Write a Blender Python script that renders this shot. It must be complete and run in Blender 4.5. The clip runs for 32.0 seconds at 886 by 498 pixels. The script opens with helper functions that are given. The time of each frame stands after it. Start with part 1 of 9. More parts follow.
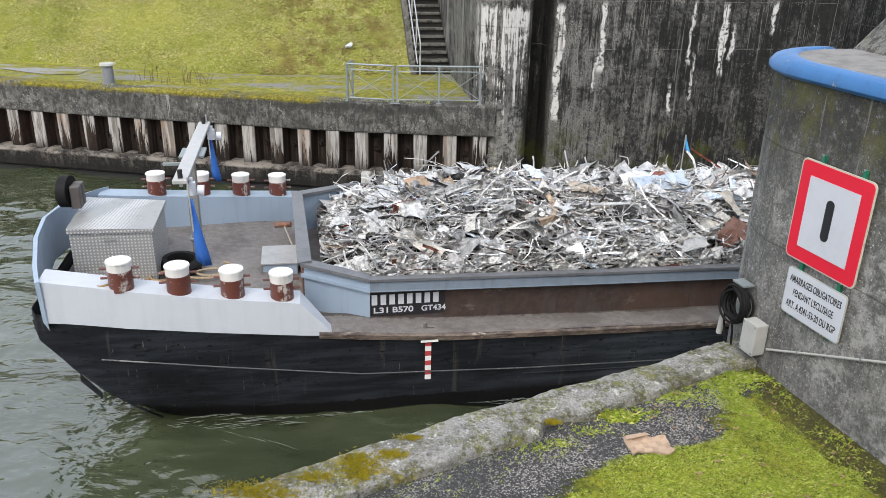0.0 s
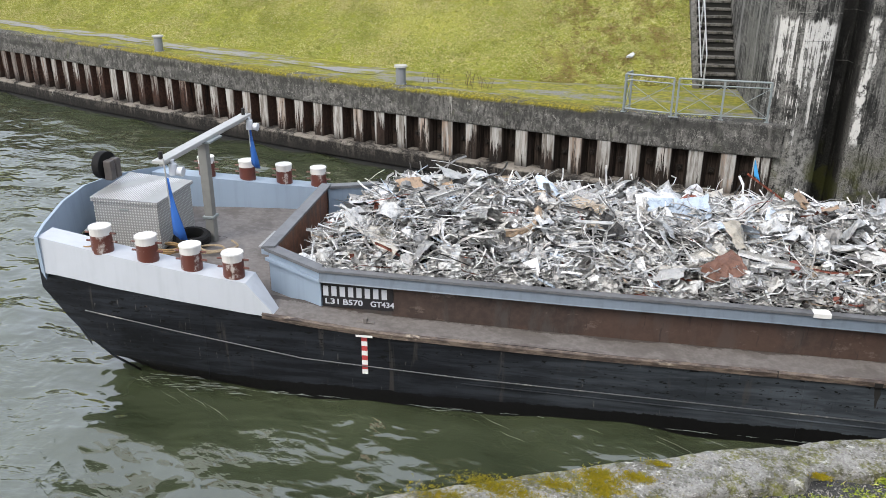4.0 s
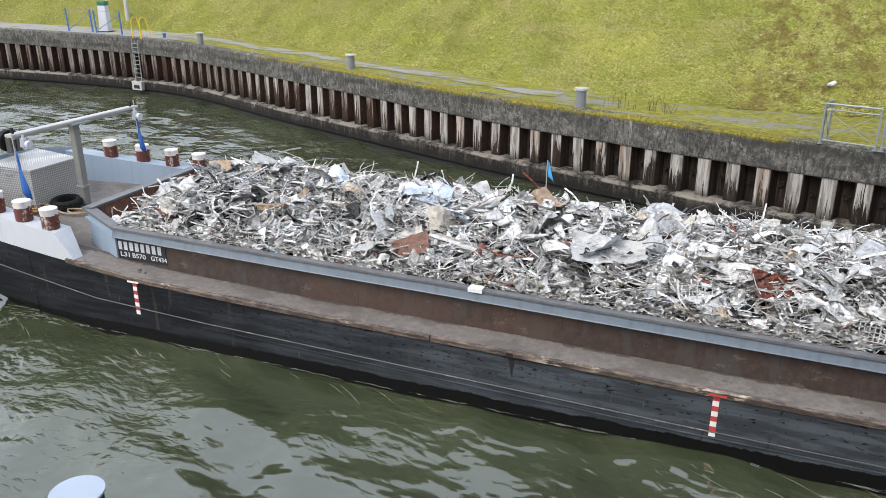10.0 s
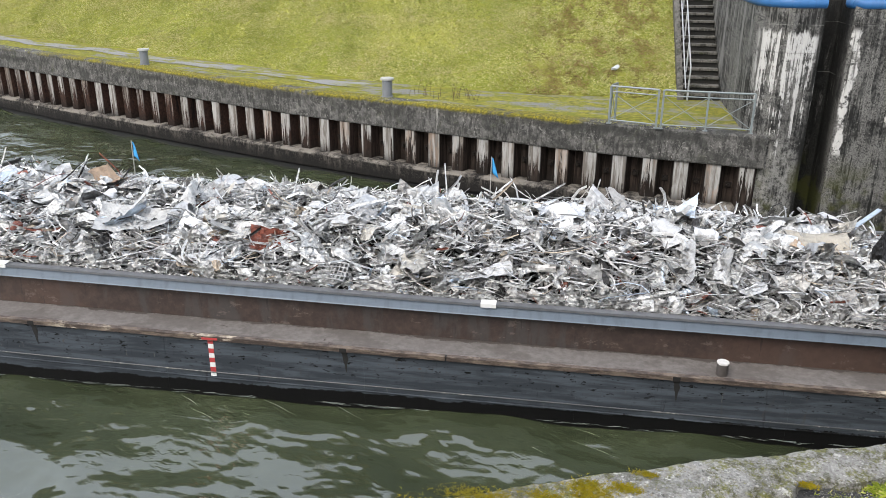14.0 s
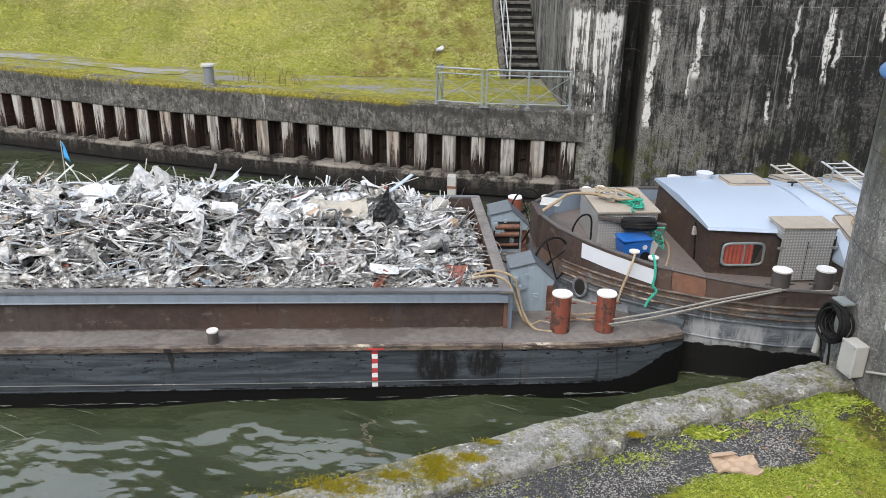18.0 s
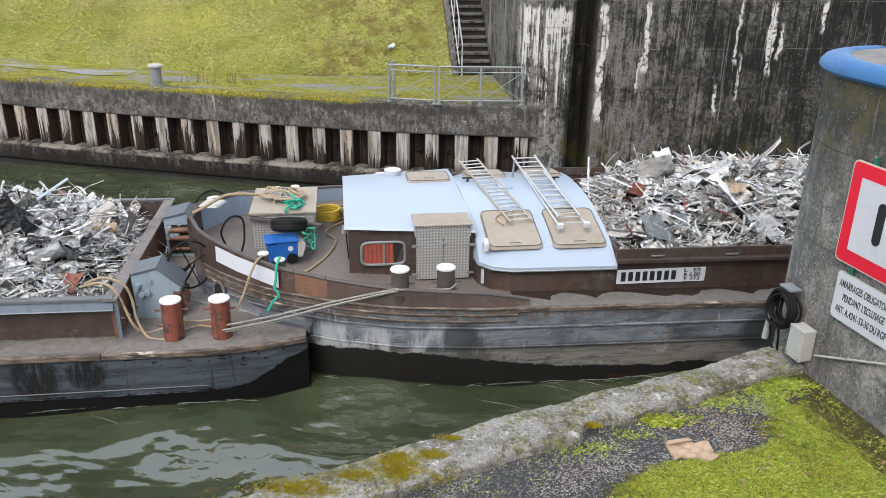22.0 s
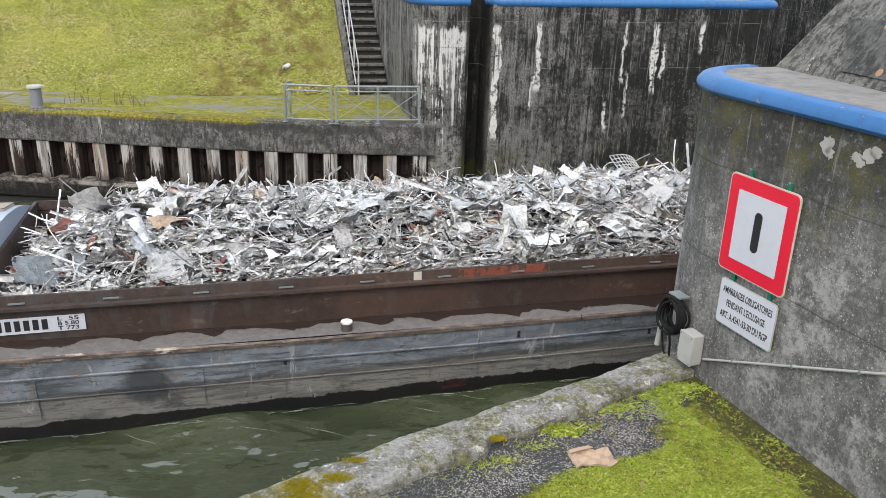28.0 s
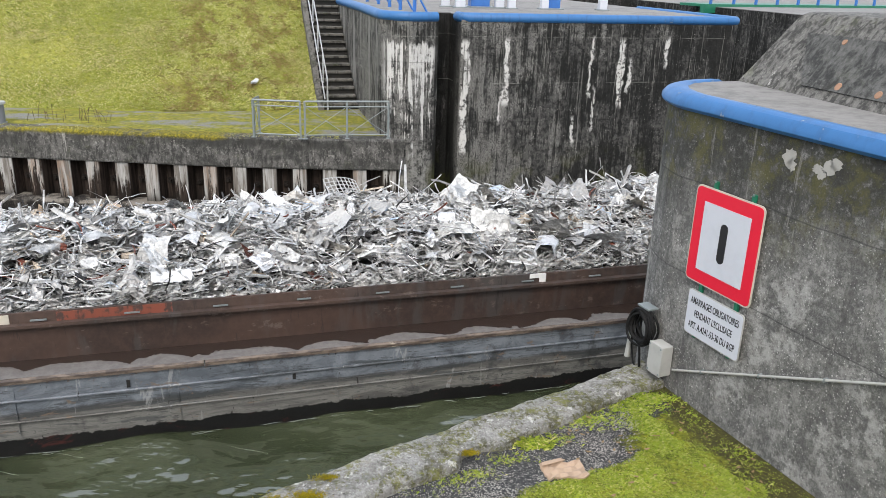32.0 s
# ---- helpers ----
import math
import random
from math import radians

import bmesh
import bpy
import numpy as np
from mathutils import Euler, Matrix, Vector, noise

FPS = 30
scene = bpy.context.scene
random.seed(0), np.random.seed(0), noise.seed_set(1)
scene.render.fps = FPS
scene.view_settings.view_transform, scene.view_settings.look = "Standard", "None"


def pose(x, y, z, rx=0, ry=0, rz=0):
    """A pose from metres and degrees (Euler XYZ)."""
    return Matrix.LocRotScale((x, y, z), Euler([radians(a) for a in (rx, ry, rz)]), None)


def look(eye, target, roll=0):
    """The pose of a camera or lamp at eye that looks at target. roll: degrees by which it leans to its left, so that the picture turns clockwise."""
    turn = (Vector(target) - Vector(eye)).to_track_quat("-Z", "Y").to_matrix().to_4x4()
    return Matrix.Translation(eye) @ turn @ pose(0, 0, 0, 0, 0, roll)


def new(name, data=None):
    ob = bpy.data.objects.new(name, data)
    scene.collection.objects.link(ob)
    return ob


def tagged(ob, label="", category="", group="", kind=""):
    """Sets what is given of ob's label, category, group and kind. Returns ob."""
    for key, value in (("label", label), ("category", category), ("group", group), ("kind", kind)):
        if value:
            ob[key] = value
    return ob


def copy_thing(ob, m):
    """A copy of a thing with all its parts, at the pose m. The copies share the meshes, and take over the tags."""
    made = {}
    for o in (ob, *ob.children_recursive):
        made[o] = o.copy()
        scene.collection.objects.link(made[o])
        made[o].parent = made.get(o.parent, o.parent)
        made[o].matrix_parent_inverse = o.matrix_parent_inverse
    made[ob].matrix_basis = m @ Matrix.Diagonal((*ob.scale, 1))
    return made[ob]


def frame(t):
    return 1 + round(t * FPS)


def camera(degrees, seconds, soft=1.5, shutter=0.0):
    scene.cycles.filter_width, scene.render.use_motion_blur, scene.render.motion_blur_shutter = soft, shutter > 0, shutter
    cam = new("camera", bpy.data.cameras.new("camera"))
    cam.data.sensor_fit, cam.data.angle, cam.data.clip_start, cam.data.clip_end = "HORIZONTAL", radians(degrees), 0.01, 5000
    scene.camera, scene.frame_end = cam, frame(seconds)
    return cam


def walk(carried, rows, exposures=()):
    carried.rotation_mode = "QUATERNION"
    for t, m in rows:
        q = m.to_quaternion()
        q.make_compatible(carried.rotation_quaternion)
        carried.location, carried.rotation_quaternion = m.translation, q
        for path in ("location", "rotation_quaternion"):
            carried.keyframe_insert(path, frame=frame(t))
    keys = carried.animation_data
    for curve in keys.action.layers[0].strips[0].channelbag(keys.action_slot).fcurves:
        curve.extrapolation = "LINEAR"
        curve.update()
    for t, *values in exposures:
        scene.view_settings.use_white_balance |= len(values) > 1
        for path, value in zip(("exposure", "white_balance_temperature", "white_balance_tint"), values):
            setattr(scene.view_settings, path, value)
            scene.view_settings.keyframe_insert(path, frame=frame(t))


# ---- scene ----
cam = camera(58.4, 32.0, soft=0.65)
CAMERA_ROWS = [
    (0.0, pose(0.003, -0.000, 6.900, 67.88, -1.32, -0.67)),
    (0.5, pose(-0.011, -0.000, 6.900, 67.71, -1.10, 2.25)),
    (1.0, pose(-0.024, -0.001, 6.900, 67.65, -0.73, 4.64)),
    (1.5, pose(-0.036, -0.002, 6.900, 67.51, -0.70, 7.12)),
    (2.0, pose(-0.048, -0.004, 6.900, 67.44, -0.62, 9.53)),
    (2.5, pose(-0.060, -0.006, 6.901, 67.56, -0.57, 11.97)),
    (3.0, pose(-0.072, -0.009, 6.901, 67.70, -0.46, 14.34)),
    (3.5, pose(-0.083, -0.012, 6.901, 67.91, -0.44, 16.57)),
    (4.0, pose(-0.093, -0.015, 6.901, 68.18, -0.37, 18.67)),
    (4.5, pose(-0.104, -0.019, 6.901, 68.49, -0.26, 20.98)),
    (6.5, pose(-0.141, -0.036, 6.901, 69.29, 0.20, 28.88)),
    (7.0, pose(-0.146, -0.040, 6.901, 69.48, 0.08, 30.22)),
    (7.5, pose(-0.149, -0.041, 6.901, 69.59, 0.06, 30.87)),
    (8.0, pose(-0.151, -0.042, 6.901, 69.63, 0.08, 31.15)),
    (8.5, pose(-0.151, -0.042, 6.901, 69.67, 0.12, 31.31)),
    (9.0, pose(-0.151, -0.042, 6.901, 69.67, 0.15, 31.31)),
    (9.5, pose(-0.151, -0.042, 6.901, 69.66, 0.15, 31.31)),
    (10.0, pose(-0.151, -0.042, 6.901, 69.65, 0.17, 31.29)),
    (10.5, pose(-0.143, -0.037, 6.901, 69.70, -0.09, 29.35)),
    (11.0, pose(-0.134, -0.033, 6.901, 69.70, -0.17, 27.42)),
    (11.5, pose(-0.127, -0.029, 6.901, 69.58, -0.22, 25.90)),
    (12.0, pose(-0.121, -0.026, 6.901, 69.34, -0.37, 24.48)),
    (12.5, pose(-0.114, -0.023, 6.901, 69.14, -0.43, 22.99)),
    (13.0, pose(-0.107, -0.020, 6.901, 69.07, -0.44, 21.58)),
    (13.5, pose(-0.099, -0.017, 6.901, 69.06, -0.36, 19.80)),
    (14.0, pose(-0.088, -0.014, 6.901, 69.05, -0.35, 17.70)),
    (14.5, pose(-0.080, -0.011, 6.901, 68.94, -0.40, 15.95)),
    (16.5, pose(-0.048, -0.004, 6.900, 68.62, -1.08, 9.54)),
    (17.0, pose(-0.040, -0.003, 6.900, 68.41, -1.12, 7.92)),
    (17.5, pose(-0.033, -0.002, 6.900, 68.14, -1.12, 6.60)),
    (18.0, pose(-0.028, -0.001, 6.900, 68.02, -0.96, 5.61)),
    (18.5, pose(-0.023, -0.001, 6.900, 68.01, -0.71, 4.62)),
    (19.0, pose(-0.020, -0.001, 6.900, 67.98, -0.60, 3.88)),
    (19.5, pose(-0.018, -0.001, 6.900, 67.95, -0.54, 3.51)),
    (20.0, pose(-0.017, -0.000, 6.900, 67.94, -0.56, 3.28)),
    (20.5, pose(-0.015, -0.000, 6.900, 67.91, -0.59, 3.04)),
    (21.0, pose(-0.014, -0.000, 6.900, 67.89, -0.63, 2.78)),
    (21.5, pose(-0.013, -0.000, 6.900, 67.88, -0.60, 2.58)),
    (22.0, pose(-0.011, -0.000, 6.900, 67.87, -0.74, 2.19)),
    (22.5, pose(-0.007, -0.000, 6.900, 67.98, -0.98, 1.43)),
    (23.0, pose(-0.003, -0.000, 6.900, 68.15, -1.14, 0.56)),
    (23.5, pose(0.001, -0.000, 6.900, 68.33, -1.25, -0.26)),
    (24.0, pose(0.005, -0.000, 6.900, 68.46, -1.39, -0.93)),
    (24.5, pose(0.008, -0.000, 6.900, 68.57, -1.50, -1.60)),
    (25.0, pose(0.012, -0.000, 6.900, 68.70, -1.60, -2.31)),
    (25.5, pose(0.014, -0.000, 6.900, 68.81, -1.62, -2.84)),
    (26.0, pose(0.018, -0.001, 6.900, 68.94, -1.65, -3.48)),
    (26.5, pose(0.021, -0.001, 6.900, 69.09, -1.65, -4.20)),
    (28.5, pose(0.026, -0.001, 6.900, 69.43, -1.60, -5.03)),
    (29.0, pose(0.026, -0.001, 6.900, 69.55, -1.58, -5.15)),
    (29.5, pose(0.027, -0.001, 6.900, 69.79, -1.60, -5.39)),
    (30.0, pose(0.029, -0.001, 6.900, 70.03, -1.63, -5.76)),
    (30.5, pose(0.030, -0.002, 6.900, 70.12, -1.66, -5.94)),
    (31.0, pose(0.031, -0.002, 6.900, 70.19, -1.68, -6.18)),
    (31.5, pose(0.034, -0.002, 6.900, 70.32, -1.75, -6.63)),
    (32.0, pose(0.036, -0.002, 6.900, 70.45, -1.79, -7.13)),
]
walk(cam, CAMERA_ROWS, exposures=[(0.0, 1.0), (32.0, 1.0)])

# ---- light: overcast day ----
world = bpy.data.worlds.new("sky")
scene.world = world
world.use_nodes = True
wn, wl = world.node_tree.nodes, world.node_tree.links
sky = wn.new("ShaderNodeTexSky")
sky.sky_type = "NISHITA"
sky.sun_disc = False
sky.sun_elevation, sky.sun_rotation = radians(48), radians(200)
sky.air_density, sky.dust_density, sky.ozone_density = 1.0, 6.0, 1.0
veil = wn.new("ShaderNodeMix")
veil.data_type = "RGBA"
veil.inputs[0].default_value = 0.72
veil.inputs[7].default_value = (5.2, 5.6, 6.35, 1.0)  # even cloud cover over the clear sky
wl.new(sky.outputs["Color"], veil.inputs[6])
wl.new(veil.outputs[2], wn["Background"].inputs["Color"])
wn["Background"].inputs["Strength"].default_value = 0.15
sun_data = bpy.data.lights.new("sun", "SUN")
sun_data.energy, sun_data.angle, sun_data.color = 1.0, radians(30), (1.0, 0.98, 0.95)
sun = new("sun", sun_data)
sun.matrix_world = look((0, 0, 30), (0 + 30 * math.sin(radians(200)) * -0.74 * 1.0, 30 * math.cos(radians(200)) * -0.74, 30 - 24), 0)

# ---- mesh helpers ----
class Shape:
    """Collects primitives into one bmesh."""
    def __init__(self):
        self.bm = bmesh.new()

    def add(self, verts, faces, m=None):
        vs = [self.bm.verts.new(m @ Vector(v) if m else v) for v in verts]
        out = []
        for f in faces:
            try:
                out.append(self.bm.faces.new([vs[i] for i in f]))
            except ValueError:
                pass
        return vs, out

    def box(self, x0, x1, y0, y1, z0, z1, bevel=0.0, m=None):
        vs, fs = self.add([(x0, y0, z0), (x1, y0, z0), (x1, y1, z0), (x0, y1, z0), (x0, y0, z1), (x1, y0, z1), (x1, y1, z1), (x0, y1, z1)],
                          [(3, 2, 1, 0), (4, 5, 6, 7), (0, 1, 5, 4), (1, 2, 6, 5), (2, 3, 7, 6), (3, 0, 4, 7)], m)
        if bevel:
            es = list({e for f in fs for e in f.edges})
            bmesh.ops.bevel(self.bm, geom=es, offset=bevel, segments=2, profile=0.5, affect="EDGES", clamp_overlap=True)
        return self

    def prism(self, poly, z0, z1, m=None):
        n = len(poly)
        self.add([(x, y, z0) for x, y in poly] + [(x, y, z1) for x, y in poly],
                 [tuple(range(n - 1, -1, -1)), tuple(range(n, 2 * n))] + [(i, (i + 1) % n, n + (i + 1) % n, n + i) for i in range(n)], m)
        return self

    def slab(self, top, bottom):
        n = len(top)
        self.add(list(bottom) + list(top), [tuple(range(n - 1, -1, -1)), tuple(range(n, 2 * n))] + [(i, (i + 1) % n, n + (i + 1) % n, n + i) for i in range(n)])
        return self

    def cyl(self, p0, p1, r, r2=None, seg=16, caps=True):
        p0, p1 = Vector(p0), Vector(p1)
        r2 = r if r2 is None else r2
        q = (p1 - p0).to_track_quat("Z", "Y").to_matrix()
        ring = [q @ Vector((math.cos(2 * math.pi * k / seg), math.sin(2 * math.pi * k / seg), 0)) for k in range(seg)]
        vs = [p0 + r * c for c in ring] + [p1 + r2 * c for c in ring]
        fs = [(k, (k + 1) % seg, seg + (k + 1) % seg, seg + k) for k in range(seg)]
        if caps:
            fs += [tuple(range(seg - 1, -1, -1)), tuple(range(seg, 2 * seg))]
        self.add(vs, fs)
        return self

    def tube(self, pts, r, seg=8, closed=False):
        pts = [Vector(p) for p in pts]
        n = len(pts)
        vs, fs = [], []
        side = None
        for i, p in enumerate(pts):
            a = pts[(i - 1) % n] if closed or i else p
            b = pts[(i + 1) % n] if closed or i < n - 1 else p
            d = (b - a).normalized()
            if side is None:
                side = d.orthogonal().normalized()
            side = (side - d * side.dot(d)).normalized()
            up = d.cross(side)
            for k in range(seg):
                w = 2 * math.pi * k / seg
                vs.append(p + r * (math.cos(w) * side + math.sin(w) * up))
        for i in range(n if closed else n - 1):
            j = (i + 1) % n
            fs += [(i * seg + k, i * seg + (k + 1) % seg, j * seg + (k + 1) % seg, j * seg + k) for k in range(seg)]
        if not closed:
            fs += [tuple(range(seg - 1, -1, -1)), tuple(range((n - 1) * seg, n * seg))]
        self.add(vs, fs)
        return self

    def loft(self, sections, caps=False, closed=False):
        n = len(sections[0])
        vs = [p for s in sections for p in s]
        fs = []
        for i in range(len(sections) - 1):
            for k in range(n if closed else n - 1):
                l = (k + 1) % n
                fs.append((i * n + k, i * n + l, (i + 1) * n + l, (i + 1) * n + k))
        if caps:
            fs += [tuple(range(n - 1, -1, -1)), tuple(range((len(sections) - 1) * n, len(sections) * n))]
        self.add(vs, fs)
        return self

    def mesh(self, name, material, smooth=False):
        me = bpy.data.meshes.new(name)
        bmesh.ops.recalc_face_normals(self.bm, faces=self.bm.faces)
        self.bm.to_mesh(me)
        self.bm.free()
        me.materials.append(material)
        if smooth:
            me.shade_smooth()
            me.set_sharp_from_angle(angle=radians(38))
        return me


def part(name, shape, material, parent=None, label="", smooth=False):
    me = shape if isinstance(shape, bpy.types.Mesh) else shape.mesh(name, material, smooth)
    ob = new(name, me)
    if parent:
        ob.parent = parent
    if label:
        tagged(ob, label)
    return ob


def thing(name, label, category, at=None, group="", kind=""):
    ob = new(name)
    ob.empty_display_size = 0.1
    if at is not None:
        ob.matrix_world = at
    return tagged(ob, label, category, group, kind)


def numpy_mesh(name, verts, faces, material, smooth=False):
    me = bpy.data.meshes.new(name)
    me.from_pydata([tuple(v) for v in verts], [], [tuple(f) for f in faces])
    me.materials.append(material)
    if smooth:
        me.shade_smooth()
    me.update()
    return me


def writing(name, text, size, material, parent, m, align="LEFT", width=0.0, bold=0.02):
    """Built-in font, turned into a mesh."""
    cu = bpy.data.curves.new(name, "FONT")
    cu.body, cu.size, cu.align_x, cu.align_y, cu.extrude, cu.offset = text, size, align, "CENTER", 0.001, size * bold
    ob = bpy.data.objects.new(name, cu)
    me = bpy.data.meshes.new_from_object(ob)
    bpy.data.objects.remove(ob)
    if width:
        xs = [v.co.x for v in me.vertices]
        k = width / (max(xs) - min(xs))
        for v in me.vertices:
            v.co.x *= k
    me.materials.clear()
    me.materials.append(material)
    o = new(name, me)
    o.parent = parent
    o.matrix_local = m
    return o


# ---- materials ----
class Nodes:
    def __init__(self, name):
        self.m = bpy.data.materials.new(name)
        self.m.use_nodes = True
        self.t = self.m.node_tree
        self.b = self.t.nodes["Principled BSDF"]
        self.co = self.t.nodes.new("ShaderNodeTexCoord").outputs["Object"]

    def node(self, kind, **values):
        return self.t.nodes.new(kind)

    def link(self, a, b):
        self.t.links.new(a, b)

    def val(self, sock, v):
        if hasattr(v, "is_linked"):
            self.link(v, sock)
        else:
            sock.default_value = v

    def scaled(self, sx, sy, sz, co=None):
        n = self.node("ShaderNodeVectorMath")
        n.operation = "MULTIPLY"
        self.link(co or self.co, n.inputs[0])
        n.inputs[1].default_value = (sx, sy, sz)
        return n.outputs[0]

    def noise(self, scale, detail=5.0, rough=0.55, co=None, dist=0.0):
        n = self.node("ShaderNodeTexNoise")
        n.inputs["Scale"].default_value, n.inputs["Detail"].default_value = scale, detail
        n.inputs["Roughness"].default_value, n.inputs["Distortion"].default_value = rough, dist
        self.link(co or self.co, n.inputs["Vector"])
        return n.outputs["Fac"]

    def voronoi(self, scale, co=None, feature="F1"):
        n = self.node("ShaderNodeTexVoronoi")
        n.feature = feature
        n.inputs["Scale"].default_value = scale
        self.link(co or self.co, n.inputs["Vector"])
        return n.outputs["Distance"]

    def ramp(self, fac, lo, hi):
        n = self.node("ShaderNodeMapRange")
        n.interpolation_type = "SMOOTHSTEP"
        self.val(n.inputs["Value"], fac)
        n.inputs["From Min"].default_value, n.inputs["From Max"].default_value = lo, hi
        return n.outputs["Result"]

    def math(self, op, a, b=0.0):
        n = self.node("ShaderNodeMath")
        n.operation = op
        self.val(n.inputs[0], a)
        self.val(n.inputs[1], b)
        return n.outputs[0]

    def mix(self, fac, a, b):
        n = self.node("ShaderNodeMix")
        n.data_type = "RGBA"
        self.val(n.inputs[0], fac)
        for s, c in ((n.inputs[6], a), (n.inputs[7], b)):
            self.val(s, c if hasattr(c, "is_linked") else (*c, 1.0))
        return n.outputs[2]

    def axis(self, k, co=None):
        n = self.node("ShaderNodeSeparateXYZ")
        self.link(co or self.co, n.inputs[0])
        return n.outputs[k]

    def random(self):
        return self.node("ShaderNodeObjectInfo").outputs["Random"]

    def island(self):
        return self.node("ShaderNodeNewGeometry").outputs["Random Per Island"]

    def band(self, v, lo, hi, soft):
        return self.math("MULTIPLY", self.ramp(v, lo - soft, lo + soft), self.math("SUBTRACT", 1.0, self.ramp(v, hi - soft, hi + soft)))

    def done(self, color, rough=0.7, metal=0.0, bump=None, height=0.01, spec=0.5):
        b = self.b
        self.val(b.inputs["Base Color"], color if hasattr(color, "is_linked") else (*color, 1.0))
        self.val(b.inputs["Roughness"], rough)
        self.val(b.inputs["Metallic"], metal)
        b.inputs["Specular IOR Level"].default_value = spec
        if bump is not None:
            n = self.node("ShaderNodeBump")
            n.inputs["Strength"].default_value, n.inputs["Distance"].default_value = 1.0, height
            self.link(bump, n.inputs["Height"])
            self.link(n.outputs[0], b.inputs["Normal"])
        return self.m


def painted(name, color, wear=(0.16, 0.07, 0.035), amount=0.62, rough=0.45, metal=0.0, streak=True, dirt=0.5):
    """Paint with rust or dirt breaking through, in spots and in runs."""
    n = Nodes(name)
    fine = n.noise(9.0, 8, 0.7)
    big = n.noise(1.3, 4)
    run = n.noise(1.0, 5, 0.6, n.scaled(7, 7, 0.5)) if streak else big
    mask = n.ramp(n.math("ADD", n.math("MULTIPLY", fine, 0.5), n.math("MULTIPLY", run, 0.5)), amount, amount + 0.08)
    dirty = n.mix(n.math("MULTIPLY", n.ramp(run, 0.45, 0.75), dirt), color, tuple(c * 0.45 for c in color))
    dirty = n.mix(n.math("MULTIPLY", n.ramp(big, 0.35, 0.7), 0.25), dirty, tuple(min(1, c * 1.15 + 0.01) for c in color))
    col = n.mix(mask, dirty, wear)
    return n.done(col, n.math("ADD", rough, n.math("MULTIPLY", mask, 0.3)), metal, n.math("ADD", fine, n.math("MULTIPLY", mask, -0.8)), 0.003)


def concrete(name, base, dark, white, dark_at=0.5, white_at=0.66, lichen=0.0, coarse=1.0, tall=0.16):
    """Weathered concrete: black growth in runs, lime in streaks, aggregate relief."""
    n = Nodes(name)
    z = n.axis(2)
    run = n.noise(1.0, 8, 0.68, n.scaled(3.4 * coarse, 3.4 * coarse, 3.4 * coarse * tall), 0.5)
    blot = n.noise(1.1 * coarse, 9, 0.72)
    fine = n.noise(28, 6, 0.7)
    grit = n.voronoi(55)
    d = n.ramp(n.math("ADD", n.math("MULTIPLY", run, 0.55), n.math("MULTIPLY", blot, 0.45)), dark_at - 0.06, dark_at + 0.06)
    col = n.mix(n.ramp(fine, 0.3, 0.75), tuple(c * 0.72 for c in base), tuple(min(1, c * 1.25) for c in base))
    col = n.mix(n.math("MULTIPLY", d, n.ramp(n.noise(17, 5, 0.75), 0.28, 0.52)), col, dark)
    if white:
        lime = n.noise(1.0, 7, 0.7, n.scaled(2.3 * coarse, 2.3 * coarse, 0.22), 0.8)
        w = n.math("MULTIPLY", n.ramp(lime, white_at, white_at + 0.045), n.ramp(n.noise(0.5, 3), 0.42, 0.6))
        col = n.mix(n.math("MULTIPLY", w, n.ramp(fine, 0.25, 0.55)), col, white)
    if lichen:
        spots = n.math("MULTIPLY", n.math("SUBTRACT", 1.0, n.ramp(n.voronoi(14), 0.10, 0.2)), n.ramp(n.noise(3.1, 3), 0.5, 0.62))
        col = n.mix(n.math("MULTIPLY", spots, lichen), col, (0.62, 0.61, 0.54))
        moss = n.math("MULTIPLY", n.ramp(n.noise(2.2, 6, 0.7), 0.56, 0.68), lichen)
        col = n.mix(n.math("MULTIPLY", moss, 0.6), col, (0.10, 0.12, 0.03))
    return n, col, n.math("ADD", n.math("MULTIPLY", fine, 0.7), n.math("MULTIPLY", grit, 0.5)), z


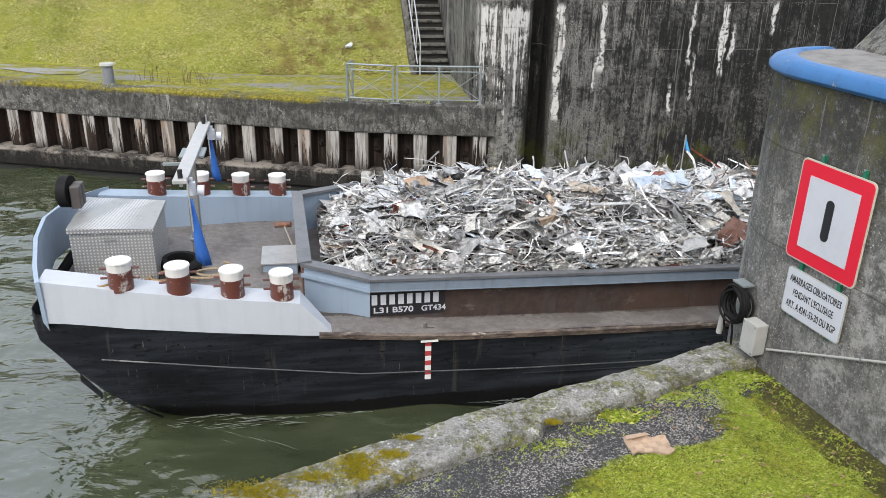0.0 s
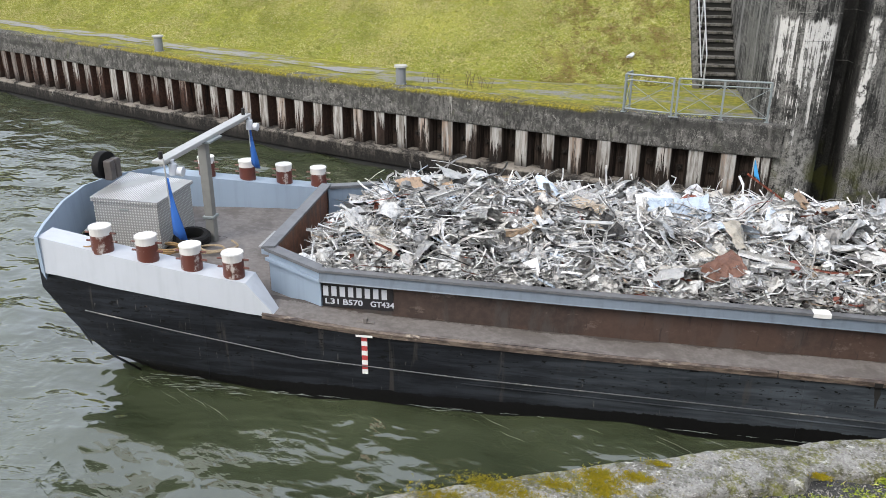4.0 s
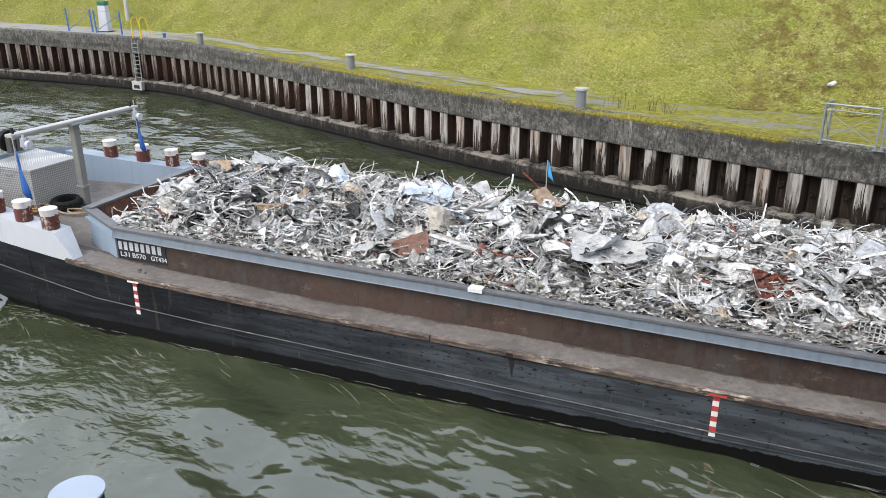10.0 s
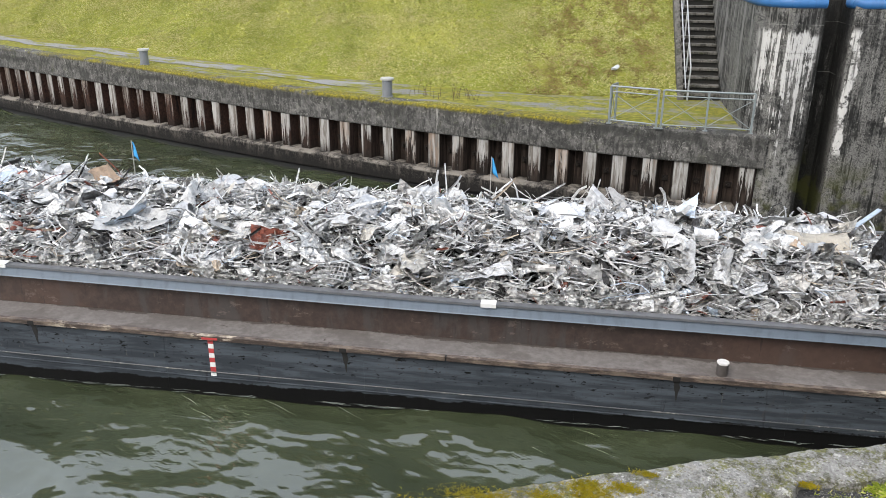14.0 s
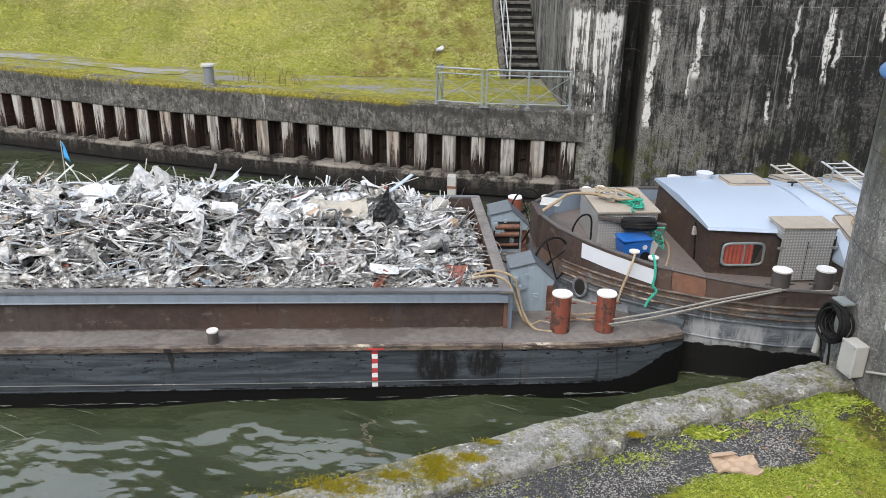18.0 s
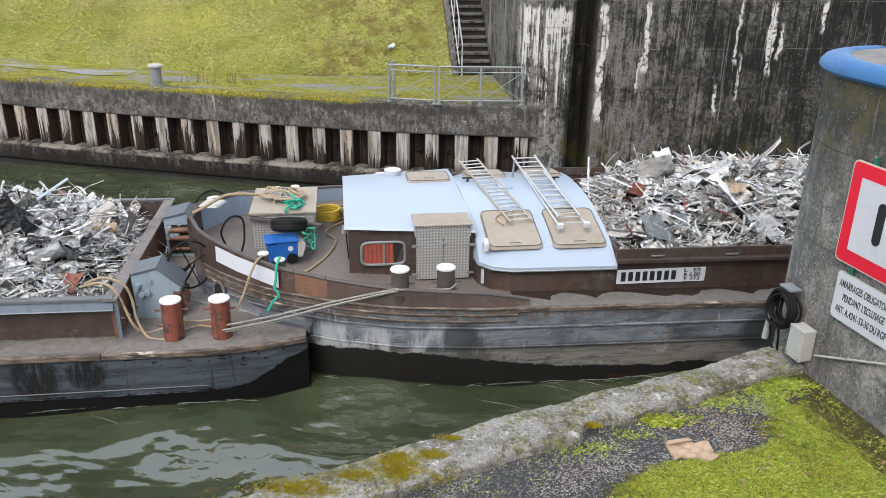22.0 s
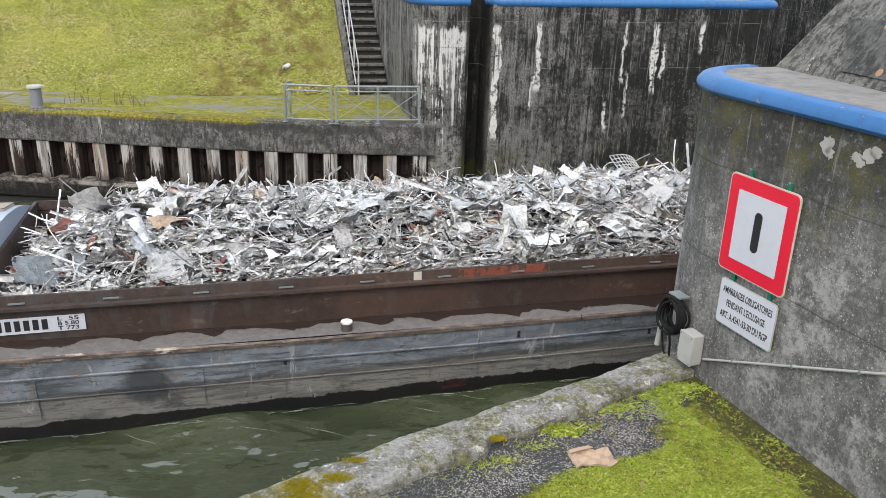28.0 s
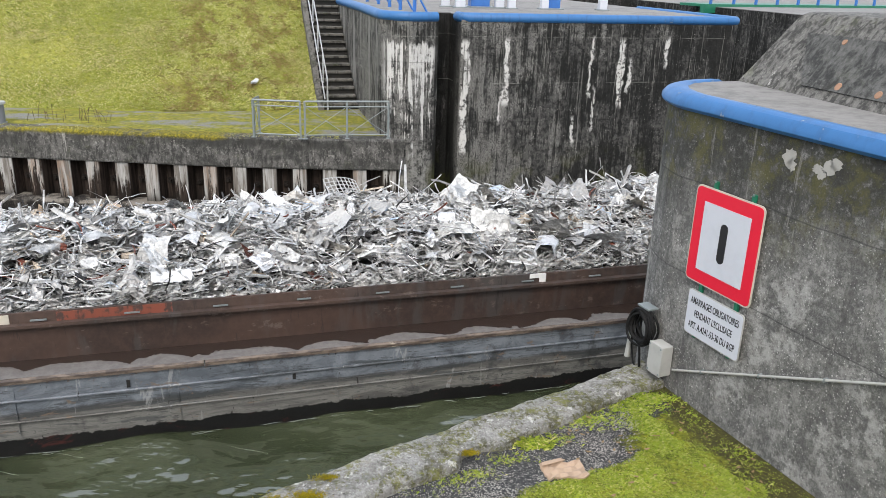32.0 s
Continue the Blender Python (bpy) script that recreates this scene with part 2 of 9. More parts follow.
def lock_wall_material():
    n = Nodes("lock_concrete")
    x, z = n.axis(0), n.axis(2)
    fine, grain = n.noise(34, 6, 0.78), n.noise(8, 8, 0.78)
    run = n.noise(1.0, 8, 0.72, n.scaled(4.2, 4.2, 0.34), 0.25)
    thin = n.noise(1.0, 6, 0.7, n.scaled(15, 15, 0.42), 0.2)
    thin2 = n.noise(1.0, 6, 0.7, n.scaled(11, 11, 0.30, n.scaled(1, 1, -1)), 0.2)
    blot = n.noise(1.0, 9, 0.74, n.scaled(0.8, 0.8, 1.1))
    left = n.math("SUBTRACT", 1.0, n.ramp(x, 3.6, 8.5))
    col = n.mix(n.ramp(grain, 0.42, 0.60), (0.022, 0.022, 0.021), (0.080, 0.078, 0.072))
    # bare grey concrete, more of it towards the recess
    bare = n.math("ADD", n.math("ADD", n.math("MULTIPLY", run, 0.5), n.math("MULTIPLY", blot, 0.5)), n.math("MULTIPLY", left, 0.085))
    col = n.mix(n.math("MULTIPLY", n.ramp(bare, 0.53, 0.58), n.ramp(fine, 0.42, 0.56)), col, (0.185, 0.180, 0.165))
    # black growth in patches and runs
    black = n.math("SUBTRACT", n.math("ADD", n.math("MULTIPLY", n.noise(1.0, 9, 0.74, n.scaled(1.5, 1.5, 0.9)), 0.6), n.math("MULTIPLY", thin2, 0.4)), n.math("MULTIPLY", left, 0.05))
    col = n.mix(n.math("MULTIPLY", n.ramp(black, 0.455, 0.52), 0.88), col, (0.012, 0.012, 0.011))
    col = n.mix(n.math("MULTIPLY", n.ramp(thin, 0.60, 0.64), 0.5), col, (0.21, 0.205, 0.19))
    col = n.mix(n.math("MULTIPLY", n.ramp(thin2, 0.58, 0.64), 0.7), col, (0.012, 0.012, 0.011))
    # fine lichen dots
    dots = n.math("MULTIPLY", n.math("SUBTRACT", 1.0, n.ramp(n.voronoi(13), 0.09, 0.16)), n.ramp(n.noise(1.6, 5, 0.7), 0.46, 0.60))
    col = n.mix(n.math("MULTIPLY", dots, 0.75), col, (0.40, 0.395, 0.36))
    # pale lime runs below the rounded corner, split into streaks
    comb = n.math("ADD", n.math("MULTIPLY", n.noise(1.0, 7, 0.72, n.scaled(8.5, 8.5, 0.30), 0.35), 0.68), n.math("MULTIPLY", n.noise(3.0, 8, 0.78), 0.32))
    reach = n.math("MULTIPLY", n.band(x, 1.22, 2.62, 0.10), n.band(n.math("ADD", z, n.math("MULTIPLY", n.math("SUBTRACT", run, 0.5), 0.9)), 2.0, 5.0, 0.05))
    lime = n.math("MULTIPLY", reach, n.ramp(n.math("ADD", comb, n.math("MULTIPLY", z, 0.030)), 0.63, 0.655))
    col = n.mix(n.math("MULTIPLY", lime, n.ramp(grain, 0.22, 0.40)), col, n.mix(n.ramp(fine, 0.3, 0.7), (0.40, 0.39, 0.365), (0.56, 0.55, 0.52)))
    flank = n.math("MULTIPLY", n.math("SUBTRACT", 1.0, n.ramp(x, 1.15, 1.3)), n.ramp(z, 2.4, 3.4))
    col = n.mix(n.math("MULTIPLY", flank, n.math("MULTIPLY", n.ramp(n.noise(1.0, 5, 0.65, n.scaled(3.1, 2.3, 0.16), 0.4), 0.54, 0.60), 0.6)), col, (0.25, 0.245, 0.23))
    low = n.math("MULTIPLY", n.math("SUBTRACT", 1.0, n.ramp(z, 1.7, 3.0)), n.math("SUBTRACT", 1.0, n.ramp(x, 2.3, 2.6)))
    col = n.mix(n.math("MULTIPLY", low, n.ramp(n.noise(7, 7, 0.75), 0.42, 0.62)), col, (0.25, 0.245, 0.225))
    # shade inside the recess painted near black over its width, broken by noise
    slot_shade = n.math("MULTIPLY", n.band(x, 2.52, 3.2, 0.05), n.ramp(n.noise(2.0, 6, 0.7, n.scaled(2, 2, 0.5)), 0.25, 0.45))
    col = n.mix(n.math("MULTIPLY", slot_shade, 0.9), col, (0.010, 0.010, 0.009))
    # single lime runs, ragged and tapering
    for x0, wd, z0, z1 in ((3.38, 0.085, 2.1, 5.1), (4.55, 0.075, 3.4, 5.15), (4.42, 0.03, 2.9, 3.9), (7.0, 0.03, 3.6, 5.2), (7.95, 0.085, 3.3, 5.15), (8.2, 0.04, 3.7, 4.6), (7.15, 0.03, 2.6, 3.9), (9.35, 0.05, 4.4, 5.2), (6.6, 0.05, 2.2, 3.0)):
        wv = n.math("ADD", x, n.math("MULTIPLY", n.math("SUBTRACT", n.noise(1.0, 7, 0.72, n.scaled(1.6, 1.6, 0.9)), 0.5), 0.55))
        m2 = n.math("MULTIPLY", n.band(wv, x0 - wd, x0 + wd, 0.02), n.band(z, z0, z1, 0.10))
        col = n.mix(n.math("MULTIPLY", m2, n.math("MULTIPLY", n.ramp(n.noise(6, 7, 0.78), 0.40, 0.50), n.ramp(thin, 0.34, 0.46))), col, (0.52, 0.51, 0.48))
    # joint lines between lifts
    zl = n.math("ADD", z, n.math("MULTIPLY", n.math("SUBTRACT", n.noise(1.3, 5, 0.7), 0.5), 0.05))
    line = n.math("ADD", n.band(zl, 3.97, 3.985, 0.01), n.band(zl, 5.2, 5.212, 0.01))
    col = n.mix(n.math("MULTIPLY", line, n.math("MULTIPLY", n.ramp(n.noise(2.2, 6, 0.75), 0.44, 0.62), 0.5)), col, (0.34, 0.34, 0.31))
    seam = n.math("ADD", n.band(zl, 2.92, 2.935, 0.008), n.band(zl, 4.55, 4.56, 0.008))
    col = n.mix(n.math("MULTIPLY", seam, 0.6), col, (0.012, 0.012, 0.011))
    moss = n.math("MULTIPLY", n.math("SUBTRACT", 1.0, n.ramp(z, 0.9, 2.3)), n.ramp(n.noise(1.5, 5), 0.48, 0.60))
    col = n.mix(n.math("MULTIPLY", moss, 0.65), col, (0.050, 0.054, 0.010))
    boards = n.math("SINE", n.math("MULTIPLY", z, 46.0))
    bump = n.math("ADD", n.math("ADD", n.math("MULTIPLY", fine, 0.8), n.math("MULTIPLY", grain, 0.9)), n.math("MULTIPLY", boards, 0.06))
    return n.done(col, 0.88, 0, bump, 0.010, 0.15)


def pier_material():
    n = Nodes("pier_concrete")
    z = n.axis(2)
    grit, fine, mid = n.noise(70, 4, 0.8), n.noise(24, 7, 0.78), n.noise(3.2, 9, 0.78)
    streak = n.noise(1.0, 7, 0.72, n.scaled(4.0, 4.0, 0.55), 0.3)
    col = n.mix(n.ramp(mid, 0.43, 0.58), (0.125, 0.124, 0.117), (0.26, 0.255, 0.238))
    col = n.mix(n.math("MULTIPLY", n.ramp(fine, 0.48, 0.60), 0.55), col, (0.075, 0.074, 0.069))
    col = n.mix(n.math("MULTIPLY", n.ramp(fine, 0.50, 0.40), 0.35), col, (0.30, 0.295, 0.275))
    col = n.mix(n.math("MULTIPLY", n.ramp(n.math("ADD", n.math("MULTIPLY", streak, 0.6), n.math("MULTIPLY", mid, 0.4)), 0.52, 0.60), 0.62), col, (0.052, 0.051, 0.048))
    col = n.mix(n.math("MULTIPLY", n.ramp(grit, 0.54, 0.60), 0.5), col, (0.05, 0.049, 0.046))
    # worn pale patches
    worn = n.math("MULTIPLY", n.ramp(n.noise(0.8, 9, 0.76), 0.54, 0.60), n.ramp(n.noise(9, 7, 0.78), 0.42, 0.56))
    col = n.mix(n.math("MULTIPLY", worn, 0.8), col, (0.36, 0.355, 0.335))
    # pale lichen dots of several sizes
    for sc, lo, hi, where, amt in ((17, 0.11, 0.17, 2.5, 0.9), (33, 0.17, 0.24, 4.0, 0.85), (8, 0.055, 0.085, 1.5, 0.9)):
        speck = n.math("MULTIPLY", n.math("SUBTRACT", 1.0, n.ramp(n.math("ADD", n.voronoi(sc), n.math("MULTIPLY", n.math("SUBTRACT", fine, 0.5), 0.12)), lo, hi)), n.ramp(n.noise(where, 6, 0.75), 0.45, 0.54))
        col = n.mix(n.math("MULTIPLY", speck, amt), col, (0.46, 0.45, 0.42))
    # dark dripping band below the coping
    drop = n.noise(1.0, 7, 0.72, n.scaled(3.0, 3.0, 0.5), 0.3)
    band = n.math("MULTIPLY", n.ramp(n.math("ADD", z, n.math("MULTIPLY", drop, 1.3)), 5.05, 5.95), n.ramp(n.noise(10.0, 7, 0.78), 0.30, 0.50))
    col = n.mix(n.math("MULTIPLY", band, 0.88), col, n.mix(n.ramp(n.noise(2.5, 7, 0.75), 0.47, 0.60), (0.030, 0.030, 0.026), (0.075, 0.072, 0.022)))
    drip = n.math("MULTIPLY", n.ramp(n.noise(1.0, 6, 0.7, n.scaled(8, 8, 0.6)), 0.60, 0.66), n.ramp(z, 3.2, 4.6))
    col = n.mix(n.math("MULTIPLY", drip, 0.4), col, (0.32, 0.31, 0.29))
    for zz in (4.95, 3.95):
        col = n.mix(n.math("MULTIPLY", n.band(n.math("ADD", z, n.math("MULTIPLY", n.noise(0.7, 3), 0.12)), zz, zz + 0.012, 0.008), 0.7), col, (0.03, 0.03, 0.03))
    bump = n.math("ADD", n.math("ADD", n.math("MULTIPLY", fine, 0.9), n.math("MULTIPLY", grit, 0.4)), mid)
    return n.done(col, 0.88, 0, bump, 0.014, 0.3)


def cap_material():
    n, col, bump, z = concrete("quay_concrete", (0.135, 0.130, 0.119), (0.030, 0.029, 0.027), (0.36, 0.35, 0.32), 0.495, 0.62, 0.3, 3.4, 0.30)
    speck = n.math("MULTIPLY", n.ramp(n.noise(17, 7, 0.8), 0.53, 0.61), n.ramp(n.noise(0.9, 5, 0.7), 0.36, 0.56))
    col = n.mix(n.math("MULTIPLY", speck, 0.7), col, (0.34, 0.33, 0.30))
    black = n.math("MULTIPLY", n.band(n.math("ADD", z, n.math("MULTIPLY", n.noise(2.2, 6, 0.7), 0.3)), 2.42, 2.62, 0.08), n.ramp(n.noise(0.4, 5, 0.7), 0.4, 0.6))
    col = n.mix(n.math("MULTIPLY", black, 0.75), col, (0.028, 0.028, 0.024))
    cloud = n.ramp(n.noise(1.0, 7, 0.72, n.scaled(1.1, 1.1, 1.9), 1.2), 0.46, 0.60)
    col = n.mix(n.math("MULTIPLY", cloud, 0.6), col, (0.040, 0.040, 0.036))
    rel = n.math("SUBTRACT", z, n.math("MULTIPLY", n.math("SUBTRACT", 1.0, n.ramp(n.axis(0), -24.0, -11.0)), 0.2))
    moss = n.math("MULTIPLY", n.ramp(n.math("ADD", rel, n.math("MULTIPLY", n.noise(3.0, 5), 0.12)), 2.47, 2.56), n.math("MULTIPLY", n.ramp(n.noise(0.5, 6, 0.72), 0.39, 0.50), n.math("MULTIPLY", n.ramp(n.axis(0), -30.0, -22.0), n.math("SUBTRACT", 1.0, n.ramp(n.axis(0), -3.4, -2.0)))))
    col = n.mix(n.math("MULTIPLY", moss, 0.92), col, n.mix(n.ramp(n.noise(14, 5, 0.75), 0.4, 0.62), (0.085, 0.08, 0.010), (0.24, 0.20, 0.014)))
    return n.done(col, 0.9, 0, bump, 0.012, 0.25)


def kerb_material():
    n, col, bump, z = concrete("kerb_concrete", (0.29, 0.285, 0.265), (0.13, 0.125, 0.11), (0.42, 0.41, 0.38), 0.54, 0.72, 0.0, 2.0, 1.0)
    x = n.axis(0)
    # sunken aggregate: pale stones and dark pits
    cell = n.voronoi(34, feature="F1")
    stone = n.math("SUBTRACT", 1.0, n.ramp(cell, 0.22, 0.42))
    col = n.mix(n.math("MULTIPLY", stone, n.ramp(n.noise(11, 4, 0.7), 0.40, 0.60)), col, (0.40, 0.395, 0.37))
    wash = n.noise(1.7, 9, 0.75)
    col = n.mix(n.math("MULTIPLY", n.ramp(wash, 0.5, 0.62), 0.55), col, (0.44, 0.43, 0.40))
    col = n.mix(n.math("MULTIPLY", n.math("SUBTRACT", 1.0, n.ramp(wash, 0.38, 0.47)), 0.55), col, (0.11, 0.108, 0.085))
    pit = n.ramp(n.noise(46, 5, 0.75), 0.56, 0.66)
    col = n.mix(n.math("MULTIPLY", pit, 0.8), col, (0.055, 0.052, 0.044))
    crust = n.ramp(n.noise(6.5, 6, 0.72), 0.60, 0.64)
    col = n.mix(n.math("MULTIPLY", crust, 0.8), col, (0.55, 0.545, 0.50))
    olive = n.math("MULTIPLY", n.ramp(n.noise(3.2, 8, 0.78), 0.47, 0.55), n.ramp(n.noise(19, 6, 0.78), 0.40, 0.54))
    col = n.mix(n.math("MULTIPLY", olive, 0.85), col, n.mix(n.ramp(n.noise(9, 6, 0.75), 0.42, 0.60), (0.060, 0.058, 0.022), (0.150, 0.150, 0.030)))
    gold = n.math("MULTIPLY", n.math("SUBTRACT", 1.0, n.ramp(x, -0.5, 0.5)), n.math("MULTIPLY", n.ramp(n.noise(2.6, 8, 0.78), 0.55, 0.58), n.ramp(n.noise(15, 6, 0.78), 0.42, 0.52)))
    col = n.mix(n.math("MULTIPLY", gold, 0.9), col, n.mix(n.ramp(n.noise(17, 5, 0.75), 0.4, 0.6), (0.11, 0.09, 0.008), (0.26, 0.20, 0.012)))
    relief = n.math("ADD", bump, n.math("ADD", n.math("MULTIPLY", stone, 0.5), n.math("ADD", n.math("MULTIPLY", pit, -0.7), n.math("MULTIPLY", n.noise(7, 5, 0.7), 1.6))))
    return n.done(col, 0.93, 0, relief, 0.014, 0.2)


def waler_material():
    n, col, bump, z = concrete("waler_timber", (0.085, 0.076, 0.065), (0.012, 0.011, 0.010), (0.42, 0.41, 0.38), 0.46, 0.66, 0.0, 1.6)
    edge = n.math("MULTIPLY", n.band(n.math("ADD", z, n.math("MULTIPLY", n.noise(3.0, 5, 0.7), 0.12)), 0.64, 0.76, 0.03), n.ramp(n.noise(1.1, 6, 0.75), 0.42, 0.56))
    col = n.mix(n.math("MULTIPLY", edge, 0.7), col, (0.26, 0.235, 0.20))
    wet = n.math("MULTIPLY", n.math("SUBTRACT", 1.0, n.ramp(n.math("ADD", z, n.math("MULTIPLY", n.noise(1.0, 6, 0.7), 0.5)), 0.52, 0.80)), 0.85)
    col = n.mix(wet, col, (0.012, 0.011, 0.010))
    return n.done(col, 0.8, 0, bump, 0.01, 0.15)


def pile_material():
    n = Nodes("rusty_sheet_pile")
    info = n.random()
    off = n.node("ShaderNodeVectorMath")
    off.operation = "ADD"
    n.link(n.co, off.inputs[0])
    comb = n.node("ShaderNodeCombineXYZ")
    for k, f in enumerate((17.0, 9.0, 5.0)):
        n.val(comb.inputs[k], n.math("MULTIPLY", info, f))
    n.link(comb.outputs[0], off.inputs[1])
    co = off.outputs[0]
    fine = n.noise(12, 8, 0.7, co)
    run = n.noise(1.0, 6, 0.65, n.scaled(7, 7, 0.55, co), 0.5)
    col = n.mix(n.ramp(fine, 0.3, 0.7), (0.022, 0.013, 0.010), (0.058, 0.031, 0.022))
    col = n.mix(n.ramp(run, 0.50, 0.68), col, (0.008, 0.007, 0.006))
    # lime runs on the outer flange, more on the piles that face the lock
    y = n.axis(1)
    z = n.axis(2)
    geo = n.node("ShaderNodeNewGeometry")
    wx = n.axis(0, geo.outputs["Position"])
    near = n.math("MAXIMUM", n.ramp(wx, -33.0, -23.0), 0.42)
    flange = n.math("SUBTRACT", 1.0, n.ramp(y, 0.03, 0.08))
    lime = n.math("ADD", n.noise(1.0, 6, 0.7, n.scaled(9, 9, 0.5, co), 0.7), n.math("MULTIPLY", n.ramp(z, 0.7, 1.75), 0.16))
    col = n.mix(n.math("MULTIPLY", n.ramp(wx, -18.0, -6.0), 0.85), col, n.mix(n.ramp(run, 0.45, 0.62), (0.012, 0.010, 0.008), (0.045, 0.034, 0.027)))
    lime = n.math("ADD", lime, n.math("MULTIPLY", n.math("SUBTRACT", info, 0.55), 0.24))
    lime = n.math("MULTIPLY", n.ramp(lime, 0.50, 0.57), n.math("MULTIPLY", flange, near))
    lime = n.math("MULTIPLY", lime, n.ramp(info, -0.1, 0.25))
    col = n.mix(n.math("MULTIPLY", lime, 0.92), col, n.mix(n.ramp(run, 0.42, 0.60), (0.58, 0.57, 0.535), (0.22, 0.20, 0.175)))
    tan = n.math("MULTIPLY", n.math("MULTIPLY", lime, n.ramp(n.math("FRACT", n.math("MULTIPLY", info, 7.0)), 0.45, 0.95)), n.ramp(n.noise(1.0, 6, 0.7, n.scaled(6, 6, 1.1, co)), 0.44, 0.60))
    col = n.mix(n.math("MULTIPLY", tan, 0.75), col, (0.30, 0.185, 0.115))
    foot = n.math("MULTIPLY", n.math("SUBTRACT", 1.0, n.ramp(n.math("ADD", z, n.math("MULTIPLY", run, 0.5)), 0.85, 1.25)), 0.8)
    col = n.mix(foot, col, (0.016, 0.014, 0.012))
    return n.done(col, 0.85, 0.0, fine, 0.006, 0.12)


def bank_material():
    n = Nodes("bank_grass")
    a = n.noise(0.35, 6, 0.65)
    b = n.noise(2.4, 7, 0.72)
    c = n.noise(26, 5, 0.8, n.scaled(1, 0.45, 1))
    col = n.mix(n.ramp(a, 0.35, 0.62), (0.225, 0.245, 0.038), (0.285, 0.28, 0.06))
    col = n.mix(n.ramp(b, 0.5, 0.72), col, (0.33, 0.285, 0.11))
    col = n.mix(n.math("MULTIPLY", n.ramp(c, 0.5, 0.68), 0.5), col, (0.11, 0.115, 0.022))
    x = n.axis(0)
    dry = n.math("MULTIPLY", n.band(x, -6.0, -0.8, 0.8), n.ramp(b, 0.42, 0.58))
    col = n.mix(n.math("MULTIPLY", dry, 0.8), col, (0.115, 0.085, 0.035))
    return n.done(col, 0.95, 0, n.math("ADD", n.math("MULTIPLY", b, 0.5), c), 0.03, 0.1)


def blade_material(name, c1, c2, c3, straw=None):
    n = Nodes(name)
    r = n.island()
    col = n.mix(n.ramp(r, 0.1, 0.6), c1, c2)
    col = n.mix(n.ramp(r, 0.72, 0.95), col, c3)
    patch = n.ramp(n.noise(0.5, 4), 0.38, 0.62)
    col = n.mix(n.math("MULTIPLY", patch, 0.45), col, c1)
    if straw:
        # withered strips and a brown patch beside the stairs
        faded = n.math("MULTIPLY", n.ramp(n.noise(1.0, 7, 0.72, n.scaled(0.35, 0.9, 1)), 0.46, 0.60), n.ramp(r, 0.1, 0.7))
        col = n.mix(n.math("MULTIPLY", faded, 0.75), col, straw)
        brown = n.math("MULTIPLY", n.band(n.axis(0), -5.2, -1.2, 0.9), n.ramp(n.noise(1.2, 6, 0.72), 0.46, 0.58))
        col = n.mix(n.math("MULTIPLY", brown, n.ramp(r, 0.2, 0.6)), col, (0.26, 0.175, 0.075))
    return n.done(col, 0.8, 0, None, 0.01, 0.2)


def path_material():
    n = Nodes("mossy_path")
    a = n.noise(0.8, 6, 0.7, n.scaled(0.45, 1.4, 1))
    f = n.noise(30, 5, 0.7)
    col = n.mix(n.ramp(f, 0.3, 0.7), (0.13, 0.13, 0.12), (0.22, 0.215, 0.20))
    col = n.mix(n.ramp(a, 0.40, 0.52), col, n.mix(n.ramp(n.noise(6, 6, 0.75), 0.38, 0.62), (0.11, 0.11, 0.018), (0.25, 0.23, 0.035)))
    col = n.mix(n.ramp(n.noise(1.9, 5, 0.7), 0.50, 0.62), col, (0.15, 0.155, 0.022))
    bare = n.math("SUBTRACT", 1.0, n.ramp(n.math("ADD", n.axis(0), n.math("MULTIPLY", a, 6.0)), -34.0, -29.0))
    col = n.mix(n.math("MULTIPLY", bare, n.ramp(n.noise(1.1, 6, 0.72), 0.66, 0.52)), col, n.mix(n.ramp(f, 0.3, 0.7), (0.21, 0.205, 0.20), (0.30, 0.295, 0.285)))
    return n.done(col, 0.92, 0, n.math("ADD", f, a), 0.02, 0.2)


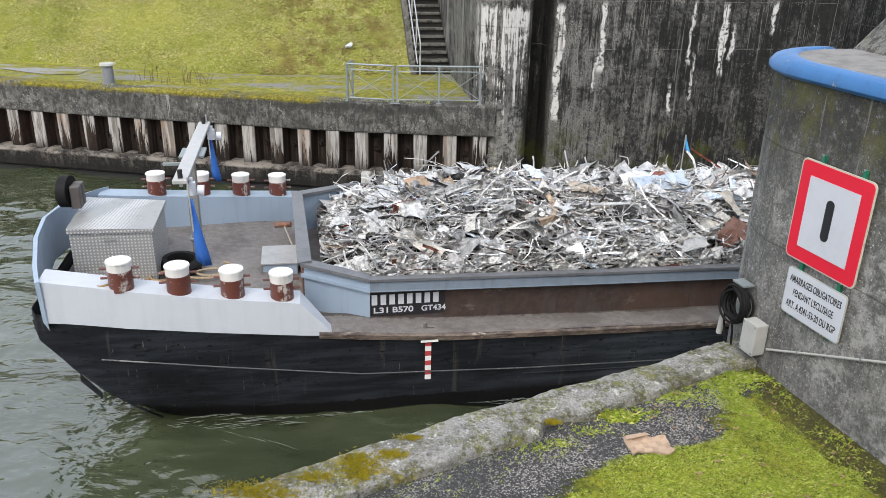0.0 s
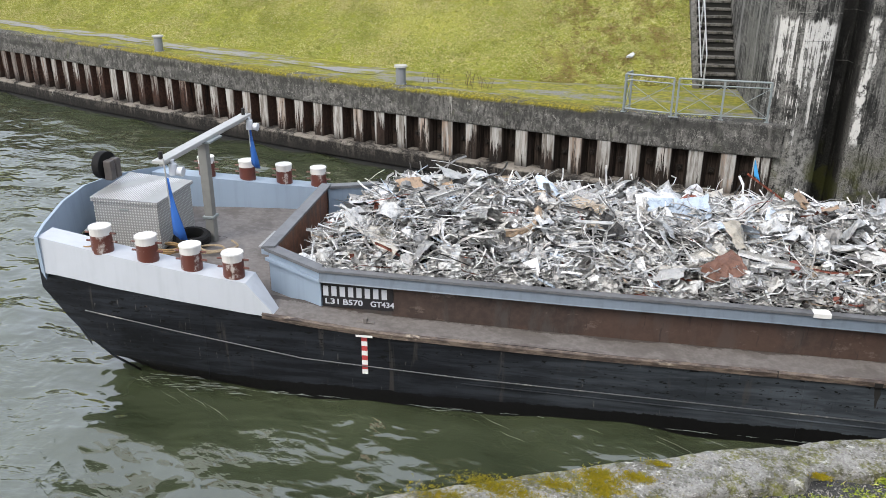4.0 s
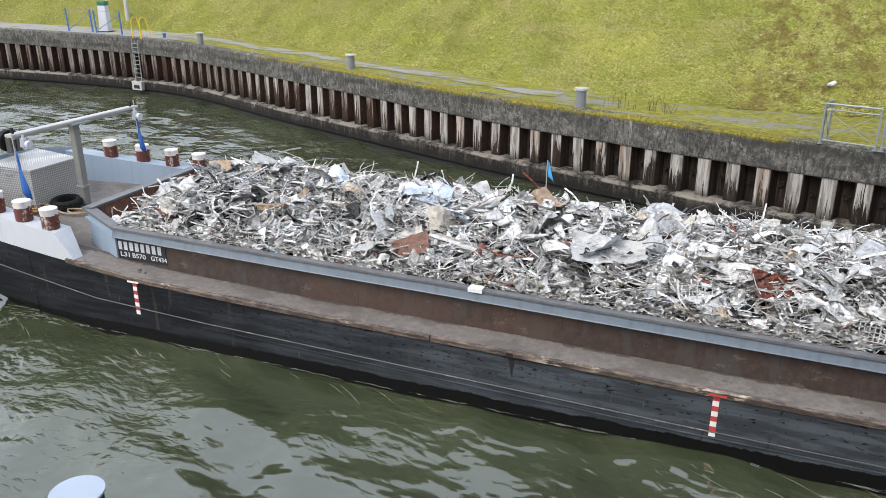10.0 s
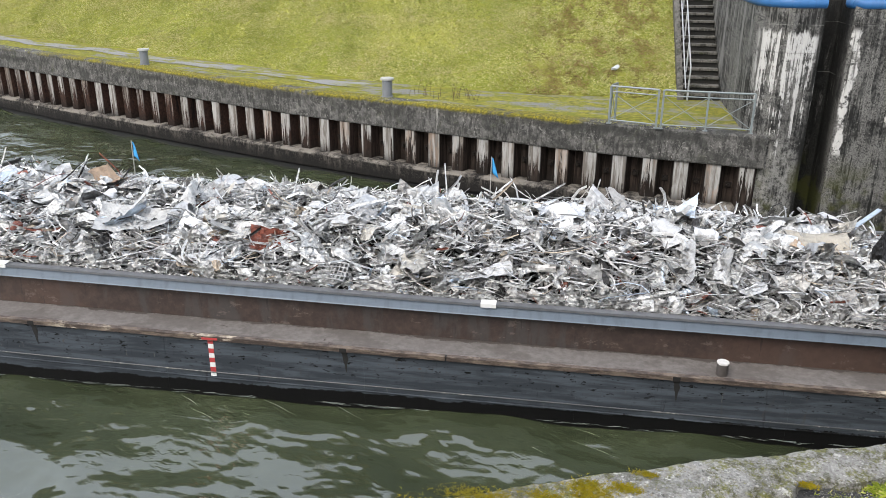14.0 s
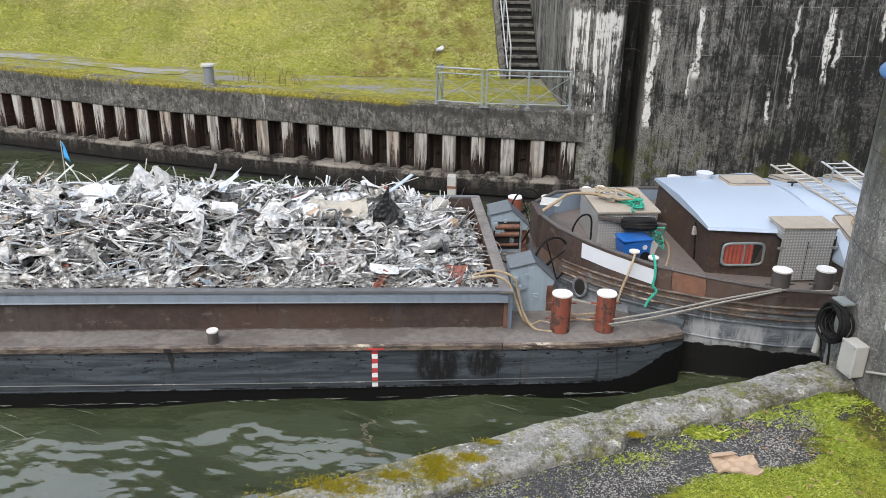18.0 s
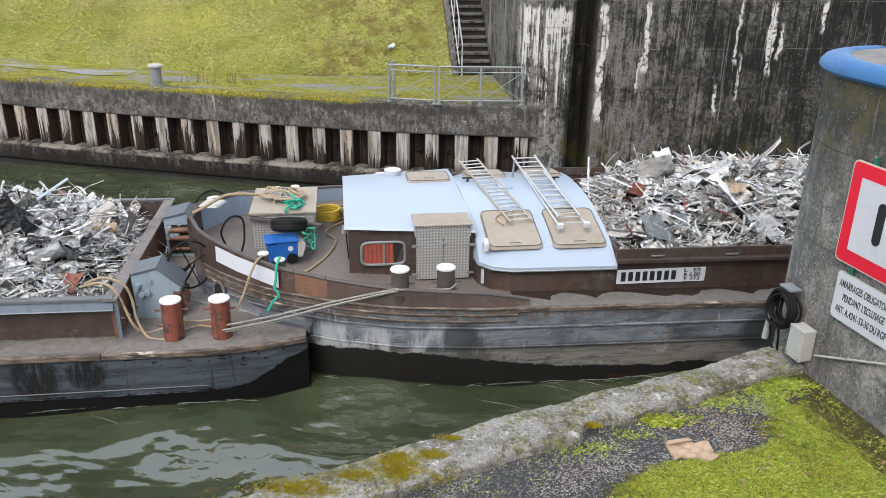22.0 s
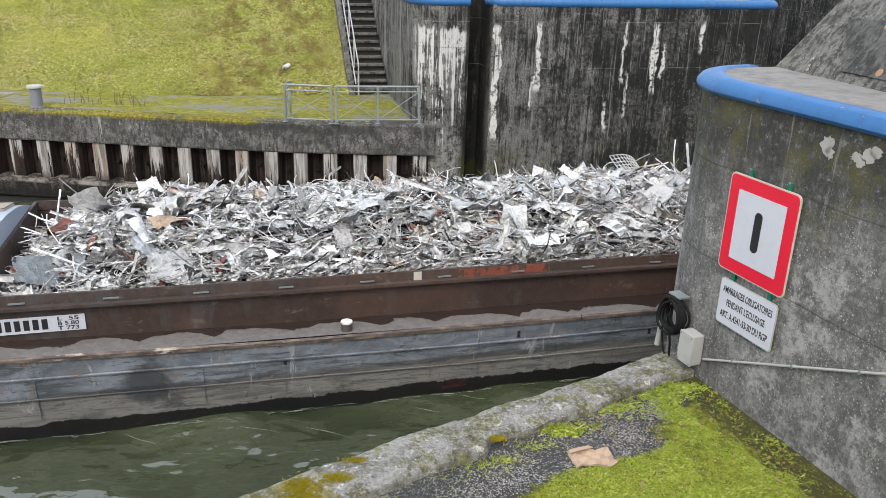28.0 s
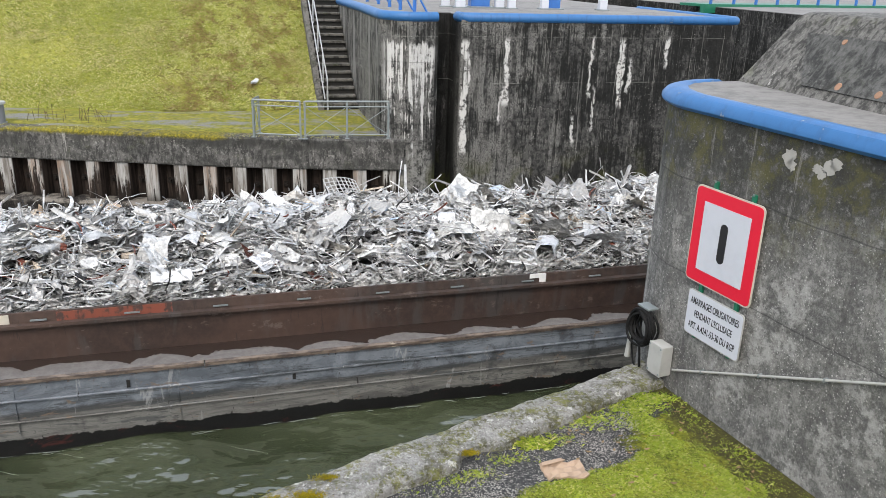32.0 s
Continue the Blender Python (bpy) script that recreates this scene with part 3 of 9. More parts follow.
def terrace_material():
    n = Nodes("gritty_asphalt")
    f = n.noise(40, 4, 0.7)
    a = n.noise(1.9, 7, 0.72)
    x, y = n.axis(0), n.axis(1)
    col = n.mix(n.ramp(f, 0.35, 0.7), (0.032, 0.033, 0.034), (0.075, 0.075, 0.074))
    grit = n.math("SUBTRACT", 1.0, n.ramp(n.voronoi(62), 0.16, 0.40))
    col = n.mix(n.math("MULTIPLY", grit, n.ramp(n.noise(16, 5, 0.75), 0.38, 0.62)), col, (0.36, 0.35, 0.33))
    dust = n.ramp(a, 0.50, 0.60)
    col = n.mix(n.math("MULTIPLY", dust, n.ramp(n.voronoi(48), 0.55, 0.25)), col, (0.33, 0.32, 0.29))
    # moss spreads from the foot of the pier, up to this line across the terrace
    line = n.node("ShaderNodeValToRGB")
    el = line.color_ramp.elements
    pts = [(0.0, 0.22), (0.335, 0.33), (0.455, 0.465), (0.595, 0.68), (0.91, 0.75)]
    el[0].position, el[0].color = pts[0][0], (pts[0][1],) * 3 + (1,)
    el[1].position, el[1].color = 1.0, (0.86, 0.86, 0.86, 1)
    for p, v in pts[1:]:
        el.new(p).color = (v, v, v, 1)
    n.link(n.math("MULTIPLY", n.math("SUBTRACT", y, 5.0), 0.5), line.inputs[0])
    wander = n.math("MULTIPLY", n.math("MULTIPLY", n.math("SUBTRACT", n.noise(0.55, 6, 0.7), 0.5), 7.0), n.math("SUBTRACT", 1.0, n.ramp(y, 4.4, 5.3)))
    d = n.math("ADD", n.math("ADD", wander, n.math("SUBTRACT", x, n.math("MULTIPLY", line.outputs[0], 4.0))), n.math("MULTIPLY", n.math("SUBTRACT", n.noise(4.5, 7, 0.75), 0.5), 1.1))
    green = n.ramp(d, -0.06, 0.10)
    g = n.mix(n.ramp(n.noise(5, 7, 0.78), 0.36, 0.62), (0.08, 0.095, 0.014), (0.25, 0.26, 0.024))
    g = n.mix(n.ramp(n.noise(24, 5, 0.8), 0.48, 0.66), g, (0.05, 0.055, 0.012))
    soil = n.math("MULTIPLY", n.ramp(n.math("ADD", n.math("SUBTRACT", x, n.math("MULTIPLY", n.math("SUBTRACT", 7.75, y), 0.29)), n.math("MULTIPLY", n.noise(2.4, 6, 0.75), 0.7)), 3.42, 3.62), n.ramp(f, 0.2, 0.5))
    g = n.mix(n.math("MULTIPLY", soil, 0.85), g, (0.045, 0.037, 0.022))
    col = n.mix(green, col, g)
    return n.done(col, 0.93, 0, n.math("ADD", n.math("ADD", n.math("MULTIPLY", f, 0.5), n.math("MULTIPLY", grit, 0.5)), n.math("MULTIPLY", n.noise(9, 6, 0.75), n.math("MULTIPLY", green, 2.0))), 0.022, 0.2)


def water_material():
    n = Nodes("murky_water")
    a = n.noise(1.25, 2, 0.45, n.scaled(0.8, 1.25, 1), 0.15)
    turn = n.node("ShaderNodeVectorRotate")
    n.link(n.co, turn.inputs["Vector"])
    turn.inputs["Angle"].default_value = radians(28)
    slant = n.noise(1.0, 3, 0.5, n.scaled(1.5, 5.6, 1, turn.outputs[0]), 0.25)
    b = n.noise(5.4, 3, 0.5, n.scaled(0.7, 1.3, 1), 0.2)
    c = n.noise(15, 3, 0.5, n.scaled(0.6, 1.4, 1), 0.2)
    calm = n.ramp(n.noise(0.24, 5, 0.6), 0.47, 0.60)
    col = n.mix(n.ramp(n.noise(0.25, 3), 0.35, 0.65), (0.034, 0.042, 0.021), (0.049, 0.059, 0.030))
    h = n.math("ADD", a, n.math("MULTIPLY", slant, n.math("ADD", 0.05, n.math("MULTIPLY", calm, 0.13))))
    h = n.math("ADD", h, n.math("MULTIPLY", b, n.math("ADD", 0.03, n.math("MULTIPLY", calm, 0.24))))
    h = n.math("ADD", h, n.math("MULTIPLY", c, n.math("ADD", 0.002, n.math("MULTIPLY", calm, 0.03))))
    m = n.done(col, 0.03, 0, h, 0.15, 0.5)
    n.b.inputs["IOR"].default_value = 2.05
    return m


def hull_black_material():
    n = Nodes("black_hull_paint")
    z, x = n.axis(2), n.axis(0)
    fine = n.noise(11, 8, 0.7)
    run = n.noise(1.0, 6, 0.65, n.scaled(4, 4, 0.5), 0.4)
    smear = n.noise(1.0, 6, 0.65, n.scaled(0.7, 1, 7), 0.3)
    grey = n.ramp(n.math("ADD", x, n.math("MULTIPLY", n.noise(0.5, 4), 5.0)), 3.0, 12.0)
    col = n.mix(n.ramp(smear, 0.40, 0.64), n.mix(grey, (0.007, 0.008, 0.010), (0.034, 0.040, 0.047)), n.mix(grey, (0.019, 0.022, 0.027), (0.070, 0.082, 0.095)))
    tall = n.noise(1.0, 7, 0.7, n.scaled(9, 9, 0.9), 0.3)
    col = n.mix(n.math("MULTIPLY", n.ramp(tall, 0.60, 0.67), n.math("MULTIPLY", grey, 0.5)), col, (0.010, 0.010, 0.011))
    col = n.mix(n.math("MULTIPLY", n.ramp(run, 0.60, 0.70), 0.5), col, (0.055, 0.05, 0.044))
    rust = n.math("MULTIPLY", n.ramp(n.math("ADD", n.math("MULTIPLY", fine, 0.5), n.math("MULTIPLY", smear, 0.5)), 0.60, 0.66), n.ramp(z, 0.3, 1.1))
    col = n.mix(rust, col, (0.07, 0.05, 0.038))
    tick = n.math("MULTIPLY", n.ramp(n.noise(1.0, 5, 0.7, n.scaled(5, 9, 15)), 0.58, 0.62), n.ramp(z, 0.35, 0.7))
    col = n.mix(tick, col, (0.004, 0.004, 0.004))
    col = n.mix(n.math("MULTIPLY", n.ramp(n.noise(1.0, 6, 0.7, n.scaled(13, 9, 2.2)), 0.64, 0.68), 0.6), col, (0.12, 0.115, 0.105))
    # rubbed black by fenders
    for cx, cz, rx, rz in ((21.72, 0.60, 0.36, 0.40), (22.45, 0.62, 0.30, 0.26)):
        dx, dz = n.math("MULTIPLY", n.math("SUBTRACT", x, cx), 1 / rx), n.math("MULTIPLY", n.math("SUBTRACT", z, cz), 1 / rz)
        d = n.math("ADD", n.math("SQRT", n.math("ADD", n.math("MULTIPLY", dx, dx), n.math("MULTIPLY", dz, dz))), n.math("MULTIPLY", n.math("SUBTRACT", n.noise(6, 6, 0.75), 0.5), 0.9))
        col = n.mix(n.math("MULTIPLY", n.math("SUBTRACT", 1.0, n.ramp(d, 0.75, 1.15)), n.ramp(n.noise(1.0, 6, 0.7, n.scaled(12, 9, 3)), 0.30, 0.55)), col, (0.012, 0.012, 0.012))
    rise = n.math("MULTIPLY", n.ramp(x, 24.5, 26.0), 0.52)
    boot = n.math("SUBTRACT", 1.0, n.ramp(n.math("SUBTRACT", n.math("ADD", z, n.math("ADD", n.math("MULTIPLY", n.noise(1.6, 8, 0.78), 0.22), n.math("MULTIPLY", n.noise(9.0, 6, 0.78), 0.10))), rise), 0.40, 0.41))
    col = n.mix(boot, col, (0.004, 0.004, 0.004))
    return n.done(col, n.math("ADD", 0.5, n.math("MULTIPLY", fine, 0.3)), 0, fine, 0.004, 0.15)


def hull_grey_material():
    n = Nodes("scraped_grey_hull_paint")
    z, x = n.axis(2), n.axis(0)
    fine = n.noise(10, 8, 0.72)
    smear = n.noise(1.0, 8, 0.74, n.scaled(0.7, 1, 6), 0.6)
    patch = n.noise(1.0, 8, 0.74, n.scaled(1.2, 1, 2.4), 0.9)
    run = n.noise(1.0, 7, 0.7, n.scaled(3.2, 3, 0.8), 0.6)
    zz = n.math("ADD", z, n.math("MULTIPLY", n.math("SUBTRACT", patch, 0.5), 0.14))
    upper = n.mix(n.ramp(patch, 0.36, 0.62), (0.085, 0.097, 0.112), (0.175, 0.193, 0.215))
    lower = n.mix(n.ramp(smear, 0.36, 0.62), (0.085, 0.083, 0.078), (0.205, 0.20, 0.183))
    col = n.mix(n.ramp(zz, 0.66, 0.74), lower, upper)
    col = n.mix(n.math("MULTIPLY", n.band(zz, 0.62, 0.73, 0.03), n.math("MULTIPLY", n.ramp(smear, 0.40, 0.54), 0.8)), col, (0.025, 0.026, 0.028))
    col = n.mix(n.math("MULTIPLY", n.ramp(smear, 0.53, 0.59), 0.75), col, (0.04, 0.046, 0.048))
    col = n.mix(n.math("MULTIPLY", n.ramp(n.noise(0.8, 7, 0.72), 0.54, 0.63), 0.75), col, (0.035, 0.036, 0.038))
    col = n.mix(n.math("MULTIPLY", n.ramp(run, 0.60, 0.65), 0.55), col, (0.34, 0.345, 0.34))
    col = n.mix(n.math("MULTIPLY", n.ramp(n.noise(1.0, 8, 0.74, n.scaled(1.6, 1, 3), 0.5), 0.59, 0.64), 0.75), col, (0.16, 0.115, 0.08))
    tick = n.math("MULTIPLY", n.ramp(n.noise(1.0, 5, 0.7, n.scaled(14, 9, 4)), 0.64, 0.67), n.ramp(run, 0.44, 0.54))
    col = n.mix(tick, col, (0.02, 0.018, 0.016))
    scratch = n.math("MULTIPLY", n.ramp(n.noise(1.0, 6, 0.72, n.scaled(2.4, 1, 26)), 0.57, 0.61), n.ramp(patch, 0.44, 0.54))
    col = n.mix(n.math("MULTIPLY", scratch, 0.75), col, (0.028, 0.027, 0.026))
    pale = n.math("MULTIPLY", n.math("SUBTRACT", 1.0, n.ramp(x, 27.4, 29.4)), n.band(z, 0.60, 1.04, 0.10))
    col = n.mix(n.math("MULTIPLY", pale, n.ramp(run, 0.42, 0.60)), col, (0.32, 0.33, 0.34))
    rust = n.math("MULTIPLY", n.ramp(n.math("ADD", n.math("MULTIPLY", fine, 0.6), n.math("MULTIPLY", z, 0.36)), 0.74, 0.82), 0.85)
    col = n.mix(rust, col, (0.115, 0.068, 0.043))
    for cx, cz, rx, rz in ((28.12, 0.88, 0.30, 0.30), (33.1, 0.75, 0.34, 0.34)):
        dx, dz = n.math("MULTIPLY", n.math("SUBTRACT", x, cx), 1 / rx), n.math("MULTIPLY", n.math("SUBTRACT", z, cz), 1 / rz)
        d = n.math("ADD", n.math("SQRT", n.math("ADD", n.math("MULTIPLY", dx, dx), n.math("MULTIPLY", dz, dz))), n.math("MULTIPLY", n.math("SUBTRACT", n.noise(6, 6, 0.75), 0.5), 1.0))
        col = n.mix(n.math("MULTIPLY", n.math("SUBTRACT", 1.0, n.ramp(d, 0.7, 1.2)), 0.85), col, (0.030, 0.032, 0.034))
    edge = n.math("ADD", n.math("SUBTRACT", z, n.math("MULTIPLY", n.math("SUBTRACT", 1.0, n.ramp(x, 26.5, 31.0)), 0.38)), n.math("MULTIPLY", n.noise(1.1, 8, 0.72), 0.40))
    boot = n.math("SUBTRACT", 1.0, n.ramp(edge, 0.44, 0.452))
    col = n.mix(boot, col, n.mix(n.ramp(patch, 0.60, 0.66), (0.004, 0.004, 0.004), (0.045, 0.012, 0.010)))
    return n.done(col, n.math("ADD", 0.42, n.math("MULTIPLY", fine, 0.35)), 0, fine, 0.005, 0.35)


def wet_deck_material():
    n = Nodes("half_wet_side_deck")
    x, y = n.axis(0), n.axis(1)
    fine = n.noise(9, 8, 0.7)
    scallop = n.math("ABSOLUTE", n.math("SINE", n.math("ADD", n.math("MULTIPLY", x, 2.6), n.math("MULTIPLY", n.noise(0.6, 3), 5.0))))
    far = n.math("MULTIPLY", n.ramp(x, 35.0, 42.0), 0.20)
    wet = n.ramp(n.math("SUBTRACT", n.math("ADD", y, far), n.math("ADD", n.math("MULTIPLY", scallop, 0.22), n.math("MULTIPLY", n.noise(1.2, 5, 0.7), 0.35))), 0.06, 0.075)
    dry = n.mix(n.ramp(fine, 0.35, 0.7), (0.105, 0.096, 0.089), (0.165, 0.153, 0.142))
    col = n.mix(wet, dry, (0.030, 0.020, 0.016))
    return n.done(col, n.math("SUBTRACT", 0.7, n.math("MULTIPLY", wet, 0.5)), 0, fine, 0.003)


def brown_plate_material(name="rusty_brown_plate", c=(0.044, 0.029, 0.023)):
    n = Nodes(name)
    fine = n.noise(8, 8, 0.7)
    run = n.noise(1.0, 5, 0.6, n.scaled(3, 3, 0.7), 0.3)
    big = n.noise(0.45, 4)
    col = n.mix(n.ramp(fine, 0.35, 0.7), tuple(v * 0.75 for v in c), tuple(v * 1.35 for v in c))
    col = n.mix(n.math("MULTIPLY", n.ramp(run, 0.50, 0.62), 0.6), col, (0.055, 0.052, 0.05))
    col = n.mix(n.math("MULTIPLY", n.ramp(big, 0.48, 0.58), 0.40), col, (0.085, 0.048, 0.034))
    chip = n.math("MULTIPLY", n.ramp(n.noise(1.0, 7, 0.75, n.scaled(2.2, 2.2, 5)), 0.59, 0.62), n.ramp(fine, 0.45, 0.55))
    col = n.mix(n.math("MULTIPLY", chip, 0.6), col, (0.14, 0.115, 0.095))
    col = n.mix(n.math("MULTIPLY", n.ramp(n.noise(1.0, 6, 0.72, n.scaled(9, 9, 1.0)), 0.60, 0.66), 0.6), col, (0.018, 0.014, 0.012))
    return n.done(col, 0.62, 0, fine, 0.003)


def deck_material(name="worn_deck_paint", wet=False):
    n = Nodes(name)
    fine = n.noise(9, 8, 0.7)
    big = n.noise(0.9, 5, 0.65)
    col = n.mix(n.ramp(fine, 0.35, 0.7), (0.125, 0.112, 0.103), (0.190, 0.174, 0.160))
    col = n.mix(n.math("MULTIPLY", n.ramp(big, 0.50, 0.58), 0.55), col, (0.085, 0.072, 0.063))
    col = n.mix(n.ramp(n.noise(2.2, 6, 0.7), 0.66, 0.71), col, (0.05, 0.035, 0.03))
    if wet:
        # damp ragged edge along the foot of the coaming, scraped outer edge
        damp = n.ramp(n.math("ADD", n.axis(1), n.math("MULTIPLY", n.math("SUBTRACT", n.noise(1.3, 7, 0.75), 0.5), 0.55)), 0.50, 0.515)
        col = n.mix(n.math("MULTIPLY", damp, 0.8), col, (0.045, 0.034, 0.028))
        scuff = n.math("MULTIPLY", n.math("SUBTRACT", 1.0, n.ramp(n.math("ADD", n.axis(1), n.math("MULTIPLY", n.noise(3.0, 6, 0.75), 0.2)), 0.12, 0.20)), n.ramp(n.noise(1.0, 6, 0.72, n.scaled(1.5, 6, 1)), 0.46, 0.58))
        col = n.mix(n.math("MULTIPLY", scuff, 0.7), col, (0.06, 0.045, 0.037))
    return n.done(col, n.math("ADD", 0.45, n.math("MULTIPLY", big, 0.4)), 0, fine, 0.003)


def strake_material():
    n = Nodes("scuffed_rubbing_strake")
    fine = n.noise(1.0, 8, 0.72, n.scaled(3.5, 8, 14))
    big = n.noise(1.0, 5, 0.65, n.scaled(0.8, 1, 1))
    col = n.mix(n.ramp(fine, 0.4, 0.62), (0.045, 0.032, 0.026), (0.155, 0.12, 0.092))
    col = n.mix(n.math("MULTIPLY", n.ramp(big, 0.56, 0.64), n.ramp(fine, 0.45, 0.55)), col, (0.42, 0.36, 0.28))
    return n.done(col, 0.6, 0, fine, 0.004)


def scrap_material():
    n = Nodes("mixed_scrap_metal")
    r = n.island()
    ramp = n.node("ShaderNodeValToRGB")
    el = ramp.color_ramp.elements
    ramp.color_ramp.interpolation = "CONSTANT"
    tones = [(0.00, (0.625, 0.625, 0.611)), (0.18, (0.511, 0.511, 0.497)), (0.36, (0.412, 0.405, 0.391)), (0.52, (0.795, 0.795, 0.781)), (0.62, (0.270, 0.266, 0.256)),
             (0.73, (0.540, 0.525, 0.497)), (0.86, (0.044, 0.043, 0.042)), (0.925, (0.469, 0.398, 0.312)), (0.945, (0.185, 0.052, 0.030)), (0.955, (0.596, 0.682, 0.781)), (0.965, (0.820, 0.820, 0.820))]
    el[0].position, el[0].color = tones[0][0], (*tones[0][1], 1)
    el[1].position, el[1].color = tones[1][0], (*tones[1][1], 1)
    for p, c in tones[2:]:
        e = el.new(p)
        e.color = (*c, 1)
    n.link(r, ramp.inputs[0])
    fine = n.noise(16, 6, 0.75)
    dent = n.math("ADD", n.math("MULTIPLY", n.voronoi(11), 0.8), n.math("MULTIPLY", n.noise(6, 5, 0.7), 0.9))
    col = n.mix(n.math("MULTIPLY", n.ramp(fine, 0.50, 0.62), 0.45), ramp.outputs[0], (0.13, 0.12, 0.11))
    metal = n.math("MULTIPLY", n.ramp(n.math("FRACT", n.math("MULTIPLY", r, 37.0)), 0.25, 0.45), 0.8)
    rough = n.math("ADD", 0.28, n.math("MULTIPLY", n.math("FRACT", n.math("MULTIPLY", r, 91.0)), 0.35))
    return n.done(col, rough, metal, n.math("ADD", dent, n.math("MULTIPLY", fine, 0.25)), 0.05)


def big_scrap_material():
    n = Nodes("large_scrap_piece")
    r = n.random()
    ramp = n.node("ShaderNodeValToRGB")
    el = ramp.color_ramp.elements
    ramp.color_ramp.interpolation = "CONSTANT"
    tones = [(0.00, (0.560, 0.560, 0.546)), (0.3, (0.504, 0.511, 0.518)), (0.5, (0.350, 0.350, 0.340)), (0.66, (0.756, 0.763, 0.770)), (0.74, (0.588, 0.672, 0.770)), (0.80, (0.532, 0.504, 0.448)), (0.90, (0.462, 0.336, 0.224)), (0.94, (0.168, 0.048, 0.028)), (0.965, (0.812, 0.812, 0.784))]
    el[0].position, el[0].color = tones[0][0], (*tones[0][1], 1)
    el[1].position, el[1].color = tones[1][0], (*tones[1][1], 1)
    for p, c in tones[2:]:
        e = el.new(p)
        e.color = (*c, 1)
    n.link(r, ramp.inputs[0])
    fine = n.noise(7, 8, 0.76)
    dent = n.math("ADD", n.math("MULTIPLY", n.voronoi(8), 0.8), n.math("MULTIPLY", n.noise(4.5, 6, 0.72), 1.0))
    col = n.mix(n.math("MULTIPLY", n.ramp(fine, 0.49, 0.60), 0.45), ramp.outputs[0], (0.20, 0.19, 0.175))
    return n.done(col, 0.4, n.math("MULTIPLY", n.ramp(n.math("FRACT", n.math("MULTIPLY", r, 53.0)), 0.4, 0.6), 0.6), n.math("ADD", dent, n.math("MULTIPLY", fine, 0.3)), 0.06)


def crinkled(name, c):
    """Thin sheet metal or board, dented all over."""
    n = Nodes(name)
    fine = n.noise(7, 8, 0.76)
    dent = n.math("ADD", n.math("MULTIPLY", n.voronoi(7), 0.8), n.math("MULTIPLY", n.noise(4.0, 6, 0.72), 1.0))
    col = n.mix(n.math("MULTIPLY", n.ramp(fine, 0.49, 0.60), 0.5), c, tuple(v * 0.4 for v in c))
    return n.done(col, 0.42, 0.15, n.math("ADD", dent, n.math("MULTIPLY", fine, 0.3)), 0.05)


def tread_material(name, c=(0.36, 0.36, 0.345)):
    """Chequered aluminium plate."""
    n = Nodes(name)
    fine = n.noise(5, 6, 0.7)
    sep = n.math("ADD", n.axis(0), n.axis(1))
    lo = n.math("SINE", n.math("MULTIPLY", n.math("ADD", sep, n.axis(2)), 62.0))
    hi = n.math("SINE", n.math("MULTIPLY", n.math("SUBTRACT", sep, n.axis(2)), 62.0))
    stud = n.ramp(n.math("MULTIPLY", lo, hi), 0.15, 0.6)
    col = n.mix(n.math("MULTIPLY", n.ramp(fine, 0.5, 0.75), 0.5), c, tuple(v * 0.6 for v in c))
    col = n.mix(n.math("MULTIPLY", stud, 0.8), col, (0.66, 0.66, 0.65))
    return n.done(col, 0.42, 0.5, stud, 0.006)


def rope_material(name, c):
    n = Nodes(name)
    tw = n.noise(60, 3)
    return n.done(n.mix(n.ramp(tw, 0.35, 0.65), tuple(v * 0.6 for v in c), c), 0.9, 0, tw, 0.004)


def plain(name, c, rough=0.6, metal=0.0, grain=0.25):
    n = Nodes(name)
    f = n.noise(7, 6, 0.7)
    g = n.noise(1.5, 4)
    col = n.mix(n.math("MULTIPLY", n.ramp(n.math("ADD", n.math("MULTIPLY", f, 0.6), n.math("MULTIPLY", g, 0.4)), 0.42, 0.68), grain), c, tuple(v * 0.45 for v in c))
    return n.done(col, rough, metal, f, 0.002)


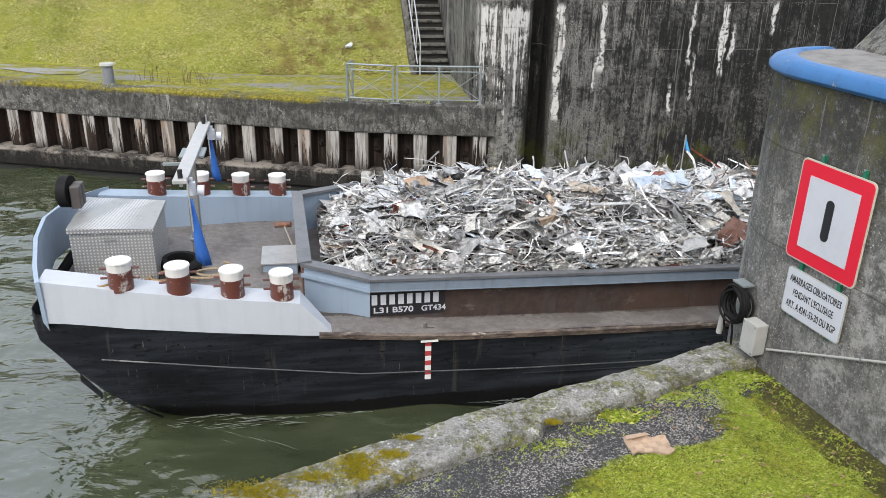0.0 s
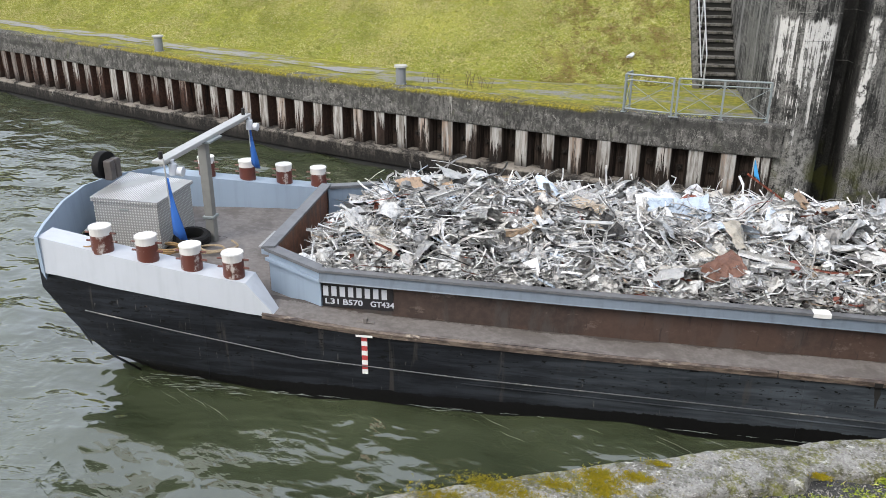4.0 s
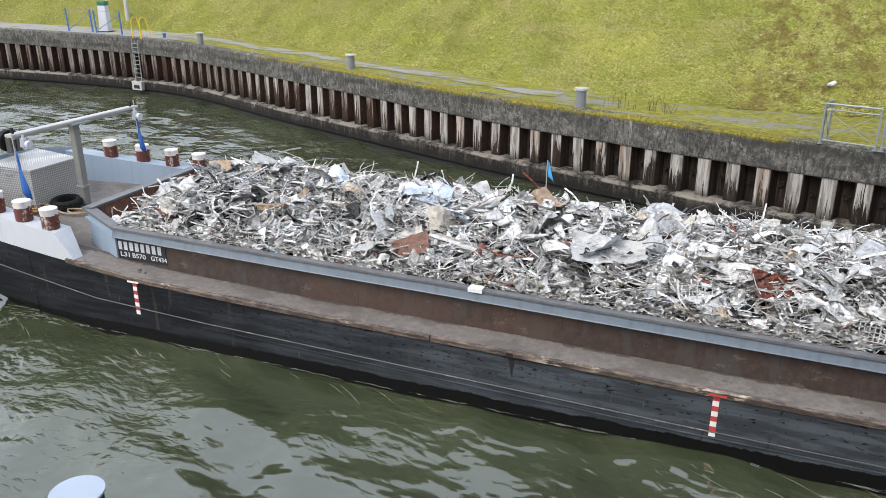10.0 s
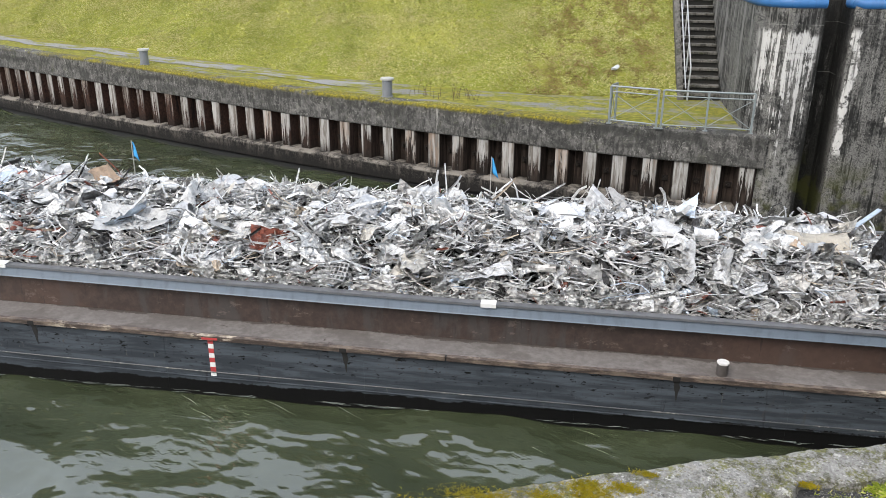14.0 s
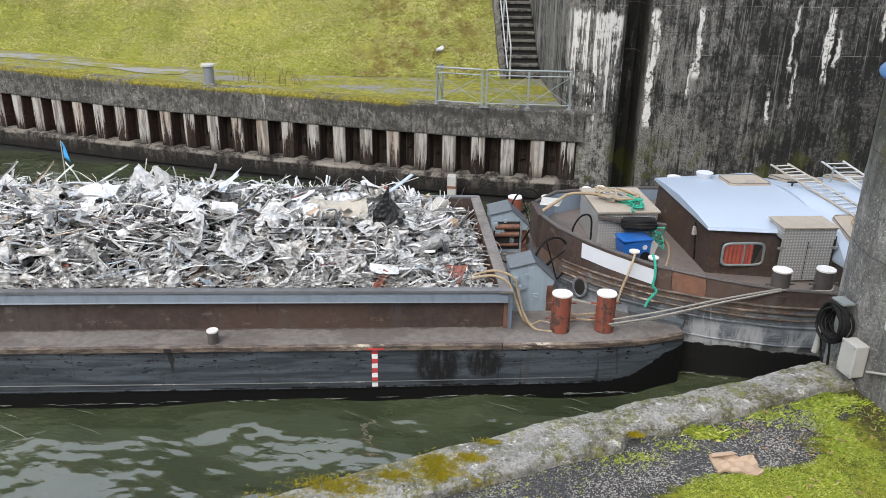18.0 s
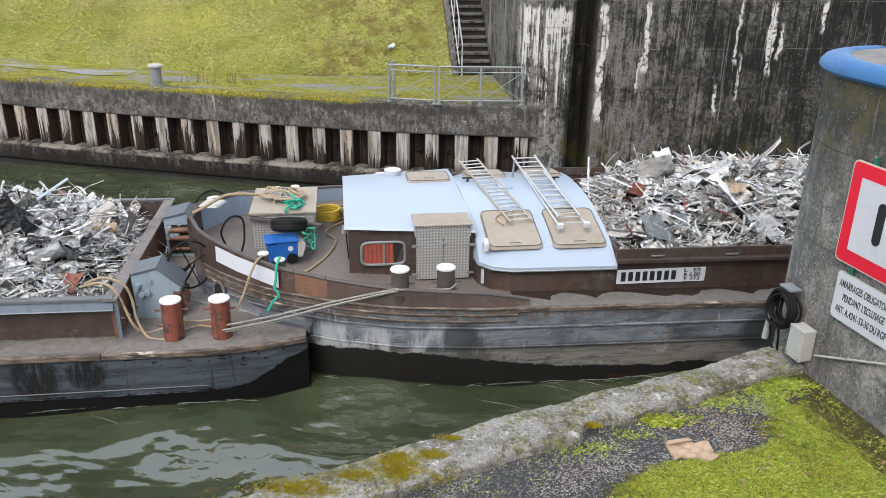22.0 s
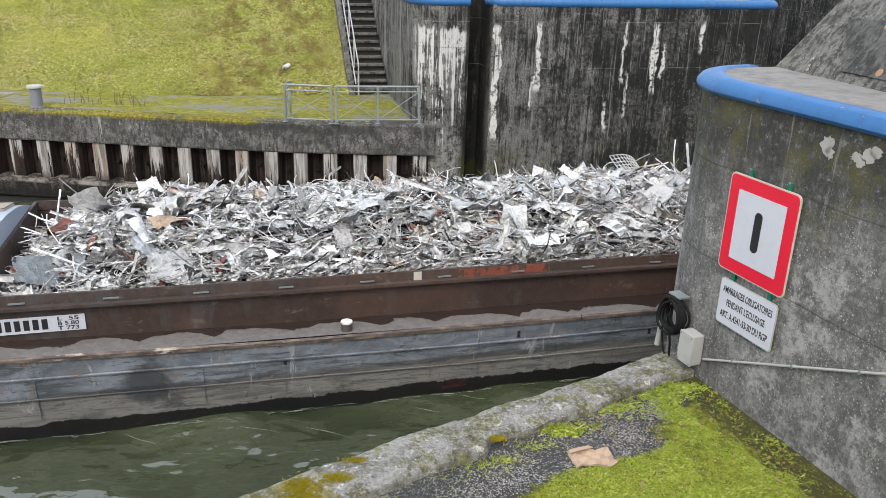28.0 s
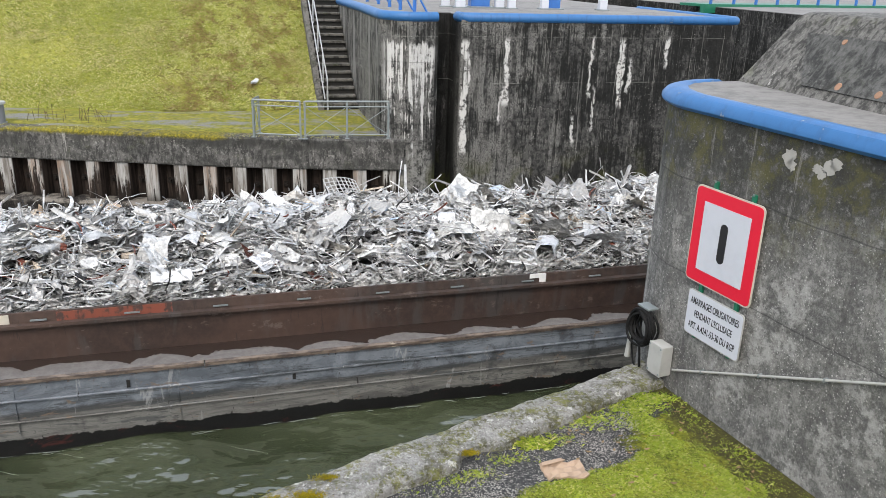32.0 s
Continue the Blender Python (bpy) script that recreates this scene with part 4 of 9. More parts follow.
M = {
    "lock": lock_wall_material(), "pier": pier_material(), "cap": cap_material(), "kerb": kerb_material(), "waler": waler_material(), "pile": pile_material(),
    "bank": bank_material(), "path": path_material(), "terrace": terrace_material(), "water": water_material(),
    "blade": blade_material("bank_blades", (0.235, 0.265, 0.052), (0.455, 0.460, 0.118), (0.70, 0.63, 0.36), (0.56, 0.49, 0.26)),
    "moss": blade_material("moss_blades", (0.170, 0.245, 0.030), (0.355, 0.425, 0.046), (0.55, 0.51, 0.21)),
    "hull_black": hull_black_material(), "hull_grey": hull_grey_material(), "brown": brown_plate_material(), "deck": deck_material(), "strake": strake_material(),
    "side_deck": deck_material("damp_side_deck", True), "wet_deck": wet_deck_material(), "slate": painted("slate_grey_hood_paint", (0.085, 0.098, 0.11), amount=0.66, dirt=0.3), "chine": painted("chine_bar_paint", (0.05, 0.055, 0.06), wear=(0.22, 0.215, 0.20), amount=0.53, streak=False), "mast": plain("mast_grey", (0.20, 0.20, 0.185), 0.55, 0.2, 0.4), "tread_top": tread_material("tread_plate_top", (0.34, 0.34, 0.33)), "deck2": plain("grey_brown_deck", (0.15, 0.125, 0.11), 0.5, 0, 0.6), "cabin": brown_plate_material("dark_brown_cabin_paint", (0.040, 0.024, 0.018)),
    "rust": brown_plate_material("bare_rust", (0.17, 0.075, 0.042)),
    "blue_grey": painted("blue_grey_paint", (0.25, 0.315, 0.39), amount=0.68, dirt=0.25), "lip_blue": painted("coaming_lip_paint", (0.115, 0.145, 0.18), amount=0.66, dirt=0.5),
    "lip_dark": plain("coaming_edge_dark", (0.125, 0.13, 0.138), 0.5, 0, 0.6), "white_paint": painted("white_bulwark_paint", (0.43, 0.455, 0.49), amount=0.70, dirt=0.15),
    "roof_white": painted("white_roof_paint", (0.31, 0.37, 0.45), wear=(0.30, 0.30, 0.30), amount=0.75, dirt=0.1, rough=0.3, streak=False),
    "boll_red": painted("red_brown_bollard_paint", (0.105, 0.032, 0.022), wear=(0.40, 0.36, 0.33), amount=0.535, rough=0.4), "boll_white": painted("white_bollard_top", (0.58, 0.565, 0.54), wear=(0.25, 0.1, 0.06), amount=0.64),
    "boll_rust": painted("rust_red_bollard", (0.20, 0.058, 0.036), wear=(0.06, 0.035, 0.028), amount=0.50), "boll_grey": plain("dark_grey_bollard", (0.075, 0.065, 0.06), 0.5, 0, 0.5),
    "tread": tread_material("tread_plate"), "tan": plain("tan_hatch_plate", (0.30, 0.262, 0.212), 0.8, 0, 0.3), "alu_pale": plain("pale_aluminium", (0.40, 0.40, 0.39), 0.5, 0.25, 0.25), "galv": plain("galvanised_steel", (0.235, 0.265, 0.265), 0.5, 0.4), "greysteel": plain("grey_steel_post", (0.36, 0.355, 0.33), 0.55, 0.2),
    "alu": plain("ladder_aluminium", (0.62, 0.62, 0.6), 0.35, 0.7), "woodladder": plain("timber_ladder", (0.33, 0.30, 0.25), 0.7, 0, 0.4), "rubber": plain("black_rubber", (0.010, 0.010, 0.010), 0.65, 0, 0.3),
    "flag_blue": plain("blue_cloth", (0.018, 0.10, 0.36), 0.8, 0, 0.15), "flag_light": plain("light_blue_cloth", (0.04, 0.28, 0.58), 0.8, 0, 0.15), "winch": painted("winch_grey_paint", (0.24, 0.30, 0.345), amount=0.66, dirt=0.4),
    "rope": rope_material("hemp_rope", (0.36, 0.28, 0.18)), "rope_tan": rope_material("tan_rope", (0.34, 0.22, 0.10)), "rope_green": rope_material("green_rope", (0.03, 0.36, 0.25)), "rope_yellow": rope_material("yellow_hose", (0.62, 0.45, 0.05)), "rope_grey": rope_material("grey_rope", (0.3, 0.29, 0.26)),
    "coping_blue": painted("blue_coping_paint", (0.022, 0.115, 0.29), wear=(0.34, 0.34, 0.32), amount=0.60, dirt=0.55, rough=0.5), "red": plain("sign_red", (0.62, 0.012, 0.035), 0.35, 0, 0.1), "sign_white": plain("sign_white", (0.49, 0.51, 0.55), 0.4, 0, 0.12), "black": plain("sign_black", (0.012, 0.012, 0.014), 0.5, 0, 0.1),
    "sign_edge": plain("sign_edge_pale", (0.5, 0.46, 0.38), 0.5), "green": plain("green_paint", (0.01, 0.14, 0.075), 0.5), "plastic": plain("grey_plastic", (0.38, 0.38, 0.355), 0.5, 0, 0.25), "paper": plain("tan_paper", (0.40, 0.29, 0.20), 0.8, 0, 0.25),
    "scrap": scrap_material(), "scrap_big": big_scrap_material(), "boll_quay": plain("quay_bollard_grey", (0.17, 0.18, 0.19), 0.55), "yellow": plain("yellow_paint", (0.68, 0.46, 0.02), 0.45), "blue_post": plain("blue_post_paint", (0.03, 0.13, 0.40), 0.45),
    "gold_moss": blade_material("gold_moss_blades", (0.20, 0.17, 0.010), (0.36, 0.27, 0.012), (0.15, 0.17, 0.015)), "pebble": blade_material("pale_grit", (0.21, 0.20, 0.185), (0.30, 0.29, 0.27), (0.42, 0.41, 0.385)),
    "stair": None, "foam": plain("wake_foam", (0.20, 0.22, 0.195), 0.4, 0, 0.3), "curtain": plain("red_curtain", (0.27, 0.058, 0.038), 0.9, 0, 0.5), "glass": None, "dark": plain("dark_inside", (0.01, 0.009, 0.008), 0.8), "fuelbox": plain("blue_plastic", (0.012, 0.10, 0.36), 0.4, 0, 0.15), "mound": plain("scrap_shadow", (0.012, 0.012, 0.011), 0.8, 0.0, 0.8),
    "gravel": plain("lock_platform_concrete", (0.20, 0.192, 0.178), 0.9, 0, 0.8), "red_lead": plain("draught_red", (0.42, 0.045, 0.045), 0.6, 0, 0.55), "mark_white": plain("draught_white", (0.72, 0.72, 0.70), 0.5, 0, 0.25), "bark": plain("dry_stems", (0.10, 0.07, 0.04), 0.9), "leaf": plain("dead_leaf", (0.25, 0.17, 0.08), 0.9, 0, 0.5),
}
for _k, _v in (("sheet_white", (0.66, 0.66, 0.64)), ("sheet_pale", (0.44, 0.44, 0.43)), ("sheet_blue", (0.40, 0.47, 0.55)), ("sheet_beige", (0.40, 0.365, 0.30)), ("sheet_tan", (0.38, 0.27, 0.18)), ("sheet_dark", (0.17, 0.19, 0.20)), ("sheet_rust", (0.15, 0.07, 0.045))):
    M[_k] = crinkled("crinkled_" + _k, _v)
M["rubber"].node_tree.nodes["Principled BSDF"].inputs["Specular IOR Level"].default_value = 0.15
M["galv_pale"] = plain("pale_galvanised_pipe", (0.42, 0.43, 0.44), 0.5, 0.3, 0.3)
_n = Nodes("worn_asphalt")
_f = _n.noise(30, 5, 0.7)
_c = _n.mix(_n.ramp(_f, 0.3, 0.7), (0.17, 0.168, 0.16), (0.27, 0.265, 0.255))
_c = _n.mix(_n.ramp(_n.noise(1.0, 7, 0.74, _n.scaled(0.9, 2.0, 1)), 0.48, 0.58), _c, (0.17, 0.165, 0.03))
M["track"] = _n.done(_c, 0.92, 0, _f, 0.01, 0.2)
M["mortar"] = plain("pale_mortar", (0.34, 0.33, 0.30), 0.9, 0, 0.6)
_n, _c, _b, _z = concrete("upstand_concrete", (0.150, 0.145, 0.132), (0.040, 0.039, 0.035), (0.38, 0.37, 0.34), 0.50, 0.60, 0.3, 4.5, 0.45)
M["upstand"] = _n.done(_c, 0.85, 0, _b, 0.005, 0.3)
_n, _c, _b, _z = concrete("panel_concrete", (0.10, 0.10, 0.093), (0.03, 0.03, 0.028), (0.22, 0.215, 0.20), 0.50, 0.66, 0.1, 3.0, 0.16)
M["tan_grey"] = plain("pale_grey_lid", (0.33, 0.335, 0.335), 0.6, 0, 0.35)
M["panel"] = _n.done(_c, 0.85, 0, _b, 0.004, 0.3)
M["stair_dark"] = plain("near_black_concrete", (0.022, 0.021, 0.018), 0.9, 0, 0.6)
# near black: shade below the waler and dark wet piles in one colour
M["waler_shade"] = plain("shaded_wet_piles", (0.010, 0.010, 0.009), 0.7, 0, 0.5)
M["rust_spot"] = plain("rust_stained_mortar", (0.30, 0.175, 0.11), 0.9, 0, 0.5)
_n, _c, _b, _z = concrete("stair_concrete", (0.13, 0.124, 0.11), (0.03, 0.029, 0.024), None, 0.52, 0.7, 0.3, 2.0)
M["stair"] = _n.done(_c, 0.9, 0, _b, 0.006, 0.3)
_g = Nodes("window_glass")
M["glass"] = _g.done((0.9, 0.9, 0.9), 0.03, 0, None)
_g.b.inputs["Transmission Weight"].default_value = 1.0

# ---- ground and quay ----
EDGE = [(-130, 5), (-90, 16), (-65, 23), (-52, 26.3), (-44.9, 27.5), (-42.7, 27.85), (-40.5, 28.1), (-38.0, 28.32), (-36.0, 28.45), (-34.0, 28.4), (-31.5, 28.0), (-28.6, 27.15), (-26.1, 26.4), (-23.7, 25.65), (-21.7, 25.2), (-16.8, 23.95), (-12.3, 22.85), (-9.0, 22.2), (-2.2, 20.98), (1.75, 20.72)]
LIFT = [(-130, 1.3), (-60, 0.6), (-45, 0.41), (-38, 0.30), (-34, 0.27), (-31, 0.20), (-24, 0.20), (-20, 0.14), (-15, 0.05), (-10, 0.0), (2, 0.0)]  # the quay climbs away from the lock
FOOT = [(-130, 2.8), (-20, 2.9), (-10, 2.7), (-5.0, 3.1), (-1.0, 4.3), (2, 4.7)]


def lerp_at(table, x):
    xs = [p[0] for p in table]
    return float(np.interp(x, xs, [p[1] for p in table]))


def edge_y(x):
    return (lerp_at(EDGE, x - 0.7) + lerp_at(EDGE, x) + lerp_at(EDGE, x + 0.7)) / 3 if x < 1 else lerp_at(EDGE, x)


def lift(x):
    return lerp_at(LIFT, x)


LOCK_Z = 5.75
HEAD = radians(9.5)
UX, UY = math.cos(HEAD), math.sin(HEAD)

# canal bed and horizon ground
ground = part("ground", Shape().box(-900, 900, -900, 900, -3.0, -2.5), M["bank"])
tagged(ground, "plain ground reaching to the horizon below the canal", "ground", kind="structure")


def build_water():
    xs = np.arange(-90, 40, 0.16)
    ys = np.arange(-6, 34, 0.14)
    gx, gy = np.meshgrid(xs, ys, indexing="ij")
    rng = np.random.default_rng(5)
    h = np.zeros_like(gx)
    for k in range(22):
        length = rng.uniform(0.7, 2.6)
        a = rng.normal(1.15, 0.6)
        h += 0.0098 * length ** 0.9 * np.sin(2 * np.pi * (gx * math.cos(a) + gy * math.sin(a)) / length + rng.uniform(0, 6.28)) * (0.5 + 0.5 * np.sin(gx * rng.uniform(0.05, 0.25) + gy * rng.uniform(0.05, 0.3) + k))
    nx, ny = gx.shape
    verts = np.stack([gx, gy, h], -1).reshape(-1, 3)
    i, j = np.meshgrid(np.arange(nx - 1), np.arange(ny - 1), indexing="ij")
    a = (i * ny + j).ravel()
    faces = np.stack([a, a + ny, a + ny + 1, a + 1], 1)
    ob = new("water", numpy_mesh("water", verts.tolist(), faces.tolist(), M["water"], True))
    return tagged(ob, "murky green rippled canal water", "water", kind="structure")


water = build_water()

# quay cap beam, waler, backfill, path and bank, following the curved edge
qx = [1.72] + list(np.arange(1.0, -130.1, -1.5))


def quay_profile(points):
    return [[(x, edge_y(x) + dy, z + (lift(x) if z > 1.0 else 0.0)) for dy, z in points] for x in qx]


cap = part("quay_wall", Shape().loft(quay_profile([(0.02, 1.72), (0.0, 1.76), (0.0, 2.50), (0.05, 2.55), (0.55, 2.55), (0.55, 1.72)]), closed=True, caps=True), M["cap"])
tagged(cap, "weathered concrete cap beam of the far quay with moss on its edge", "quay wall", kind="structure")
backfill = part("pile_backing", Shape().loft(quay_profile([(0.40, -1.5), (0.40, 1.74), (0.9, 1.74)])), M["pile"], cap)
waler = part("waler", Shape().loft(quay_profile([(-0.16, 0.16), (-0.18, 0.2), (-0.18, 0.60), (-0.12, 0.66), (0.3, 0.70), (0.3, 0.16)]), closed=True, caps=True), M["waler"])
waler.parent = cap
# added strip, no real timber: paints the shade and wet piles under the waler
low = part("low_waler", Shape().loft(quay_profile([(-0.06, -0.9), (-0.06, 0.10), (0.0, 0.155), (0.3, 0.155), (0.3, -0.9)]), closed=True, caps=True), M["waler_shade"], cap, "added black strip for the shade and wet piles below the waler")
path = part("path", Shape().loft(quay_profile([(0.5, 2.553), (0.9, 2.556), (1.6, 2.56), (5.2, 2.58)])), M["path"])
tagged(path, "mossy asphalt towpath along the quay", "path", kind="structure")
part("worn_track", Shape().loft([[(x, edge_y(x) + d + 0.16 * math.sin(0.8 * x + d) + 0.1 * math.sin(2.3 * x), 2.568 + 0.005 * d + lift(x)) for d in (1.45, 1.8, 2.25)] for x in np.arange(-10.5, -36, -0.5)]), M["track"], path, "bare grey strip worn along the towpath")


def build_bank():
    rng = np.random.default_rng(11)
    xs = [-0.60, -0.93] + list(np.arange(-1.25, -62, -0.35)) + list(np.arange(-62, -130, -1.5))
    rows = []
    ts = np.linspace(0, 1, 24)
    for x in xs:
        f = edge_y(x) + lerp_at(FOOT, x)
        sec = []
        for t in ts:
            y = f + 4.4 * t
            z = 2.56 + lift(x) + 3.25 * t + 0.10 * noise.noise((x * 0.45, y * 0.45, 0)) * (t > 0)
            lean = -0.7 * t if x > -2 else -0.7 * t * max(0, 1 - (-2 - x) / 8)
            sec.append((x + lean, y, z))
        for y, z in ((f + 6.5, 5.95 + lift(x)), (f + 40, 6.1 + lift(x)), (f + 400, 6.5 + lift(x))):
            sec.append((x + lean, y, z))
        rows.append(sec)
    ob = part("grass_bank", Shape().loft(rows), M["bank"], smooth=True)
    return tagged(ob, "sloping grass embankment behind the towpath", "embankment", kind="structure")


bank = build_bank()


def blades(name, spots, material, size, label, parent=None):
    """Tufts of grass: each blade a bent, tapering sliver."""
    rng = np.random.default_rng(3)
    P = np.repeat(np.array(spots), 4, axis=0)
    k = len(P)
    a, l = rng.uniform(0, 6.28, k), size * P[:, 3] * rng.uniform(0.6, 1.3, k)
    dx, dy = np.cos(a), np.sin(a)
    w = 0.085 * l + 0.03 * size
    x, y, z = P[:, 0] + rng.normal(0, 0.3 * size, k), P[:, 1] + rng.normal(0, 0.3 * size, k), P[:, 2]
    v = np.stack([np.stack(q, -1) for q in ((x - dy * w, y + dx * w, z), (x + dy * w, y - dx * w, z), (x + dx * l * 0.35, y + dy * l * 0.35, z + l * 0.5), (x + dx * l * 0.9, y + dy * l * 0.9, z + l * 0.55))], 1).reshape(-1, 3)
    b = np.arange(k)[:, None] * 4
    f = np.concatenate([b, b + 1, b + 2, b + 1, b + 3, b + 2], 1).reshape(-1)
    me = bpy.data.meshes.new(name)
    me.vertices.add(len(v))
    me.vertices.foreach_set("co", v.astype(np.float32).ravel())
    me.loops.add(len(f))
    me.loops.foreach_set("vertex_index", f.astype(np.int32))
    me.polygons.add(len(f) // 3)
    me.polygons.foreach_set("loop_start", np.arange(0, len(f), 3, dtype=np.int32))
    me.update(calc_edges=True)
    me.materials.append(material)
    ob = new(name, me)
    return tagged(ob, label, "grass", kind="stuff")


def bank_spots():
    rng = np.random.default_rng(8)
    out = []
    for _ in range(155000):
        x = -0.66 - 58 * rng.random() ** 1.1
        t = rng.random()
        f = edge_y(x) + lerp_at(FOOT, x)
        y = f + 4.4 * t
        lean = -0.7 * t * (1 if x > -2 else max(0, 1 - (-2 - x) / 8))
        z = 2.575 + lift(x) + 3.25 * t + 0.10 * noise.noise((x * 0.45, y * 0.45, 0))
        out.append((x + lean, y, z, 0.85 + 0.45 * noise.noise((x * 0.8, y * 0.8, 7)) + (0.5 if rng.random() < 0.05 else 0)))
    for _ in range(2500):
        x = -50 * rng.random() ** 1.5
        y = edge_y(x) + rng.uniform(0.05, 0.5 if rng.random() < 0.6 else lerp_at(FOOT, x))
        if noise.noise((x * 0.35, y * 0.8, 2)) > -0.05:
            out.append((x, y, 2.55 + lift(x), 0.35))
    return out


grass = blades("grass", bank_spots(), M["blade"], 0.070, "short yellow-green grass on the embankment")

# ---- far lock head ----
LX, LY = 2.75, 21.15


def lock_face(d, back=0.0):
    return (LX + d * UX - back * UY, LY + d * UY + back * UX)


outline = [(-0.28, 31.0), (0.66, 25.2), (1.05, 21.9), (1.12, 21.5), (1.32, 21.15), (1.6, 20.93), (1.9, 20.88), lock_face(-0.15), lock_face(-0.15, 1.1), lock_face(0.5, 1.1), lock_face(0.5, 0.05), lock_face(0.62), lock_face(8.75), lock_face(8.95, 0.06), lock_face(9.1, 0.25), lock_face(9.15, 0.5), lock_face(9.15, 15.0), lock_face(14.0, 15.0), lock_face(14.0, 0.0), lock_face(75, 0.0), lock_face(75, 40), (-8, 60), (-1.7, 40)]
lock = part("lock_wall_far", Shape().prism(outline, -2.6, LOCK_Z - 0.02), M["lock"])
tagged(lock, "tall black-stained concrete lock head with lime runs", "lock wall", kind="structure")
top = part("lock_platform", Shape().prism([(x + 0.0, y + 0.12) for x, y in outline], LOCK_Z - 0.018, LOCK_Z), M["gravel"])
tagged(top, "pale concrete platform on top of the lock wall", "platform", kind="structure")
plateau = part("plateau", Shape().box(-200, 400, 62, 700, 5.2, 5.9), M["bank"])
tagged(plateau, "distant grassland behind the lock", "ground", kind="structure")


def coping(name, pts, parent, r=0.13, z=LOCK_Z - 0.06):
    sh = Shape()
    sh.tube([(x, y, z) for x, y in pts], r, 12)
    return part(name, sh, M["coping_blue"], parent, "blue painted rounded steel coping", True)


coping("coping", [(-0.2, 30.9), (0.72, 25.2), (1.10, 21.92), (1.17, 21.55), (1.36, 21.22), (1.62, 21.0), (1.9, 20.95), lock_face(-0.17, 0.07)], lock)
coping("coping", [lock_face(0.52, 0.5), lock_face(0.55, 0.12), lock_face(0.66, 0.07), lock_face(8.72, 0.07), lock_face(8.92, 0.14), lock_face(9.03, 0.3), lock_face(9.07, 0.55), lock_face(9.07, 6.0)], lock)

# ---- stairs beside the lock head ----
def build_stairs():
    st = thing("stairs", "worn concrete stairs with a pipe handrail climbing the bank", "stairs", kind="structure")
    d = Vector((-0.155, 0.988, 0)).normalized()
    r = Vector((d.y, -d.x, 0))
    foot = Vector((0.08, 25.2, 2.56))
    n, rise, run = 15, 3.2 / 15, 4.2 / 15
    m = Matrix((( r.x, d.x, 0, foot.x), (r.y, d.y, 0, foot.y), (0, 0, 1, foot.z), (0, 0, 0, 1)))
    for k in range(n):
        s = Shape()
        s.box(-0.53, 0.54, k * run - 0.02, k * run + 0.36, (k + 1) * rise - 0.07, (k + 1) * rise, 0.012, m)
        step = part("step", s, M["stair"], st)
        # risers in a much darker tone than the treads
        part("riser", Shape().box(-0.53, 0.54, k * run + 0.05, k * run + 0.36, k * rise - 0.1, (k + 1) * rise - 0.07, 0.0, m), M["stair_dark"], step, "near-black riser")
    s = Shape()
    side = [(-0.05, -0.15), (-0.05, 0.1), (n * run, n * rise + 0.12), (n * run, n * rise - 0.6), (0.3, -0.15)]
    s.add([m @ Vector((-0.70, y, z)) for y, z in side] + [m @ Vector((-0.53, y, z)) for y, z in side], [(0, 1, 2, 3, 4), (9, 8, 7, 6, 5)] + [(i, (i + 1) % 5, 5 + (i + 1) % 5, 5 + i) for i in range(5)])
    part("stringer", s, M["stair"], st)
    for off, nm in ((1.0, "handrail"), (0.42, "mid_rail")):
        pts = [(-0.42, -0.02, off - 0.42), (-0.42, -0.06, off - 0.34), (-0.42, -0.07, off - 0.08), (-0.42, -0.03, off + 0.01), (-0.42, n * run, n * rise + off)] if nm == "handrail" else [(-0.50, -0.05, off - 0.05), (-0.50, n * run, n * rise + off)]
        part(nm, Shape().tube([m @ Vector(p) for p in pts], 0.021, 8), M["galv_pale"], st, "galvanised pipe rail", True)
    part("rail_post", Shape().cyl(m @ Vector((-0.42, -0.05, 0.0)), m @ Vector((-0.42, -0.05, 0.62)), 0.028, seg=8), M["galv_pale"], st)
    for k in (3, 7, 11):
        s = Shape()
        s.cyl(m @ Vector((-0.42, k * run, k * rise + 0.1)), m @ Vector((-0.42, k * run, k * rise + 1.0)), 0.024, seg=8)
        part("rail_post", s, M["galv_pale"], st)


build_stairs()

# ---- railing at the quay's end ----
def railing(a, b, n, h, name, label):
    a, b = Vector(a), Vector(b)
    th = thing(name, label, "railing", group="railings at the quay end")
    for k in range(n + 1):
        p = a.lerp(b, k / n)
        s = Shape()
        s.box(-0.025, 0.025, -0.025, 0.025, 0, h, 0.004, Matrix.Translation(p))
        s.box(-0.06, 0.06, -0.06, 0.06, 0, 0.012, 0.0, Matrix.Translation(p))
        part("post", s, M["galv"], th)
    for z in (h, h - 0.14, 0.10):
        part("rail", Shape().tube([a + Vector((0, 0, z)), b + Vector((0, 0, z))], 0.024 if z == h else 0.016, 8), M["galv"], th, smooth=True)
    for k in range(n):
        p, q = a.lerp(b, k / n), a.lerp(b, (k + 1) / n)
        for z0, z1 in ((0.1, h - 0.14), (h - 0.14, 0.1)):
            part("brace", Shape().tube([p + Vector((0, 0, z0)), q + Vector((0, 0, z1))], 0.009, 6), M["galv"], th)
    return th


railing((-2.2, 21.05, 2.55), (-0.98, 20.85, 2.55), 1, 0.98, "railing", "small galvanised steel gate railing with crossed braces")
railing((-0.86, 20.84, 2.55), (1.32, 20.98, 2.55), 2, 0.98, "railing", "galvanised steel railing with crossed braces at the quay end")
railing((-2.19, 21.13, 2.55), (-2.1, 21.6, 2.55), 1, 0.98, "railing", "short return of the galvanised railing")

